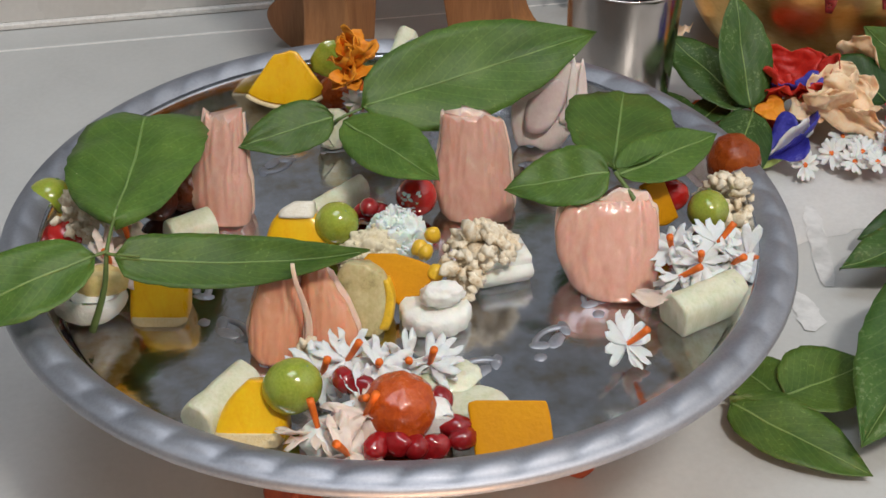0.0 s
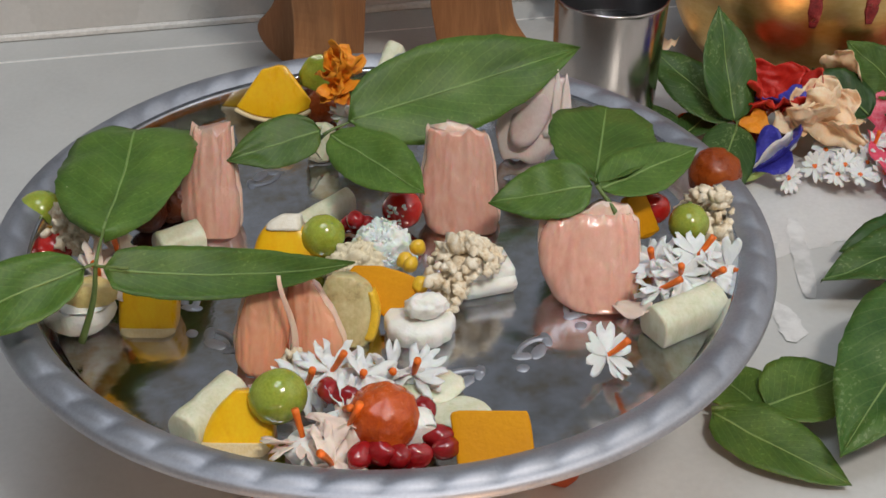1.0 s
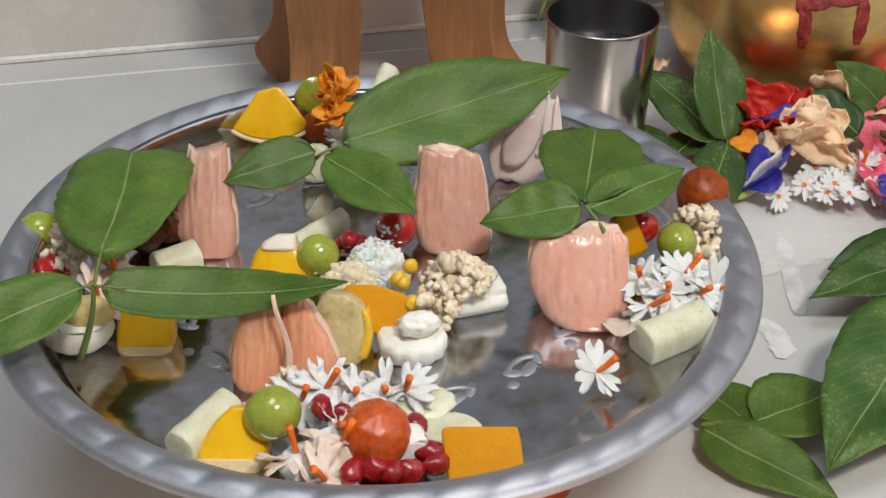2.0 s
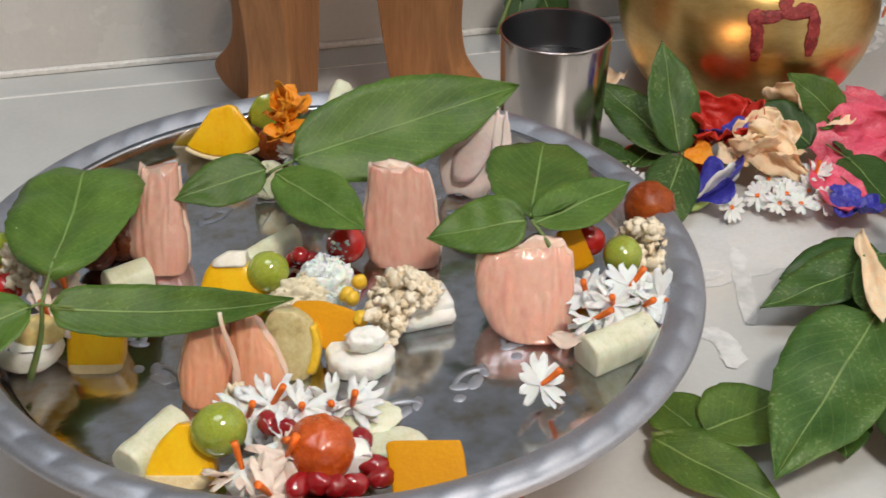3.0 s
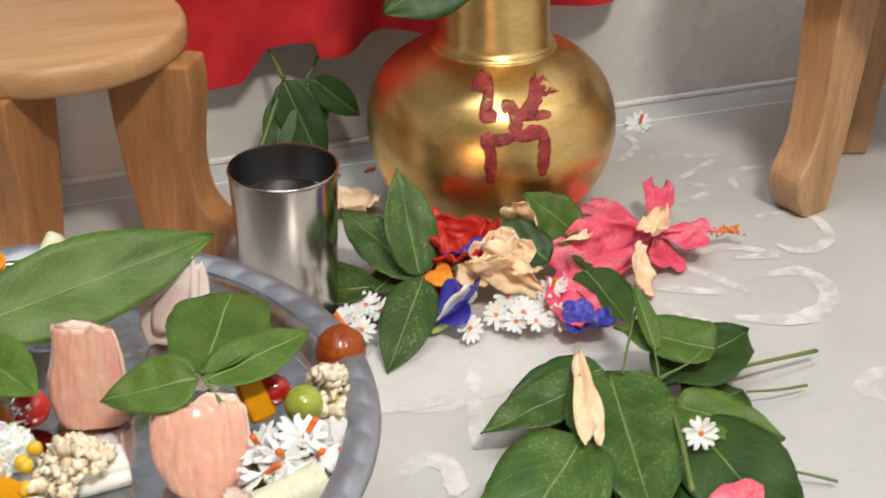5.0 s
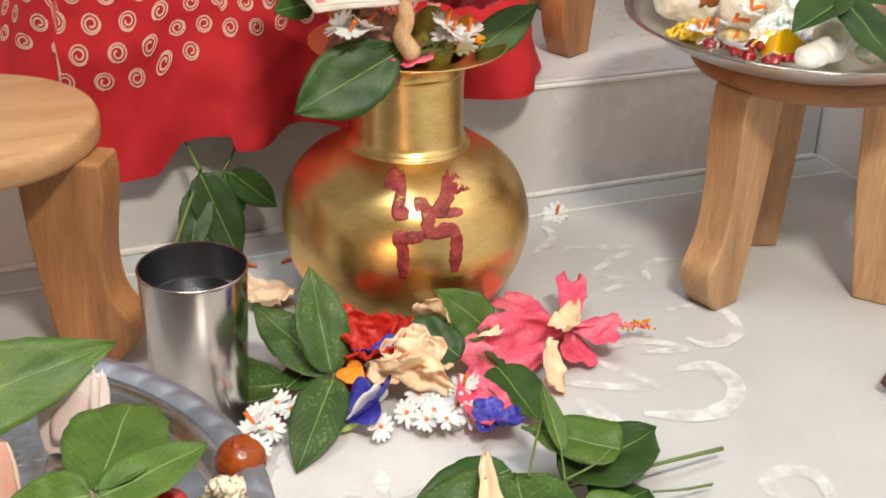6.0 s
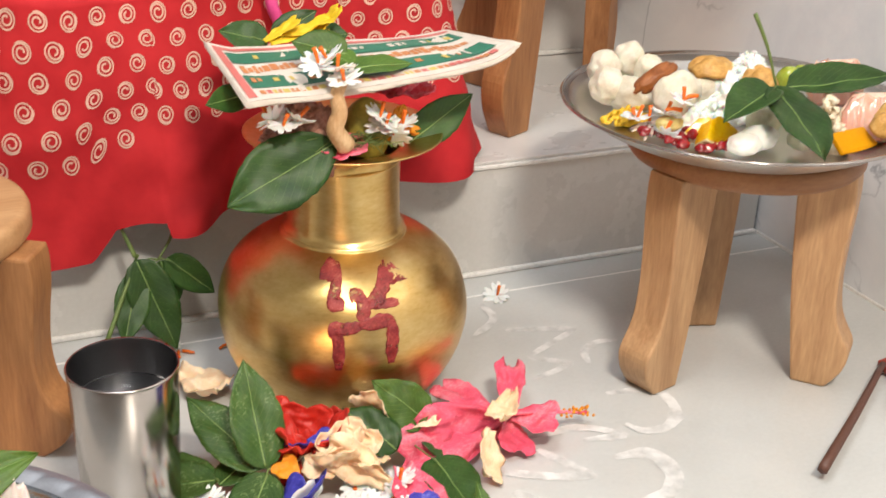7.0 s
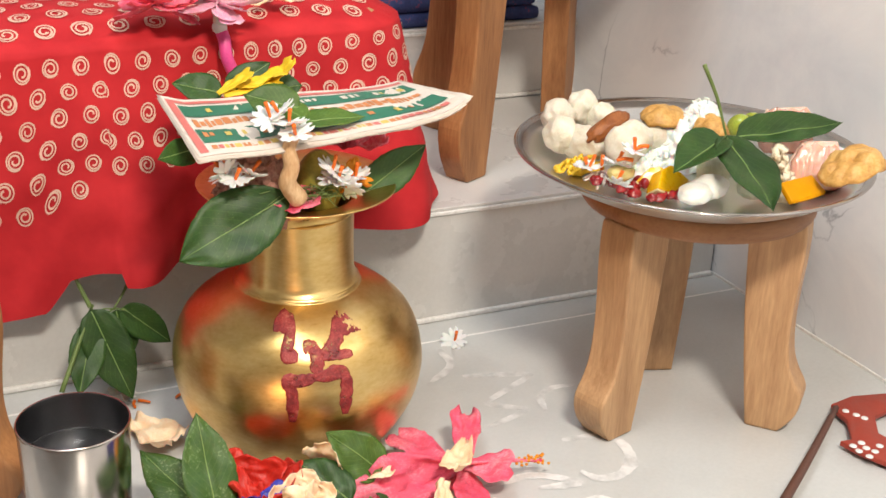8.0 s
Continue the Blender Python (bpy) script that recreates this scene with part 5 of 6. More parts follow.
# ---- front pile ----
stick_piece((0.009, 0.386, 0.107), 0.032, 0.016, 0.014, 45, seed=5)
orange_chunk((0.0164, 0.3615, 0.108), ((0.0, -0.0138, 0.0116), (0.0081, -0.0139, 0.0137), (0.0177, -0.0092, 0.0126), (0.0250, -0.0022, 0.0073)), 0.020, 35, "juicy orange wedge lying on its speckled peel", 0.0062)
grape((0.0351, 0.3722, 0.1150), 0.0108, 2)
sweet_ball((0.0727, 0.3533, 0.1105), 0.0138, 2, "round orange-brown syrupy fried sweet", M_JAMUN_RED)
arils(((0.09, 0.36, 0.114), (0.092, 0.346, 0.112), (0.094, 0.341, 0.11), (0.075, 0.339, 0.112), (0.068, 0.34, 0.114), (0.082, 0.339, 0.11), (0.061, 0.34, 0.114), (0.055, 0.37, 0.122), (0.06, 0.365, 0.122)), 0.0066)
lump("milk_sweet", (0.084, 0.351, 0.107), (0.024, 0.020, 0.018), M_WHITE_SWEET, "white milk sweet cube", "sweet", "milk sweets", 0.06, 2, 3, cuts=(((0.008, 0, 0), (1, 0, 0)), ((0, -0.006, 0), (0, -1, 0))))
lump("milk_sweet", (0.049, 0.353, 0.107), (0.030, 0.022, 0.014), M_WHITE_SWEET, "white milk sweet under petals", "sweet", "milk sweets", 0.08, 2, 4)
lump("banana_slice", (0.106, 0.363, 0.107), (0.025, 0.022, 0.005), M_CREAM, "thin translucent banana slice", "banana", "banana slices", 0.04, 2, 3)
lump("coconut_piece", (0.098, 0.381, 0.107), (0.028, 0.022, 0.007), M_CREAM, "pale wet coconut piece", "coconut", seed=8)
chunk("mango_slice", (0.1092, 0.3301, 0.111), ((0.0, -0.0123, 0.0135), (0.0012, -0.0128, 0.0166), (0.0145, -0.0149, 0.0156), (0.0202, -0.0155, 0.0144), (0.0216, -0.0130, 0.0138)), 0.0045, M_MANGO, "flat square deep yellow mango slice", "mango", "mango slices", 50, square=0.3, slim=0.0)
heap("puffed_rice_pile", (0.046, 0.398, 0.118), (0.012, 0.010, 0.010), 9, 0.0052, M_KHOI, "a few puffed rice grains", "puffed rice", 8)
scatter(flower_limp, ((0.070, 0.3800, 0.1215), (0.083, 0.3850, 0.1165)), 12, 25, 20)
scatter(flower_ragged, ((0.0584, 0.3600, 0.1245), (0.047, 0.3840, 0.119)), 13, 25, 20)
scatter(flower_pink, ((0.050, 0.338, 0.118), (0.0584, 0.3500, 0.1255)), 3, 20, 25)

# ---- right pile ----
sweet_ball((0.269, 0.489, 0.112), 0.0132, 5)
pomelo((0.1823, 0.4119, 0.107), ((0.0, -0.007, 0.0138), (0.0062, -0.0181, 0.0175), (0.0187, -0.025, 0.0188), (0.0312, -0.0267, 0.0183), (0.0400, -0.0242, 0.0175), (0.0450, -0.0193, 0.0138)), 0.026, 24, 23)
stick_piece((0.216, 0.398, 0.107), 0.036, 0.018, 0.017, 18, "thick pale cucumber chunk with stringy ends", seed=9)
lump("cherry_half", (0.227, 0.467, 0.116), (0.018, 0.016, 0.016), M_CHERRY, "dark glossy red cherry", "cherry", "cherries", 0.04, 2, 5)
grape((0.238, 0.449, 0.116), 0.0095, 4)
slab_piece("mango_slice", (0.215, 0.457, 0.12), ((-0.007, -0.010), (0.007, -0.011), (0.006, 0.011), (-0.007, 0.010)), 0.0045, M_MANGO, 25, (55, 0), "narrow mango slice on edge", "mango", "mango slices")
heap("puffed_rice_pile", (0.255, 0.46, 0.112), (0.030, 0.044, 0.024), 90, 0.0060, M_KHOI, "pile of cream puffed rice", "puffed rice", 11)
scatter(flower_up, ((0.211, 0.423, 0.124), (0.229, 0.421, 0.126), (0.246, 0.422, 0.118)), 15, 30, 35)
scatter(flower_limp, ((0.218, 0.412, 0.125), (0.234, 0.413, 0.120)), 16, 30, 30)
scatter(flower_ragged, ((0.207, 0.409, 0.121),), 17, 30, 30)
tagged(part("fallen_petal", moved(petal_mesh(0.022, 0.006, 0.1, 0.2, 3, 0.1, 0.3, 0.06), pose(0, 0, 0.002, 10, -15, -70)), M_PETAL_PINK, None, m=pose(*(0.19, 0.414, 0.11))), "single pale pink fallen petal", "petal")


# ---- leaves and flowers heaped on the floor ----
FLOOR_UP = dict(up=(-0.1, -0.2, 0.97))
spray((0.388, 0.691, 0.03), [
    ((0.387, 0.692, 0.03), (0.3857, 0.735, 0.0963), 0.0195, dict(up=(0, -0.9, 0.4), wave=0.08)),
    ((0.386, 0.693, 0.03), (0.3509, 0.765, 0.055), 0.0195, dict(up=(0, -0.7, 0.7), wave=0.08)),
    ((0.387, 0.687, 0.03), (0.339, 0.624, 0.004), 0.0190, dict(up=(-0.1, -0.5, 0.85), droop=0.03))], (0.41, 0.71, 0.02), "green bel leaf standing among flowers", M_LEAF_MID)
spray((0.355, 0.701, 0.022), [
    ((0.354, 0.702, 0.022), (0.283, 0.729, 0.016), 0.0200, dict(FLOOR_UP)),
    ((0.355, 0.707, 0.022), (0.288, 0.764, 0.02), 0.0150, dict(FLOOR_UP)),
    ((0.355, 0.699, 0.02), (0.385, 0.721, 0.024), 0.0120, dict(FLOOR_UP))], None, "dark bel leaf lying flat beside the tumbler", M_LEAF_MID)
spray((0.491, 0.714, 0.025), [
    ((0.4829, 0.680, 0.0292), (0.4534, 0.715, 0.0514), 0.0170, dict(up=(0, -0.75, 0.65), wave=0.08)),
    ((0.535, 0.690, 0.012), (0.505, 0.700, 0.030), 0.0140, dict(up=(0.1, -0.6, 0.8))),
    ((0.51, 0.674, 0.02), (0.514, 0.611, 0.01), 0.0200, dict(up=(0, -0.4, 0.9)))], None, "bel leaf blades tucked among flowers", M_LEAF_DARK)
# the large heap of leaves
spray((0.4775, 0.510, 0.040), [
    ((0.5256, 0.5221, 0.042), (0.4746, 0.565, 0.045), 0.0205, dict(FLOOR_UP, bulge=0.55, wave=0.08)),
    ((0.4758, 0.4876, 0.036), (0.5260, 0.443, 0.028), 0.0185, dict(FLOOR_UP, bulge=0.62, wave=0.08)),
    ((0.487, 0.532, 0.044), (0.494, 0.577, 0.066), 0.0070, dict(up=(0, -0.8, 0.6), fold=0.5))], (0.438, 0.404, 0.046), "large bel leaf on top of a leaf heap", M_LEAF)
spray((0.439, 0.529, 0.038), [
    ((0.446, 0.5265, 0.036), (0.3625, 0.519, 0.022), 0.0195, dict(FLOOR_UP, bulge=0.6, wave=0.08)),
    ((0.4059, 0.4698, 0.044), (0.303, 0.3860, 0.022), 0.0320, dict(FLOOR_UP, bulge=0.66, wave=0.07)),
    ((0.4508, 0.5251, 0.040), (0.4134, 0.397, 0.034), 0.0340, dict(FLOOR_UP, bulge=0.68, wave=0.08))], None, "broad dusty bel leaf in a heap", M_LEAF_MID)
spray((0.4146, 0.4563, 0.030), [
    ((0.4146, 0.4563, 0.030), (0.3909, 0.357, 0.014), 0.0300, dict(FLOOR_UP, wave=0.08)),
    ((0.4804, 0.4764, 0.032), (0.4860, 0.3664, 0.016), 0.0340, dict(FLOOR_UP, bulge=0.7, wave=0.08)),
    ((0.4596, 0.5471, 0.026), (0.3950, 0.5547, 0.014), 0.0185, dict(FLOOR_UP, wave=0.08))], None, "overlapping dark bel leaves in a heap", M_LEAF_DARK)
spray((0.482, 0.520, 0.024), [
    ((0.4822, 0.5196, 0.030), (0.5740, 0.5563, 0.024), 0.0280, dict(FLOOR_UP, bulge=0.9, wave=0.08)),
    ((0.4373, 0.4626, 0.022), (0.4277, 0.3800, 0.012), 0.0310, dict(FLOOR_UP, wave=0.08)),
    ((0.455, 0.510, 0.016), (0.400, 0.487, 0.008), 0.0300, dict(FLOOR_UP)),
    ((0.3699, 0.4407, 0.012), (0.3560, 0.4030, 0.008), 0.0170, dict(FLOOR_UP)),
    ((0.500, 0.500, 0.016), (0.545, 0.515, 0.010), 0.0260, dict(FLOOR_UP)),
    ((0.470, 0.372, 0.016), (0.535, 0.348, 0.014), 0.0200, dict(FLOOR_UP))], (0.615, 0.534, 0.012), "lowest dark bel leaves of a heap", M_LEAF_DARK)
for a, b, c in (((0.543, 0.508, 0.014), (0.565, 0.505, 0.012), (0.589, 0.507, 0.008)), ((0.524, 0.435, 0.012), (0.537, 0.427, 0.01), (0.551, 0.421, 0.006)), ((0.455, 0.516, 0.045), (0.471, 0.539, 0.05), (0.493, 0.57, 0.05))):
    tagged(part("leaf_stalk", tube((a, b, c), 0.0008, 0.0011, 6, 5), M_STEM), "thin green stalk from the leaf heap", "stalk", "leaf stalks")
spray((0.288, 0.435, 0.012), [
    ((0.286, 0.436, 0.013), (0.276, 0.477, 0.008), 0.0170, dict(FLOOR_UP)),
    ((0.289, 0.435, 0.014), (0.343, 0.447, 0.016), 0.0220, dict(FLOOR_UP)),
    ((0.262, 0.441, 0.01), (0.309, 0.38, 0.006), 0.0185, dict(FLOOR_UP, bulge=0.7))], (0.263, 0.444, 0.01), "bel leaf lying on the tiles beside the plate", M_LEAF)
# bunch leaning on the step
bunch = [((0.383, 0.945, 0.084), (0.421, 0.935, 0.049), 0.0140), ((0.378, 0.945, 0.083), (0.384, 0.94, 0.035), 0.0150), ((0.357, 0.945, 0.087), (0.381, 0.915, 0.012), 0.0200), ((0.358, 0.945, 0.075), (0.337, 0.915, 0.025), 0.0150)]
spray((0.376, 0.945, 0.084), [(a, b, h, dict(up=(-0.1, -0.9, 0.3))) for a, b, h in bunch], (0.393, 0.955, 0.106), "dark bel leaves leaning against the step", M_LEAF_DARK)
for a, b in (((0.323, 0.915, 0.031), (0.36, 0.95, 0.089)), ((0.357, 0.945, 0.089), (0.348, 0.957, 0.114))):
    mid = [(x + y) / 2 for x, y in zip(a, b)]
    tagged(part("leaf_stalk", tube((a, mid, b), 0.0022, 0.0015, 7, 4), M_STEM), "dark green stalk against the step", "stalk", "leaf stalks")


def crumpled(name, at, size, material, label, n, seed, rx=0.0, spreadz=25, group="", category="flower", width=0.5):
    """A limp flower: wide crumpled petals round one point."""
    ob = empty(name, at, label, category, group)
    rnd = random.Random(seed)
    for k in range(n):
        bm = petal_mesh(size * rnd.uniform(0.8, 1.1), size * width, 0.12, rnd.uniform(-0.1, 0.3), seed * 9 + k, rnd.uniform(-0.2, 0.2), 0.3, 0.16, nu=18, nv=22)
        part("petal", moved(bm, pose(0, 0, 0.004, rnd.uniform(-20, 20), -rnd.uniform(2, spreadz), k * 360 / n + rnd.uniform(-20, 20))), material, ob)
    return ob


def petal(at, toward, half, material, label, seed, lift=0.2, crumple=0.12, notch=0.1):
    """One loose petal from a point towards another."""
    a, b = Vector(at), Vector(toward)
    d = b - a
    bm = petal_mesh(d.length, half, notch, lift, seed, 0.1, 0.35, crumple, nu=12, nv=16)
    q = Vector((1, 0, 0)).rotation_difference(d.normalized()).to_matrix().to_4x4()
    return tagged(part("loose_petal", moved(bm, q), material, None, m=Matrix.Translation(a)), label, "petal", "loose petals")


red = crumpled("red_hibiscus_flower", (0.424, 0.713, 0.02), 0.042, M_RED_FL, "crushed bright red hibiscus flower", 6, 3, spreadz=55)
crumpled("peach_flower", (0.443, 0.681, 0.022), 0.034, M_PEACH, "wilted peach-coloured hibiscus flower", 8, 5, spreadz=60)
petal((0.466, 0.656, 0.02), (0.428, 0.684, 0.05), 0.016, M_PEACH, "wilted peach petal on the flower heap", 21)
petal((0.406, 0.68, 0.024), (0.399, 0.697, 0.03), 0.010, M_MARIGOLD, "orange petal among red flowers", 22)
petal((0.421, 0.692, 0.04), (0.403, 0.698, 0.038), 0.008, M_BLUE, "violet blue petal on the flower heap", 23)
petal((0.419, 0.692, 0.042), (0.438, 0.694, 0.044), 0.008, M_BLUE, "violet blue petal on the flower heap", 24)
pea = empty("blue_pea_flower", (0.392, 0.659, 0.006), "blue and white butterfly pea flower", "flower", "blue pea flowers")
pa, pb = Vector((0.388, 0.658, 0.008)), Vector((0.421, 0.652, 0.032))
org = Vector((0.392, 0.659, 0.006))
q = Vector((1, 0, 0)).rotation_difference((pb - pa).normalized()).to_matrix().to_4x4()
for k, (hw, tw, mt) in enumerate(((0.019, 0.3, M_BLUE), (0.011, -0.6, M_PETAL), (0.014, 0.9, M_BLUE))):
    part("petal", moved(petal_mesh((pb - pa).length * (1.05 - 0.2 * k), hw, 0.1, 0.25, k + 4, tw, 0.25, 0.07), Matrix.Translation(pa - org + Vector((0, -0.001 * k, 0.002 * k))) @ q @ pose(0, 0, 0, -45 + 12 * k)), mt, pea)
part("calyx", tube((Vector((-0.010, -0.004, 0.0)), Vector((-0.004, -0.002, 0.001)), pa - org + (pb - pa) * 0.2), 0.0015, 0.004, 8, 4), surface("pale_green_calyx", spread((0.36, 0.50, 0.14)), 90, 500, 0.5), pea)
crumpled("blue_pea_flower", (0.481, 0.612, 0.012), 0.021, M_BLUE, "dark crushed blue pea flower", 4, 8, group="blue pea flowers", spreadz=50)
hib = empty("pink_hibiscus_flower", (0.587, 0.701, 0.018), "large limp pink hibiscus with a yellow stamen column", "flower")
hp = Vector((0.587, 0.701, 0.018))
for k, (tipp, hw) in enumerate((((0.48, 0.688, 0.012), 0.022), ((0.552, 0.761, 0.02), 0.018), ((0.62, 0.762, 0.026), 0.012), ((0.62, 0.68, 0.022), 0.018), ((0.578, 0.67, 0.006), 0.016), ((0.504, 0.691, 0.03), 0.020))):
    d = Vector(tipp) - hp
    bm = petal_mesh(d.length, hw, 0.1, 0.12, 40 + k, 0.1, 0.3, 0.10, nu=14, nv=18)
    part("petal", moved(bm, Vector((1, 0, 0)).rotation_difference(d.normalized()).to_matrix().to_4x4()), M_HIB, hib)
st = Vector((0.654, 0.693, 0.014)) - hp
part("stamen_column", tube((Vector((0, 0, 0.006)), st * 0.5 + Vector((0, 0, 0.004)), st), 0.0022, 0.0012, 8, 5), M_HIB, hib)
rnd = random.Random(2)
part("anthers", merged([moved(blob(0.0014, 0.0014, 0.0014, 0.2, 2, k, 1), Matrix.Translation(st * rnd.uniform(0.70, 1.0) + Vector((rnd.uniform(-1, 1), rnd.uniform(-1, 1), rnd.uniform(-0.4, 1.2))) * 0.0042)) for k in range(34)]), M_MARIGOLD, hib, "yellow-orange anthers")["kind"] = "stuff"
petal((0.554, 0.674, 0.034), (0.538, 0.648, 0.008), 0.017, M_PEACH, "pale peach petal lying over pink hibiscus", 31)
petal((0.595, 0.714, 0.034), (0.56, 0.671, 0.034), 0.012, M_PEACH, "pale peach petal lying over pink hibiscus", 32)
petal((0.48, 0.668, 0.022), (0.48, 0.609, 0.008), 0.020, M_HIB, "single broad pink hibiscus petal", 33)
spray((0.5153, 0.700, 0.0355), [((0.5153, 0.700, 0.0355), (0.4779, 0.717, 0.0685), 0.0175, dict(up=(0.1, -0.85, 0.5), bulge=0.6, wave=0.08))], None, "single green leaf leaning behind the pink hibiscus", M_LEAF, "floor leaves", "loose_leaf")
petal((0.488, 0.703, 0.038), (0.4672, 0.716, 0.0657), 0.012, M_PEACH, "peach petal leaning on a leaf", 34)
petal((0.498, 0.700, 0.034), (0.524, 0.696, 0.034), 0.009, M_PEACH, "peach petal leaning on a leaf", 35)
petal((0.44, 0.546, 0.046), (0.402, 0.451, 0.048), 0.0085, M_PEACH, "long peach petal lying on the leaf heap", 36, 0.05, 0.05)
petal((0.427, 0.385, 0.03), (0.477, 0.383, 0.034), 0.022, M_HIB, "folded pink hibiscus petal on the leaf heap", 37)
petal((0.435, 0.372, 0.034), (0.451, 0.388, 0.04), 0.018, M_HIB, "folded pink hibiscus petal on the leaf heap", 38)
petal((0.375, 0.893, 0.004), (0.394, 0.823, 0.01), 0.018, M_PEACH, "peach petal on the floor behind the tumbler", 39)
petal((0.407, 0.684, 0.012), (0.408, 0.736, 0.03), 0.014, M_RED_FL, "red hibiscus petal among leaves", 40)
scatter(flower_eye, ((0.406, 0.645, 0.01), (0.449, 0.647, 0.014), (0.444, 0.666, 0.014), (0.466, 0.649, 0.012), (0.331, 0.684, 0.012), (0.346, 0.692, 0.014), (0.32, 0.671, 0.01), (0.334, 0.667, 0.012), (0.355, 0.687, 0.01), (0.319, 0.651, 0.01), (0.473, 0.453, 0.04), (0.513, 0.393, 0.006), (0.45, 0.63, 0.014), (0.438, 0.637, 0.012), (0.429, 0.652, 0.012), (0.468, 0.63, 0.014)), 21, 18, 40)
scatter(flower_up, ((0.692, 0.923, 0.002), (0.377, 0.94, 0.004), (0.475, 0.656, 0.018), (0.325, 0.67, 0.014)), 22, 25)
for p, r in (((0.419, 0.92, 0.002), 20), ((0.397, 0.921, 0.002), 140), ((0.383, 0.917, 0.002), 80), ((0.367, 0.739, 0.01), 10)):
    tagged(part("flower_tube", tube(((0, 0, 0), (0.005, 0.001, 0.001), (0.011, 0, 0)), 0.0011, 0.0016, 7, 3), M_TUBE, None, m=pose(*p, 0, 0, r)), "loose orange jasmine flower tube", "flower tube", "flower tubes")

# ---- white painted floor drawing ----
M_CHALK = surface("white_rice_paste", [(0.3, (0.70, 0.70, 0.69)), (0.6, (0.84, 0.84, 0.83))], 60, 500, 0.6, bump=0.3, depth=0.0004)
M_FAINT = surface("faint_rice_paste", [(0.3, (0.72, 0.72, 0.71)), (0.6, (0.84, 0.84, 0.83))], 60, 500, 0.6, bump=0.2, depth=0.0003)
a_ = M_FAINT.node_tree
n_ = add(a_, "ShaderNodeTexNoise", Scale=45.0, Detail=4.0)
c_ = a_.nodes.new("ShaderNodeTexCoord")
a_.links.new(c_.outputs["Object"], n_.inputs["Vector"])
a_.links.new(ramp(a_, n_.outputs[0], [(0.34, (0.45, 0.45, 0.45)), (0.60, (0.92, 0.92, 0.92))]), a_.nodes["Principled BSDF"].inputs["Alpha"])
drawing = empty("floor_drawing", (0.713, 0.754, 0), "white rice-paste pattern painted on the floor tiles", "floor drawing")
D0 = Vector((0.713, 0.754, 0))


def paint_stroke(pts, w, seed):
    path = smooth_path(pts, 8)
    n = len(path) - 1

    def fn(u, v):
        i = min(n, int(round(u * n)))
        d = (path[min(n, i + 1)] - path[max(0, i - 1)]).normalized()
        hw = w * (0.5 + 0.18 * noise.noise(Vector((u * 8, seed, 0)))) * (0.45 + 0.55 * min(1, 6 * u, 6 * (1 - u)))
        p = path[i] + Vector((-d.y, d.x, 0)) * hw * (2 * v - 1) * (1 + 0.25 * noise.noise(Vector((u * 40, v * 3, seed))))
        return Vector((p.x, p.y, 0.0003 + 0.0005 * u + 0.00004 * seed)) - D0
    return grid_mesh(fn, n, 2)


for i, (pts, w) in enumerate((
        (((0.6694, 0.862), (0.7318, 0.8416)), 0.009), (((0.7318, 0.8416), (0.6642, 0.8102)), 0.007), (((0.6642, 0.8102), (0.6958, 0.7862)), 0.008), (((0.6958, 0.7862), (0.6491, 0.7733)), 0.007),
        (((0.7563, 0.8085), (0.7346, 0.8118), (0.7157, 0.8002), (0.7082, 0.7784)), 0.007),
        (((0.6962, 0.7319), (0.7259, 0.7259), (0.7401, 0.7135), (0.7348, 0.6855), (0.7151, 0.669), (0.6944, 0.6703), (0.6853, 0.6849)), 0.010),
        (((0.6009, 0.6964), (0.6465, 0.6949), (0.6745, 0.6723), (0.6412, 0.6775)), 0.009),
        (((0.6018, 0.6799), (0.612, 0.655), (0.6247, 0.6301)), 0.009), (((0.6247, 0.6301), (0.5934, 0.6436), (0.5616, 0.6607)), 0.010),
        (((0.6511, 0.648), (0.6803, 0.6413), (0.6813, 0.611), (0.6618, 0.5916), (0.6337, 0.5866), (0.5961, 0.6033)), 0.015),
        (((0.5586, 0.6373), (0.5672, 0.6105), (0.5796, 0.5685)), 0.014),
        (((0.6339, 0.4829), (0.6293, 0.4997), (0.6464, 0.5091), (0.6618, 0.5045), (0.6669, 0.4897), (0.6605, 0.4726)), 0.012),
        (((0.3138, 0.5219), (0.3305, 0.5321), (0.3418, 0.5234), (0.3415, 0.5064), (0.3357, 0.4947)), 0.014),
        (((0.3309, 0.5891), (0.3509, 0.5852), (0.3728, 0.5853)), 0.010), (((0.395, 0.612), (0.381, 0.573), (0.366, 0.53)), 0.011),
        (((0.672, 0.918), (0.668, 0.884), (0.637, 0.861)), 0.008))):
    part("paint_stroke", paint_stroke([(x, y, 0) for x, y in pts], w, i), M_FAINT, drawing, smooth=False)
for i, (c, r) in enumerate((((0.403, 0.633, -0), 0.055), ((0.36, 0.609, 0), 0.035), ((0.428, 0.613, 0), 0.035))):
    cc = Vector(c) - D0
    part("paint_wash", grid_mesh(lambda u, v: (cc.x + v * r * 1.25 * math.cos(6.2832 * u) * (1 + 0.3 * noise.noise(Vector((math.cos(6.2832 * u) * 2, math.sin(6.2832 * u) * 2, i)))), cc.y + v * r * math.sin(6.2832 * u) * (1 + 0.3 * noise.noise(Vector((math.sin(6.2832 * u) * 2, math.cos(6.2832 * u) * 2, i + 3)))), 0.0003 + 0.00005 * i), 40, 3), surface("thin_rice_paste", [(0.35, (0.60, 0.60, 0.59)), (0.6, (0.70, 0.70, 0.69))], 25, 300, 0.35, bump=0.1), drawing, smooth=False)

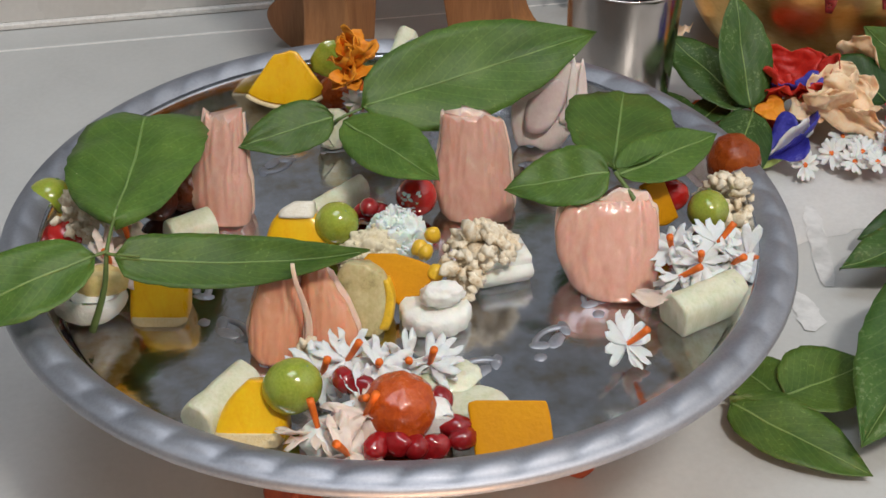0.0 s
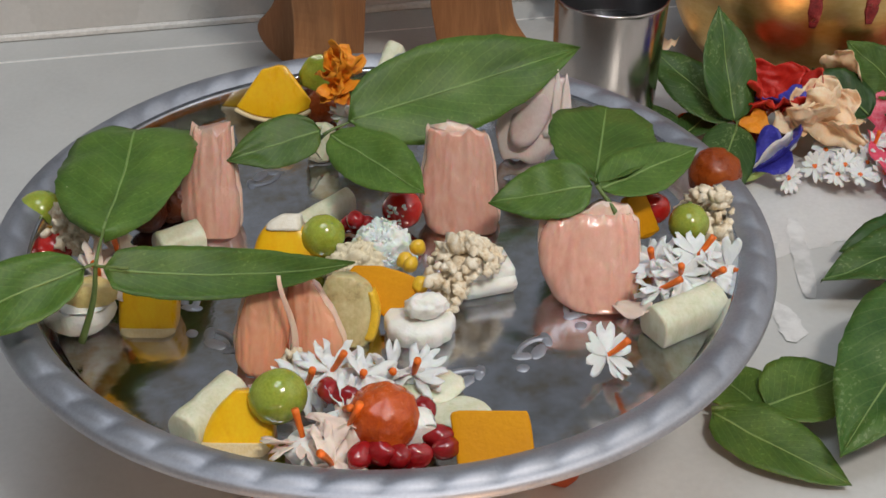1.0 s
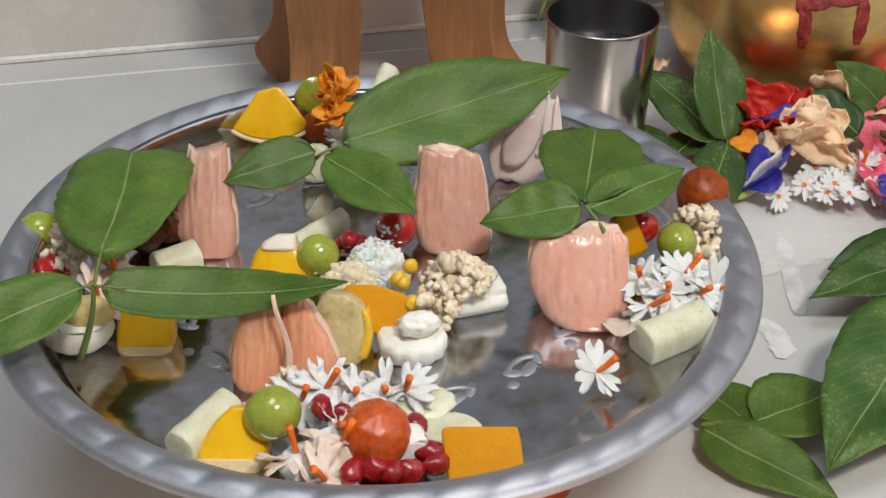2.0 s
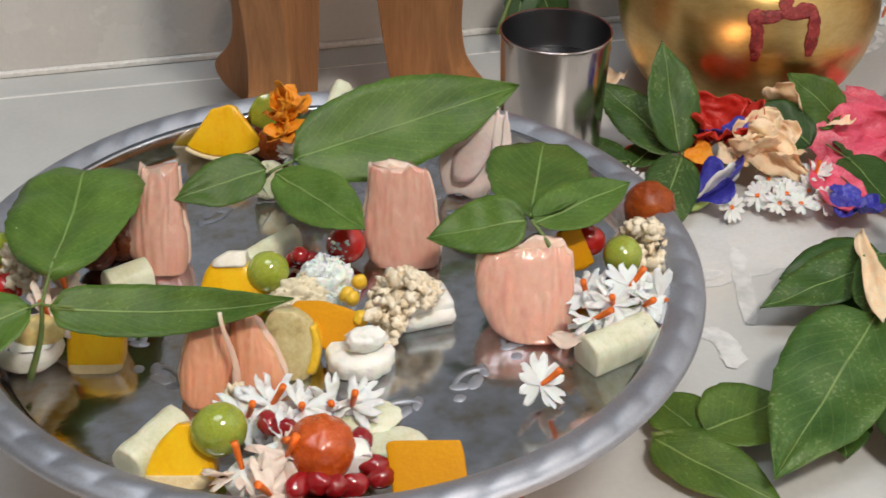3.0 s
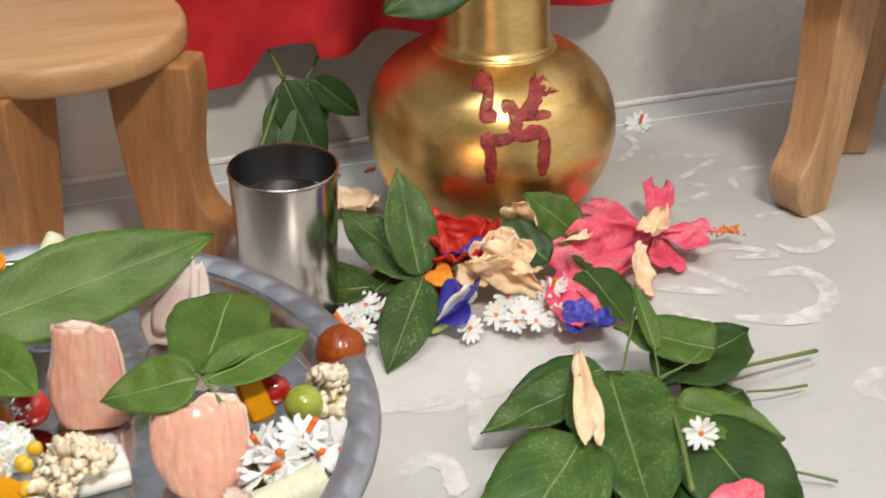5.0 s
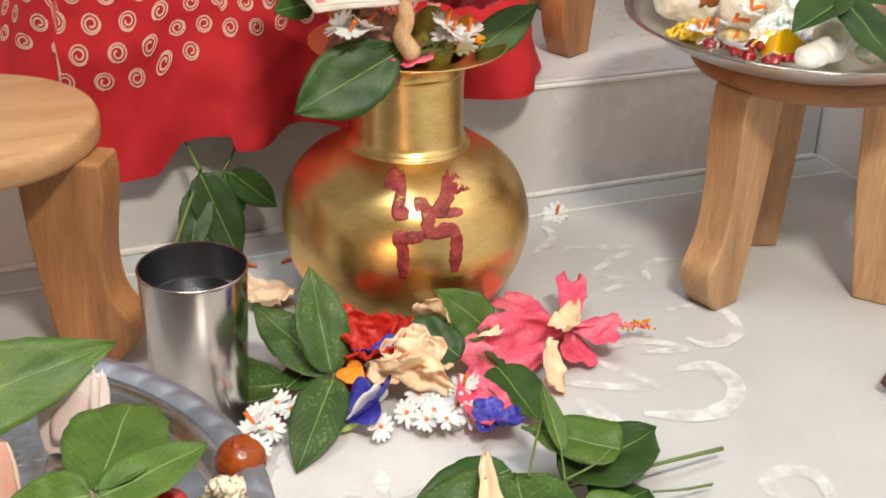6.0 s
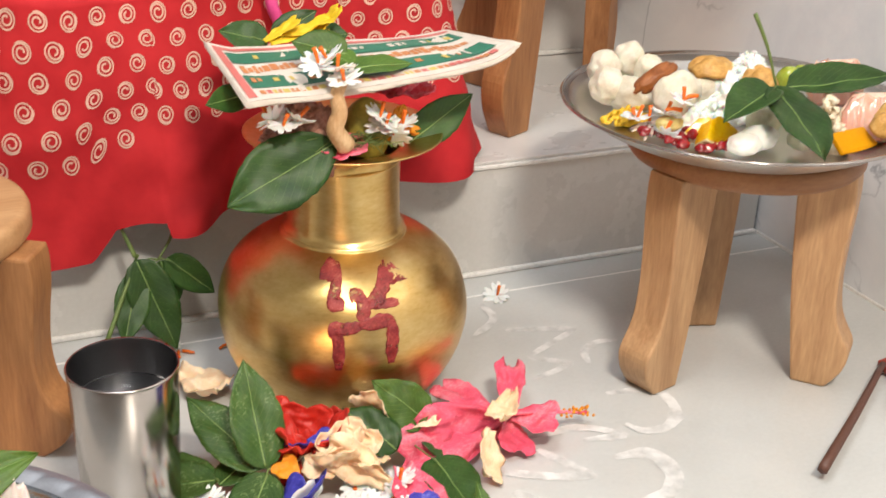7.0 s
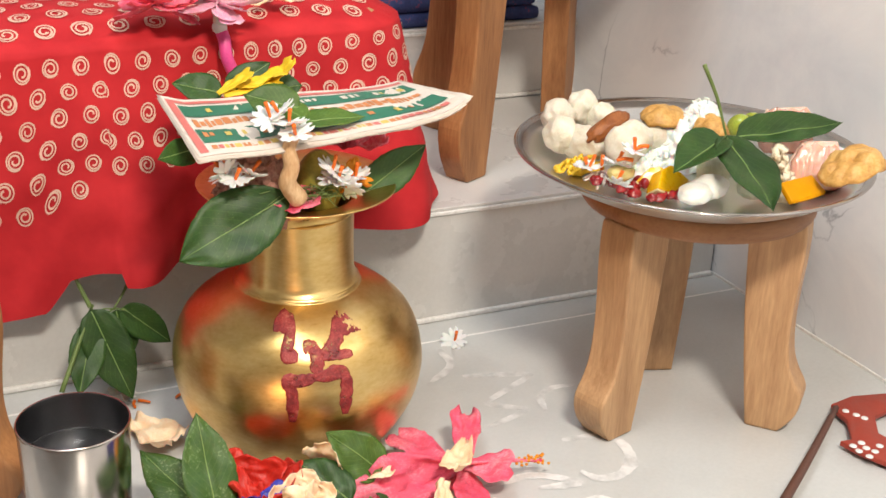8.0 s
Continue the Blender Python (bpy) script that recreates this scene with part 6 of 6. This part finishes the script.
# ---- red craft and stick ----
M_REDPAINT = surface("brick_red_paint", spread((0.34, 0.045, 0.025)), 60, 500, 0.5, bump=0.3)
craft = empty("painted_cutout", (0.944, 0.638, 0), "red painted cut-out with white dots lying on the floor", "ornament")
C0 = Vector((0.944, 0.638, 0))
bm = bmesh.new()
f = bm.faces.new([bm.verts.new(Vector((p[0] - C0.x, p[1] - C0.y, 0.004))) for p in ((0.942, 0.679, 0.004), (0.97, 0.683, 0.004), (1.021, 0.67, 0.004), (1.015, 0.637, 0.004), (0.994, 0.653, 0.004), (0.964, 0.648, 0.004), (0.946, 0.625, 0.004), (0.951, 0.599, 0.004), (0.931, 0.566, 0.004), (0.917, 0.591, 0.004), (0.91, 0.609, 0.004), (0.906, 0.628, 0.004), (0.917, 0.626, 0.004), (0.936, 0.652, 0.004), (0.938, 0.666, 0.004))])
ex = bmesh.ops.extrude_face_region(bm, geom=[f])
for v in ex["geom"]:
    if isinstance(v, bmesh.types.BMVert):
        v.co.z += 0.005
part("board", soften(bm, 0.0008), M_REDPAINT, craft)
for p in ((0.945, 0.664, 0.009), (0.949, 0.655, 0.009), (0.952, 0.648, 0.009), (0.91, 0.617, 0.009), (0.92, 0.618, 0.009), (0.918, 0.61, 0.009), (0.909, 0.609, 0.009), (0.921, 0.603, 0.009), (0.911, 0.599, 0.009), (0.931, 0.608, 0.009)):
    part("dot", moved(lathe([(0.0032, 0), (0.0030, 0.0006), (0, 0.0007)], 14), Matrix.Translation(Vector(p) - C0 + Vector((0, 0, 0.0002)))), M_CHALK, craft, "white paint dot")
a, b = Vector((0.937, 0.668, 0.012)), Vector((0.779, 0.56, 0.012))
tagged(part("dark_stick", tube((a, (a + b) / 2 + Vector((0.002, 0, 0.001)), b), 0.0030, 0.0045, 6, 4), surface("dark_stick_wood", spread((0.11, 0.045, 0.03)), 80, 500, 0.5, stretch=(3, 3, 1))), "dark brown stick lying against the red cut-out", "stick")

# ---- what lies on the pot ----
TOP = 0.222
crown = [
    spray((AX - 0.03, AY - 0.045, TOP + 0.006), [((0.468, 0.765, 0.24), (0.384, 0.755, 0.206), 0.0255, dict(up=(-0.2, -0.85, 0.5), droop=0.03, bulge=1.05, wave=0.08))], None, "dark mango leaf hanging over the pot rim", M_LEAF_DARK, "pot leaves", "mango_leaf"),
    spray((AX + 0.04, AY - 0.02, TOP + 0.006), [((0.535, 0.79, 0.222), (0.592, 0.8, 0.252), 0.0150, dict(up=(0.2, -0.8, 0.5)))], None, "mango leaf rising from the pot rim", M_LEAF_DARK, "pot leaves", "mango_leaf"),
    spray((AX - 0.05, AY + 0.0, TOP + 0.02), [((0.418, 0.82, 0.263), (0.384, 0.8, 0.265), 0.0105, dict(up=(0, -0.8, 0.5)))], None, "small leaf showing under the booklet", M_LEAF_DARK, "pot leaves", "mango_leaf")]
crumpled("red_hibiscus_flower", (AX + 0.045, AY + 0.005, TOP + 0.022), 0.034, M_HIB, "limp red hibiscus in the mouth of the pot", 5, 13, spreadz=60)
crumpled("red_hibiscus_flower", (AX - 0.022, AY - 0.045, TOP + 0.004), 0.026, M_HIB, "limp red hibiscus in the mouth of the pot", 4, 14, spreadz=40)
heap("dried_flower_heap", (AX - 0.040, AY - 0.022, TOP + 0.004), (0.062, 0.056, 0.042), 130, 0.010, surface("dried_flowers", [(0.3, (0.20, 0.07, 0.05)), (0.5, (0.45, 0.22, 0.16)), (0.7, (0.66, 0.45, 0.36))], 120, 500, 0.7, bump=0.8), "dried pinkish brown flowers in the pot's mouth", "dried flowers", 31, 1.5, 0.8)
gold = empty("marigold_flower", (AX + 0.030, AY - 0.038, TOP + 0.016), "orange marigold in the pot's mouth", "flower")
for k in range(30):
    part("petal", moved(petal_mesh(0.012 + 0.003 * math.sin(k * 3), 0.0045, 0.3, 0.3, k, 0.2, 0.3, 0.12, nu=5, nv=7), pose(0, 0, 0.004 * math.sin(k), 30 * math.sin(k * 2.1), -20 - 55 * math.cos(k * 1.7), k * 137.5)), M_MARIGOLD, gold)
scatter(flower_up, ((0.428, 0.765, 0.255), (0.438, 0.765, 0.258), (0.423, 0.768, 0.259), (0.506, 0.768, 0.244), (0.521, 0.77, 0.243), (0.501, 0.768, 0.252), (0.511, 0.765, 0.239)), 33, 60)
fruit = lump("green_fruit", (AX + 0.006, AY - 0.030, TOP - 0.013), (0.036, 0.034, 0.052), surface("green_yellow_skin", [(0.3, (0.16, 0.16, 0.02)), (0.6, (0.42, 0.34, 0.06))], 40, 400, 0.4, bump=0.2), "small yellow-green fruit set in the pot", "fruit", rough=0.04, seed=3)
stalk = empty("fruit_stalk", (0.468, 0.755, 0.241), "peeled pale wooden stalk bent upward", "stalk")
s0 = Vector((0.468, 0.755, 0.241))
part("stalk", tube([Vector(p) - s0 for p in ((0.473, 0.76, 0.238), (0.463, 0.755, 0.253), (0.465, 0.752, 0.266), (0.463, 0.752, 0.279), (0.467, 0.752, 0.289))], 0.0072, 0.0044, 12, 5), surface("peeled_stalk", [(0.3, (0.45, 0.22, 0.08)), (0.6, (0.74, 0.52, 0.30))], 70, 500, 0.5, bump=0.5, stretch=(1, 1, 0.4)), stalk)
rnd = random.Random(77)
part("grass_tuft", merged([tube(((0, 0, 0), (rnd.uniform(-0.02, 0.02), -0.006, rnd.uniform(0.0, 0.012)), (rnd.uniform(-0.05, 0.03), -0.01 + rnd.uniform(-0.01, 0), rnd.uniform(-0.004, 0.012))), 0.0006, 0.0003, 4, 4) for _ in range(26)]), M_STEM, None, m=pose(AX - 0.004, AY - 0.045, TOP + 0.010))
tagged(bpy.data.objects["grass_tuft"], "thin green blades of holy grass", "grass", kind="stuff")

# ---- printed booklet on the pot ----
FL, FR, BR, BL = (Vector(p) for p in ((0.3985, 0.752, 0.279), (0.602, 0.746, 0.296), (0.590, 0.846, 0.287), (0.403, 0.872, 0.284)))
booklet = empty("booklet", (FL + BR) / 2, "thin colour-printed booklet with curled pages on the pot", "booklet")
B0 = (FL + BR) / 2


def page(u, v, k=0.0):
    p = FL.lerp(FR, u).lerp(BL.lerp(BR, u), v)
    curl = 0.008 * max(0, u - 0.86) ** 2 * 60 * (1 - v * 0.6) + 0.006 * max(0, 0.10 - u) * 10 * v
    sag = -0.004 * math.sin(u * math.pi) * (1 - v)
    return p - B0 + Vector((0, 0, curl + sag + k + 0.0012 * noise.noise(Vector((u * 6, v * 4, 0))) + 0.0010 * max(0, 0.3 - v) * noise.noise(Vector((u * 14, k * 900, 2)))))


M_PAGE = surface("yellowed_paper", spread((0.66, 0.58, 0.50), 0.85, 1.1), 60, 500, 0.75, bump=0.2)
for k in range(5):
    part("page", grid_mesh(lambda u, v, k=k: page(u * (1 - 0.012 * k) + 0.004 * math.sin(k * 2), v * (1 - 0.01 * k) - 0.008 * (k % 3), -0.0006 * k), 30, 8, 0.0004), M_PAGE, booklet)
INK = {}
for nm, c in (("cover_green", (0.03, 0.18, 0.11)), ("cover_red", (0.62, 0.17, 0.15)), ("cover_orange", (0.62, 0.24, 0.09)), ("cover_white", (0.74, 0.66, 0.58)), ("cover_yellow", (0.66, 0.50, 0.12))):
    INK[nm] = surface(nm, spread(c, 0.85, 1.12), 50, 500, 0.45, bump=0.1)


def cover_patch(name, u0, u1, v0, v1, ink, lift, label=""):
    n = max(2, int((u1 - u0) * 40))
    return part(name, grid_mesh(lambda u, v: page(u0 + (u1 - u0) * u, v0 + (v1 - v0) * v, lift), n, 2), INK[ink], booklet, label)


cover_patch("cover", 0.01, 0.985, 0.02, 0.985, "cover_white", 0.0006, "glossy printed cover")
cover_patch("border_band", 0.02, 0.975, 0.88, 0.93, "cover_red", 0.0010)
cover_patch("border_band", 0.02, 0.05, 0.06, 0.88, "cover_red", 0.0010)
cover_patch("title_band", 0.055, 0.965, 0.64, 0.84, "cover_green", 0.0010)
cover_patch("title_band", 0.055, 0.965, 0.20, 0.42, "cover_green", 0.0010)
rnd = random.Random(9)
x = 0.07
while x < 0.93:
    w = rnd.uniform(0.010, 0.030)
    cover_patch("title_bar", x, x + w, 0.455 + rnd.uniform(0, 0.04), 0.60 - rnd.uniform(0, 0.05), "cover_orange", 0.0010)
    if rnd.random() < 0.3:
        cover_patch("small_bar", x, x + w * 0.8, 0.70 + rnd.uniform(0, 0.03), 0.78, "cover_yellow" if rnd.random() < 0.3 else "cover_white", 0.0014)
    if rnd.random() < 0.45:
        cover_patch("small_bar", x, x + w * 0.9, 0.26 + rnd.uniform(0, 0.04), 0.36, rnd.choice(("cover_yellow", "cover_white", "cover_orange")), 0.0014)
    cover_patch("lower_bar", x, x + w, 0.10, 0.16, rnd.choice(("cover_orange", "cover_red", "cover_yellow")), 0.0010)
    x += w + 0.005
# offerings on the booklet
TOPB = 0.290
spray((0.477, 0.804, 0.296), [((0.483, 0.784, 0.297), (0.449, 0.806, 0.304), 0.0150, dict(up=(0, -0.7, 0.7))), ((0.474, 0.79, 0.297), (0.483, 0.769, 0.292), 0.0110, dict(up=(0, -0.6, 0.8))), ((0.48, 0.775, 0.29), (0.527, 0.769, 0.291), 0.0130, dict(FLOOR_UP))], None, "small bel leaf lying on the booklet", M_LEAF, "pot leaves")
spray((0.461, 0.885, 0.284), [((0.458, 0.885, 0.282), (0.42, 0.89, 0.292), 0.0130, dict(up=(0, -0.8, 0.6))), ((0.461, 0.885, 0.284), (0.497, 0.885, 0.303), 0.0110, dict(up=(0, -0.8, 0.6))), ((0.497, 0.885, 0.281), (0.521, 0.88, 0.284), 0.0120, dict(up=(0, -0.8, 0.6)))], None, "dark leaves behind the booklet", M_LEAF_DARK, "pot leaves")
for i, (p, t) in enumerate((((0.458, 0.875, 0.287), (0.508, 0.872, 0.297)), ((0.45, 0.872, 0.286), (0.479, 0.872, 0.3)), ((0.493, 0.873, 0.289), (0.513, 0.873, 0.308)), ((0.454, 0.87, 0.285), (0.501, 0.87, 0.289)))):
    petal(p, t, 0.008, M_YELLOW_FL, "bright yellow petal behind the booklet", 60 + i, 0.1, 0.08)
scatter(flower_up, ((0.456, 0.769, 0.296), (0.464, 0.769, 0.298), (0.465, 0.755, 0.294), (0.468, 0.75, 0.288)), 41, 40)

# ---- garland on the red seat ----
M_PINK = surface("pale_pink_petal", [(0.3, (0.72, 0.22, 0.36)), (0.55, (0.84, 0.48, 0.58)), (0.75, (0.90, 0.72, 0.76))], 60, 500, 0.55, bump=0.4, sss=0.1)
M_PINK_STRAND = surface("hot_pink_plastic", spread((0.80, 0.08, 0.30)), 80, 500, 0.4, bump=0.3)
for at, mt, lab, sd in (((0.476, 0.949, 0.335), M_PINK, "pink and white cloth garland flower on the red seat", 51), ((0.426, 0.956, 0.335), M_HIB, "red-pink cloth garland flower on the red seat", 52), ((0.531, 0.978, 0.33), M_PEACH, "dried peach flower on the red seat", 53)):
    g = empty("garland_flower", at, lab, "flower", "garland flowers")
    rnd = random.Random(sd)
    big = 0.036 if sd < 53 else 0.020
    for k in range(18 if sd < 53 else 8):
        bm = petal_mesh(big * rnd.uniform(0.7, 1.1), big * 0.28, 0.1, rnd.uniform(0.0, 0.4), k + sd, rnd.uniform(-0.3, 0.3), 0.3, 0.08, nu=7, nv=10)
        part("petal", moved(bm, pose(0, 0, 0.002, rnd.uniform(-25, 25), rnd.uniform(-60, 30), k * 137.5)), mt, g)
beads = empty("garland_strand", (0.479, 0.95, 0.321), "pink plastic strand with white beads hanging from a garland", "garland")
g0 = Vector((0.479, 0.95, 0.321))
part("strand", tube([Vector(p) - g0 for p in ((0.478, 0.955, 0.317), (0.479, 0.945, 0.308), (0.479, 0.94, 0.295), (0.484, 0.94, 0.282))], 0.0052, 0.0050, 10, 5), M_PINK_STRAND, beads)
for p in ((0.478, 0.953, 0.33), (0.478, 0.95, 0.323), (0.477, 0.95, 0.317)):
    part("bead", moved(blob(0.0062, 0.0062, 0.0058, 0.02, 2, 1, 3), Matrix.Translation(Vector(p) - g0)), M_PETAL, beads, "white bead")

# ---- folded blue cloth and paper on the steps ----
M_BLUECLOTH = surface("blue_floral_cotton", [(0.35, (0.015, 0.02, 0.09)), (0.58, (0.03, 0.05, 0.16)), (0.66, (0.30, 0.04, 0.06)), (0.72, (0.35, 0.28, 0.25))], 70, 300, 0.8, bump=0.5)
b0, b1 = Vector((0.753, 1.3, 0.219)), Vector((0.983, 1.3, 0.207))
tagged(part("folded_cloth", moved(merged([box(0, 0.0, 0.0, b1.x - b0.x, 0.25, 0.016, 0.006), box(0.004, 0.004, 0.0165, b1.x - b0.x - 0.003, 0.25, 0.034, 0.007)]), Matrix.Translation((b0.x, 1.285, HS + 0.0922))), M_BLUECLOTH), "folded dark blue floral cloth on the upper step", "cloth")
pc = [Vector(p) for p in ((0.175, 1.229, 0.13), (0.31, 1.165, 0.125), (0.305, 1.368, 0.15), (0.192, 1.411, 0.16))]
tagged(part("crumpled_paper", grid_mesh(lambda u, v: pc[0].lerp(pc[1], u).lerp(pc[3].lerp(pc[2], u), v) + Vector((0, 0, 0.012 * noise.noise(Vector((u * 3, v * 4, 2))) + 0.005 * abs(noise.noise(Vector((u * 9, v * 9, 5)))))), 40, 30, 0.0006), surface("grey_newsprint", [(0.40, (0.20, 0.19, 0.17)), (0.47, (0.66, 0.64, 0.58)), (0.6, (0.74, 0.72, 0.66))], 120, 500, 0.8, bump=0.3, stretch=(1, 3, 1))), "crumpled sheet of printed newspaper on the step", "paper")

# ---- food on the raised plate ----
P2, Z2 = (0.822, 0.757), 0.21
for i, (p, s) in enumerate((((0.75, 0.863, 0.222), (0.024, 0.024, 0.025)), ((0.777, 0.868, 0.226), (0.026, 0.024, 0.028)), ((0.788, 0.853, 0.224), (0.022, 0.022, 0.022)), ((0.736, 0.833, 0.217), (0.026, 0.026, 0.024)), ((0.75, 0.815, 0.215), (0.034, 0.026, 0.024)))):
    lump("milk_sweet", p, tuple(1.2 * v for v in s), M_MILK, "irregular cream-white milk sweet lump", "sweet", "milk sweets", 0.20, 1.3, i + 20, 30 * i, 20 * i)
M_FRIED = surface("golden_fried_crust", [(0.3, (0.36, 0.15, 0.03)), (0.5, (0.62, 0.34, 0.09)), (0.72, (0.76, 0.52, 0.22))], 70, 400, 0.5, bump=0.8, depth=0.002)
roll = lump("fried_roll", (0.767, 0.806, 0.238), (0.048, 0.018, 0.016), surface("dark_fried_crust", [(0.3, (0.17, 0.045, 0.010)), (0.7, (0.42, 0.14, 0.035))], 80, 500, 0.45, bump=0.8), "brown oblong fried sweet", "sweet", "fried sweets", 0.16, 2.0, 4)
roll.matrix_world = pose(*(0.767, 0.806, 0.238), 0, -20, 12)
lump("milk_sweet", (0.761, 0.77, 0.217), (0.038, 0.030, 0.043), M_MILK, "large pale lump of milk sweet", "sweet", "milk sweets", 0.24, 1.3, 31)
lump("coconut_piece", (0.735, 0.74, 0.224), (0.024, 0.016, 0.014), M_BANANA, "brown-edged pale banana piece", "banana", "banana slices", 0.1, 2, 9)
heap("corn_heap", (0.734, 0.797, 0.215), (0.046, 0.026, 0.013), 110, 0.0046, M_CORN, "heap of yellow sweet boondi grains", "boondi", 51, 1.0, 0.2)
heap("rice_mound", (0.827, 0.795, 0.212), (0.074, 0.060, 0.044), 700, 0.0040, M_COCO, "mound of white puffed rice", "rice", 52, 1.7, 0.3)
heap("rice_mound", (0.909, 0.865, 0.212), (0.044, 0.036, 0.030), 180, 0.0042, M_COCO, "mound of white rice", "rice", 58, 1.7, 0.3)


def fried_bread(at, r, tilt, turn, seed, rise=0):
    def fn(u, v):
        a = 6.28318 * u
        q = r * v * (1 + 0.10 * noise.noise(Vector((math.cos(a) * 1.5, math.sin(a) * 1.5, seed))))
        return Vector((q * math.cos(a), q * math.sin(a) * 0.8, 0.009 * (1 - v ** 4) + 0.005 * noise.noise(Vector((q * math.cos(a) * 90, q * math.sin(a) * 90, seed)))))
    bm = grid_mesh(fn, 48, 14, 0.0035)
    return tagged(part("fried_bread", bm, M_FRIED, None, m=pose(*at, tilt, rise, turn)), "puffy golden fried bread", "fried bread", "fried breads")


fried_bread((0.816, 0.799, 0.248), 0.020, 4, 10, 1)
fried_bread((0.843, 0.77, 0.244), 0.016, 4, 40, 2)
fried_bread((0.894, 0.657, 0.243), 0.026, -6, 14, 3, -20)
orange_piece((0.769, 0.718, 0.215), 0.0195, 190, 40, -14)
orange_piece((0.762, 0.731, 0.215), 0.0165, 150, 40, -10)
arils([tuple(Vector((0.744, 0.743, 0.217)) + Vector((0.006 * (k % 5) - 0.014, -0.004 * (k // 5) + 0.003 * math.sin(k * 4), 0.003 * math.cos(k * 5)))) for k in range(18)], 0.0052)
arils([tuple(Vector((0.759, 0.717, 0.215)) + Vector((0.006 * k - 0.012, -0.004 - 0.002 * math.sin(k * 2), 0))) for k in range(8)], 0.0052)
lump("banana_slice", (0.794, 0.703, 0.215), (0.034, 0.024, 0.020), M_WHITE_SWEET, "soft white banana piece", "banana", "banana slices", 0.1, 2, 14)
lump("banana_slice", (0.816, 0.726, 0.217), (0.030, 0.026, 0.022), M_CREAM, "pale cucumber slice on the raised plate", "cucumber", "cucumber chunks", 0.08, 2, 16)
scatter(flower_up, ((0.724, 0.769, 0.226), (0.731, 0.742, 0.236), (0.735, 0.726, 0.252), (0.726, 0.733, 0.224)), 61, 40)
spray((0.823, 0.726, 0.257), [
    ((0.822, 0.724, 0.257), (0.7932, 0.6268, 0.236), 0.0225, dict(up=(-0.2, -0.8, 0.55), droop=0.02, bulge=0.85, wave=0.08)),
    ((0.815, 0.72, 0.257), (0.748, 0.691, 0.247), 0.0170, dict(up=(-0.4, -0.4, 0.8), fold=0.6)),
    ((0.830, 0.722, 0.256), (0.9420, 0.7250, 0.252), 0.0165, dict(up=(0.1, -0.5, 0.85), fold=0.5, droop=-0.05, wave=0.08))], (0.804, 0.74, 0.313), "bel leaf with a long upright stalk on food", M_LEAF_DARK, stem_r=0.0012)
heap("puffed_rice_pile", (0.86, 0.703, 0.217), (0.030, 0.026, 0.034), 70, 0.0062, M_KHOI, "small pile of cream puffed rice", "puffed rice", 54)
heap("puffed_rice_pile", (0.857, 0.688, 0.212), (0.026, 0.022, 0.022), 40, 0.0062, M_KHOI, "small pile of cream puffed rice", "puffed rice", 55)
heap("rice_mound", (0.776, 0.765, 0.212), (0.040, 0.034, 0.028), 200, 0.0040, M_COCO, "mound of white puffed rice", "rice", 56, 1.7, 0.3)
slab_piece("mango_slice", (0.856, 0.669, 0.22), ((-0.020, -0.009), (0.021, -0.008), (0.018, 0.010), (-0.018, 0.010)), 0.005, M_MANGO, 8, (35, 0), "deep yellow mango slice leaning on fruit", "mango", "mango slices")
pomelo((0.888, 0.683, 0.217), ((0, -0.015, 0.016), (0.006, -0.021, 0.021), (0.022, -0.020, 0.020), (0.036, -0.012, 0.016)), 0.020, 20, 41, -29)
pomelo((0.91, 0.748, 0.224), ((0, -0.017, 0.018), (0.008, -0.023, 0.023), (0.024, -0.022, 0.023), (0.038, -0.016, 0.020)), 0.020, 20, 43, -29)
grape((0.889, 0.788, 0.228), 0.0105, 6, "green grape in the raised plate")
grape((0.904, 0.79, 0.228), 0.0100, 7, "green grape in the raised plate")
heap("puffed_rice_pile", (0.929, 0.715, 0.224), (0.030, 0.03, 0.016), 50, 0.005, M_COCO, "scattered white puffed rice", "puffed rice", 57)
lump("banana_slice", (0.778, 0.699, 0.214), (0.030, 0.022, 0.018), M_WHITE_SWEET, "soft white banana piece", "banana", "banana slices", 0.1, 2, 24)
lump("coconut_piece", (0.829, 0.693, 0.214), (0.026, 0.022, 0.018), M_CREAM, "pale wet coconut piece", "coconut", seed=28)
lump("coconut_piece", (0.804, 0.798, 0.224), (0.034, 0.030, 0.026), M_MILK, "pale crumbly milk sweet piece", "sweet", "milk sweets", 0.15, 1.8, 44)
heap("rice_mound", (0.833, 0.786, 0.226), (0.060, 0.050, 0.034), 420, 0.0040, M_COCO, "mound of white puffed rice", "rice", 71, 1.7, 0.3)
arils([tuple(Vector((0.734, 0.76, 0.217)) + Vector((0.007 * (k % 4) - 0.010, -0.004 * (k // 4), 0.0))) for k in range(8)], 0.0050)
scatter(flower_pink, ((0.731, 0.761, 0.224),), 63, 30)
for p, r in (((0.72, 0.767, 0.232), 60), ((0.724, 0.732, 0.246), -20), ((0.736, 0.725, 0.256), 10)):
    tagged(part("flower_tube", tube(((0, 0, 0), (0.006, 0.001, 0.001), (0.013, 0, 0)), 0.0013, 0.0018, 7, 3), M_TUBE, None, m=pose(*p, 0, 0, r)), "loose orange jasmine flower tube", "flower tube", "flower tubes")
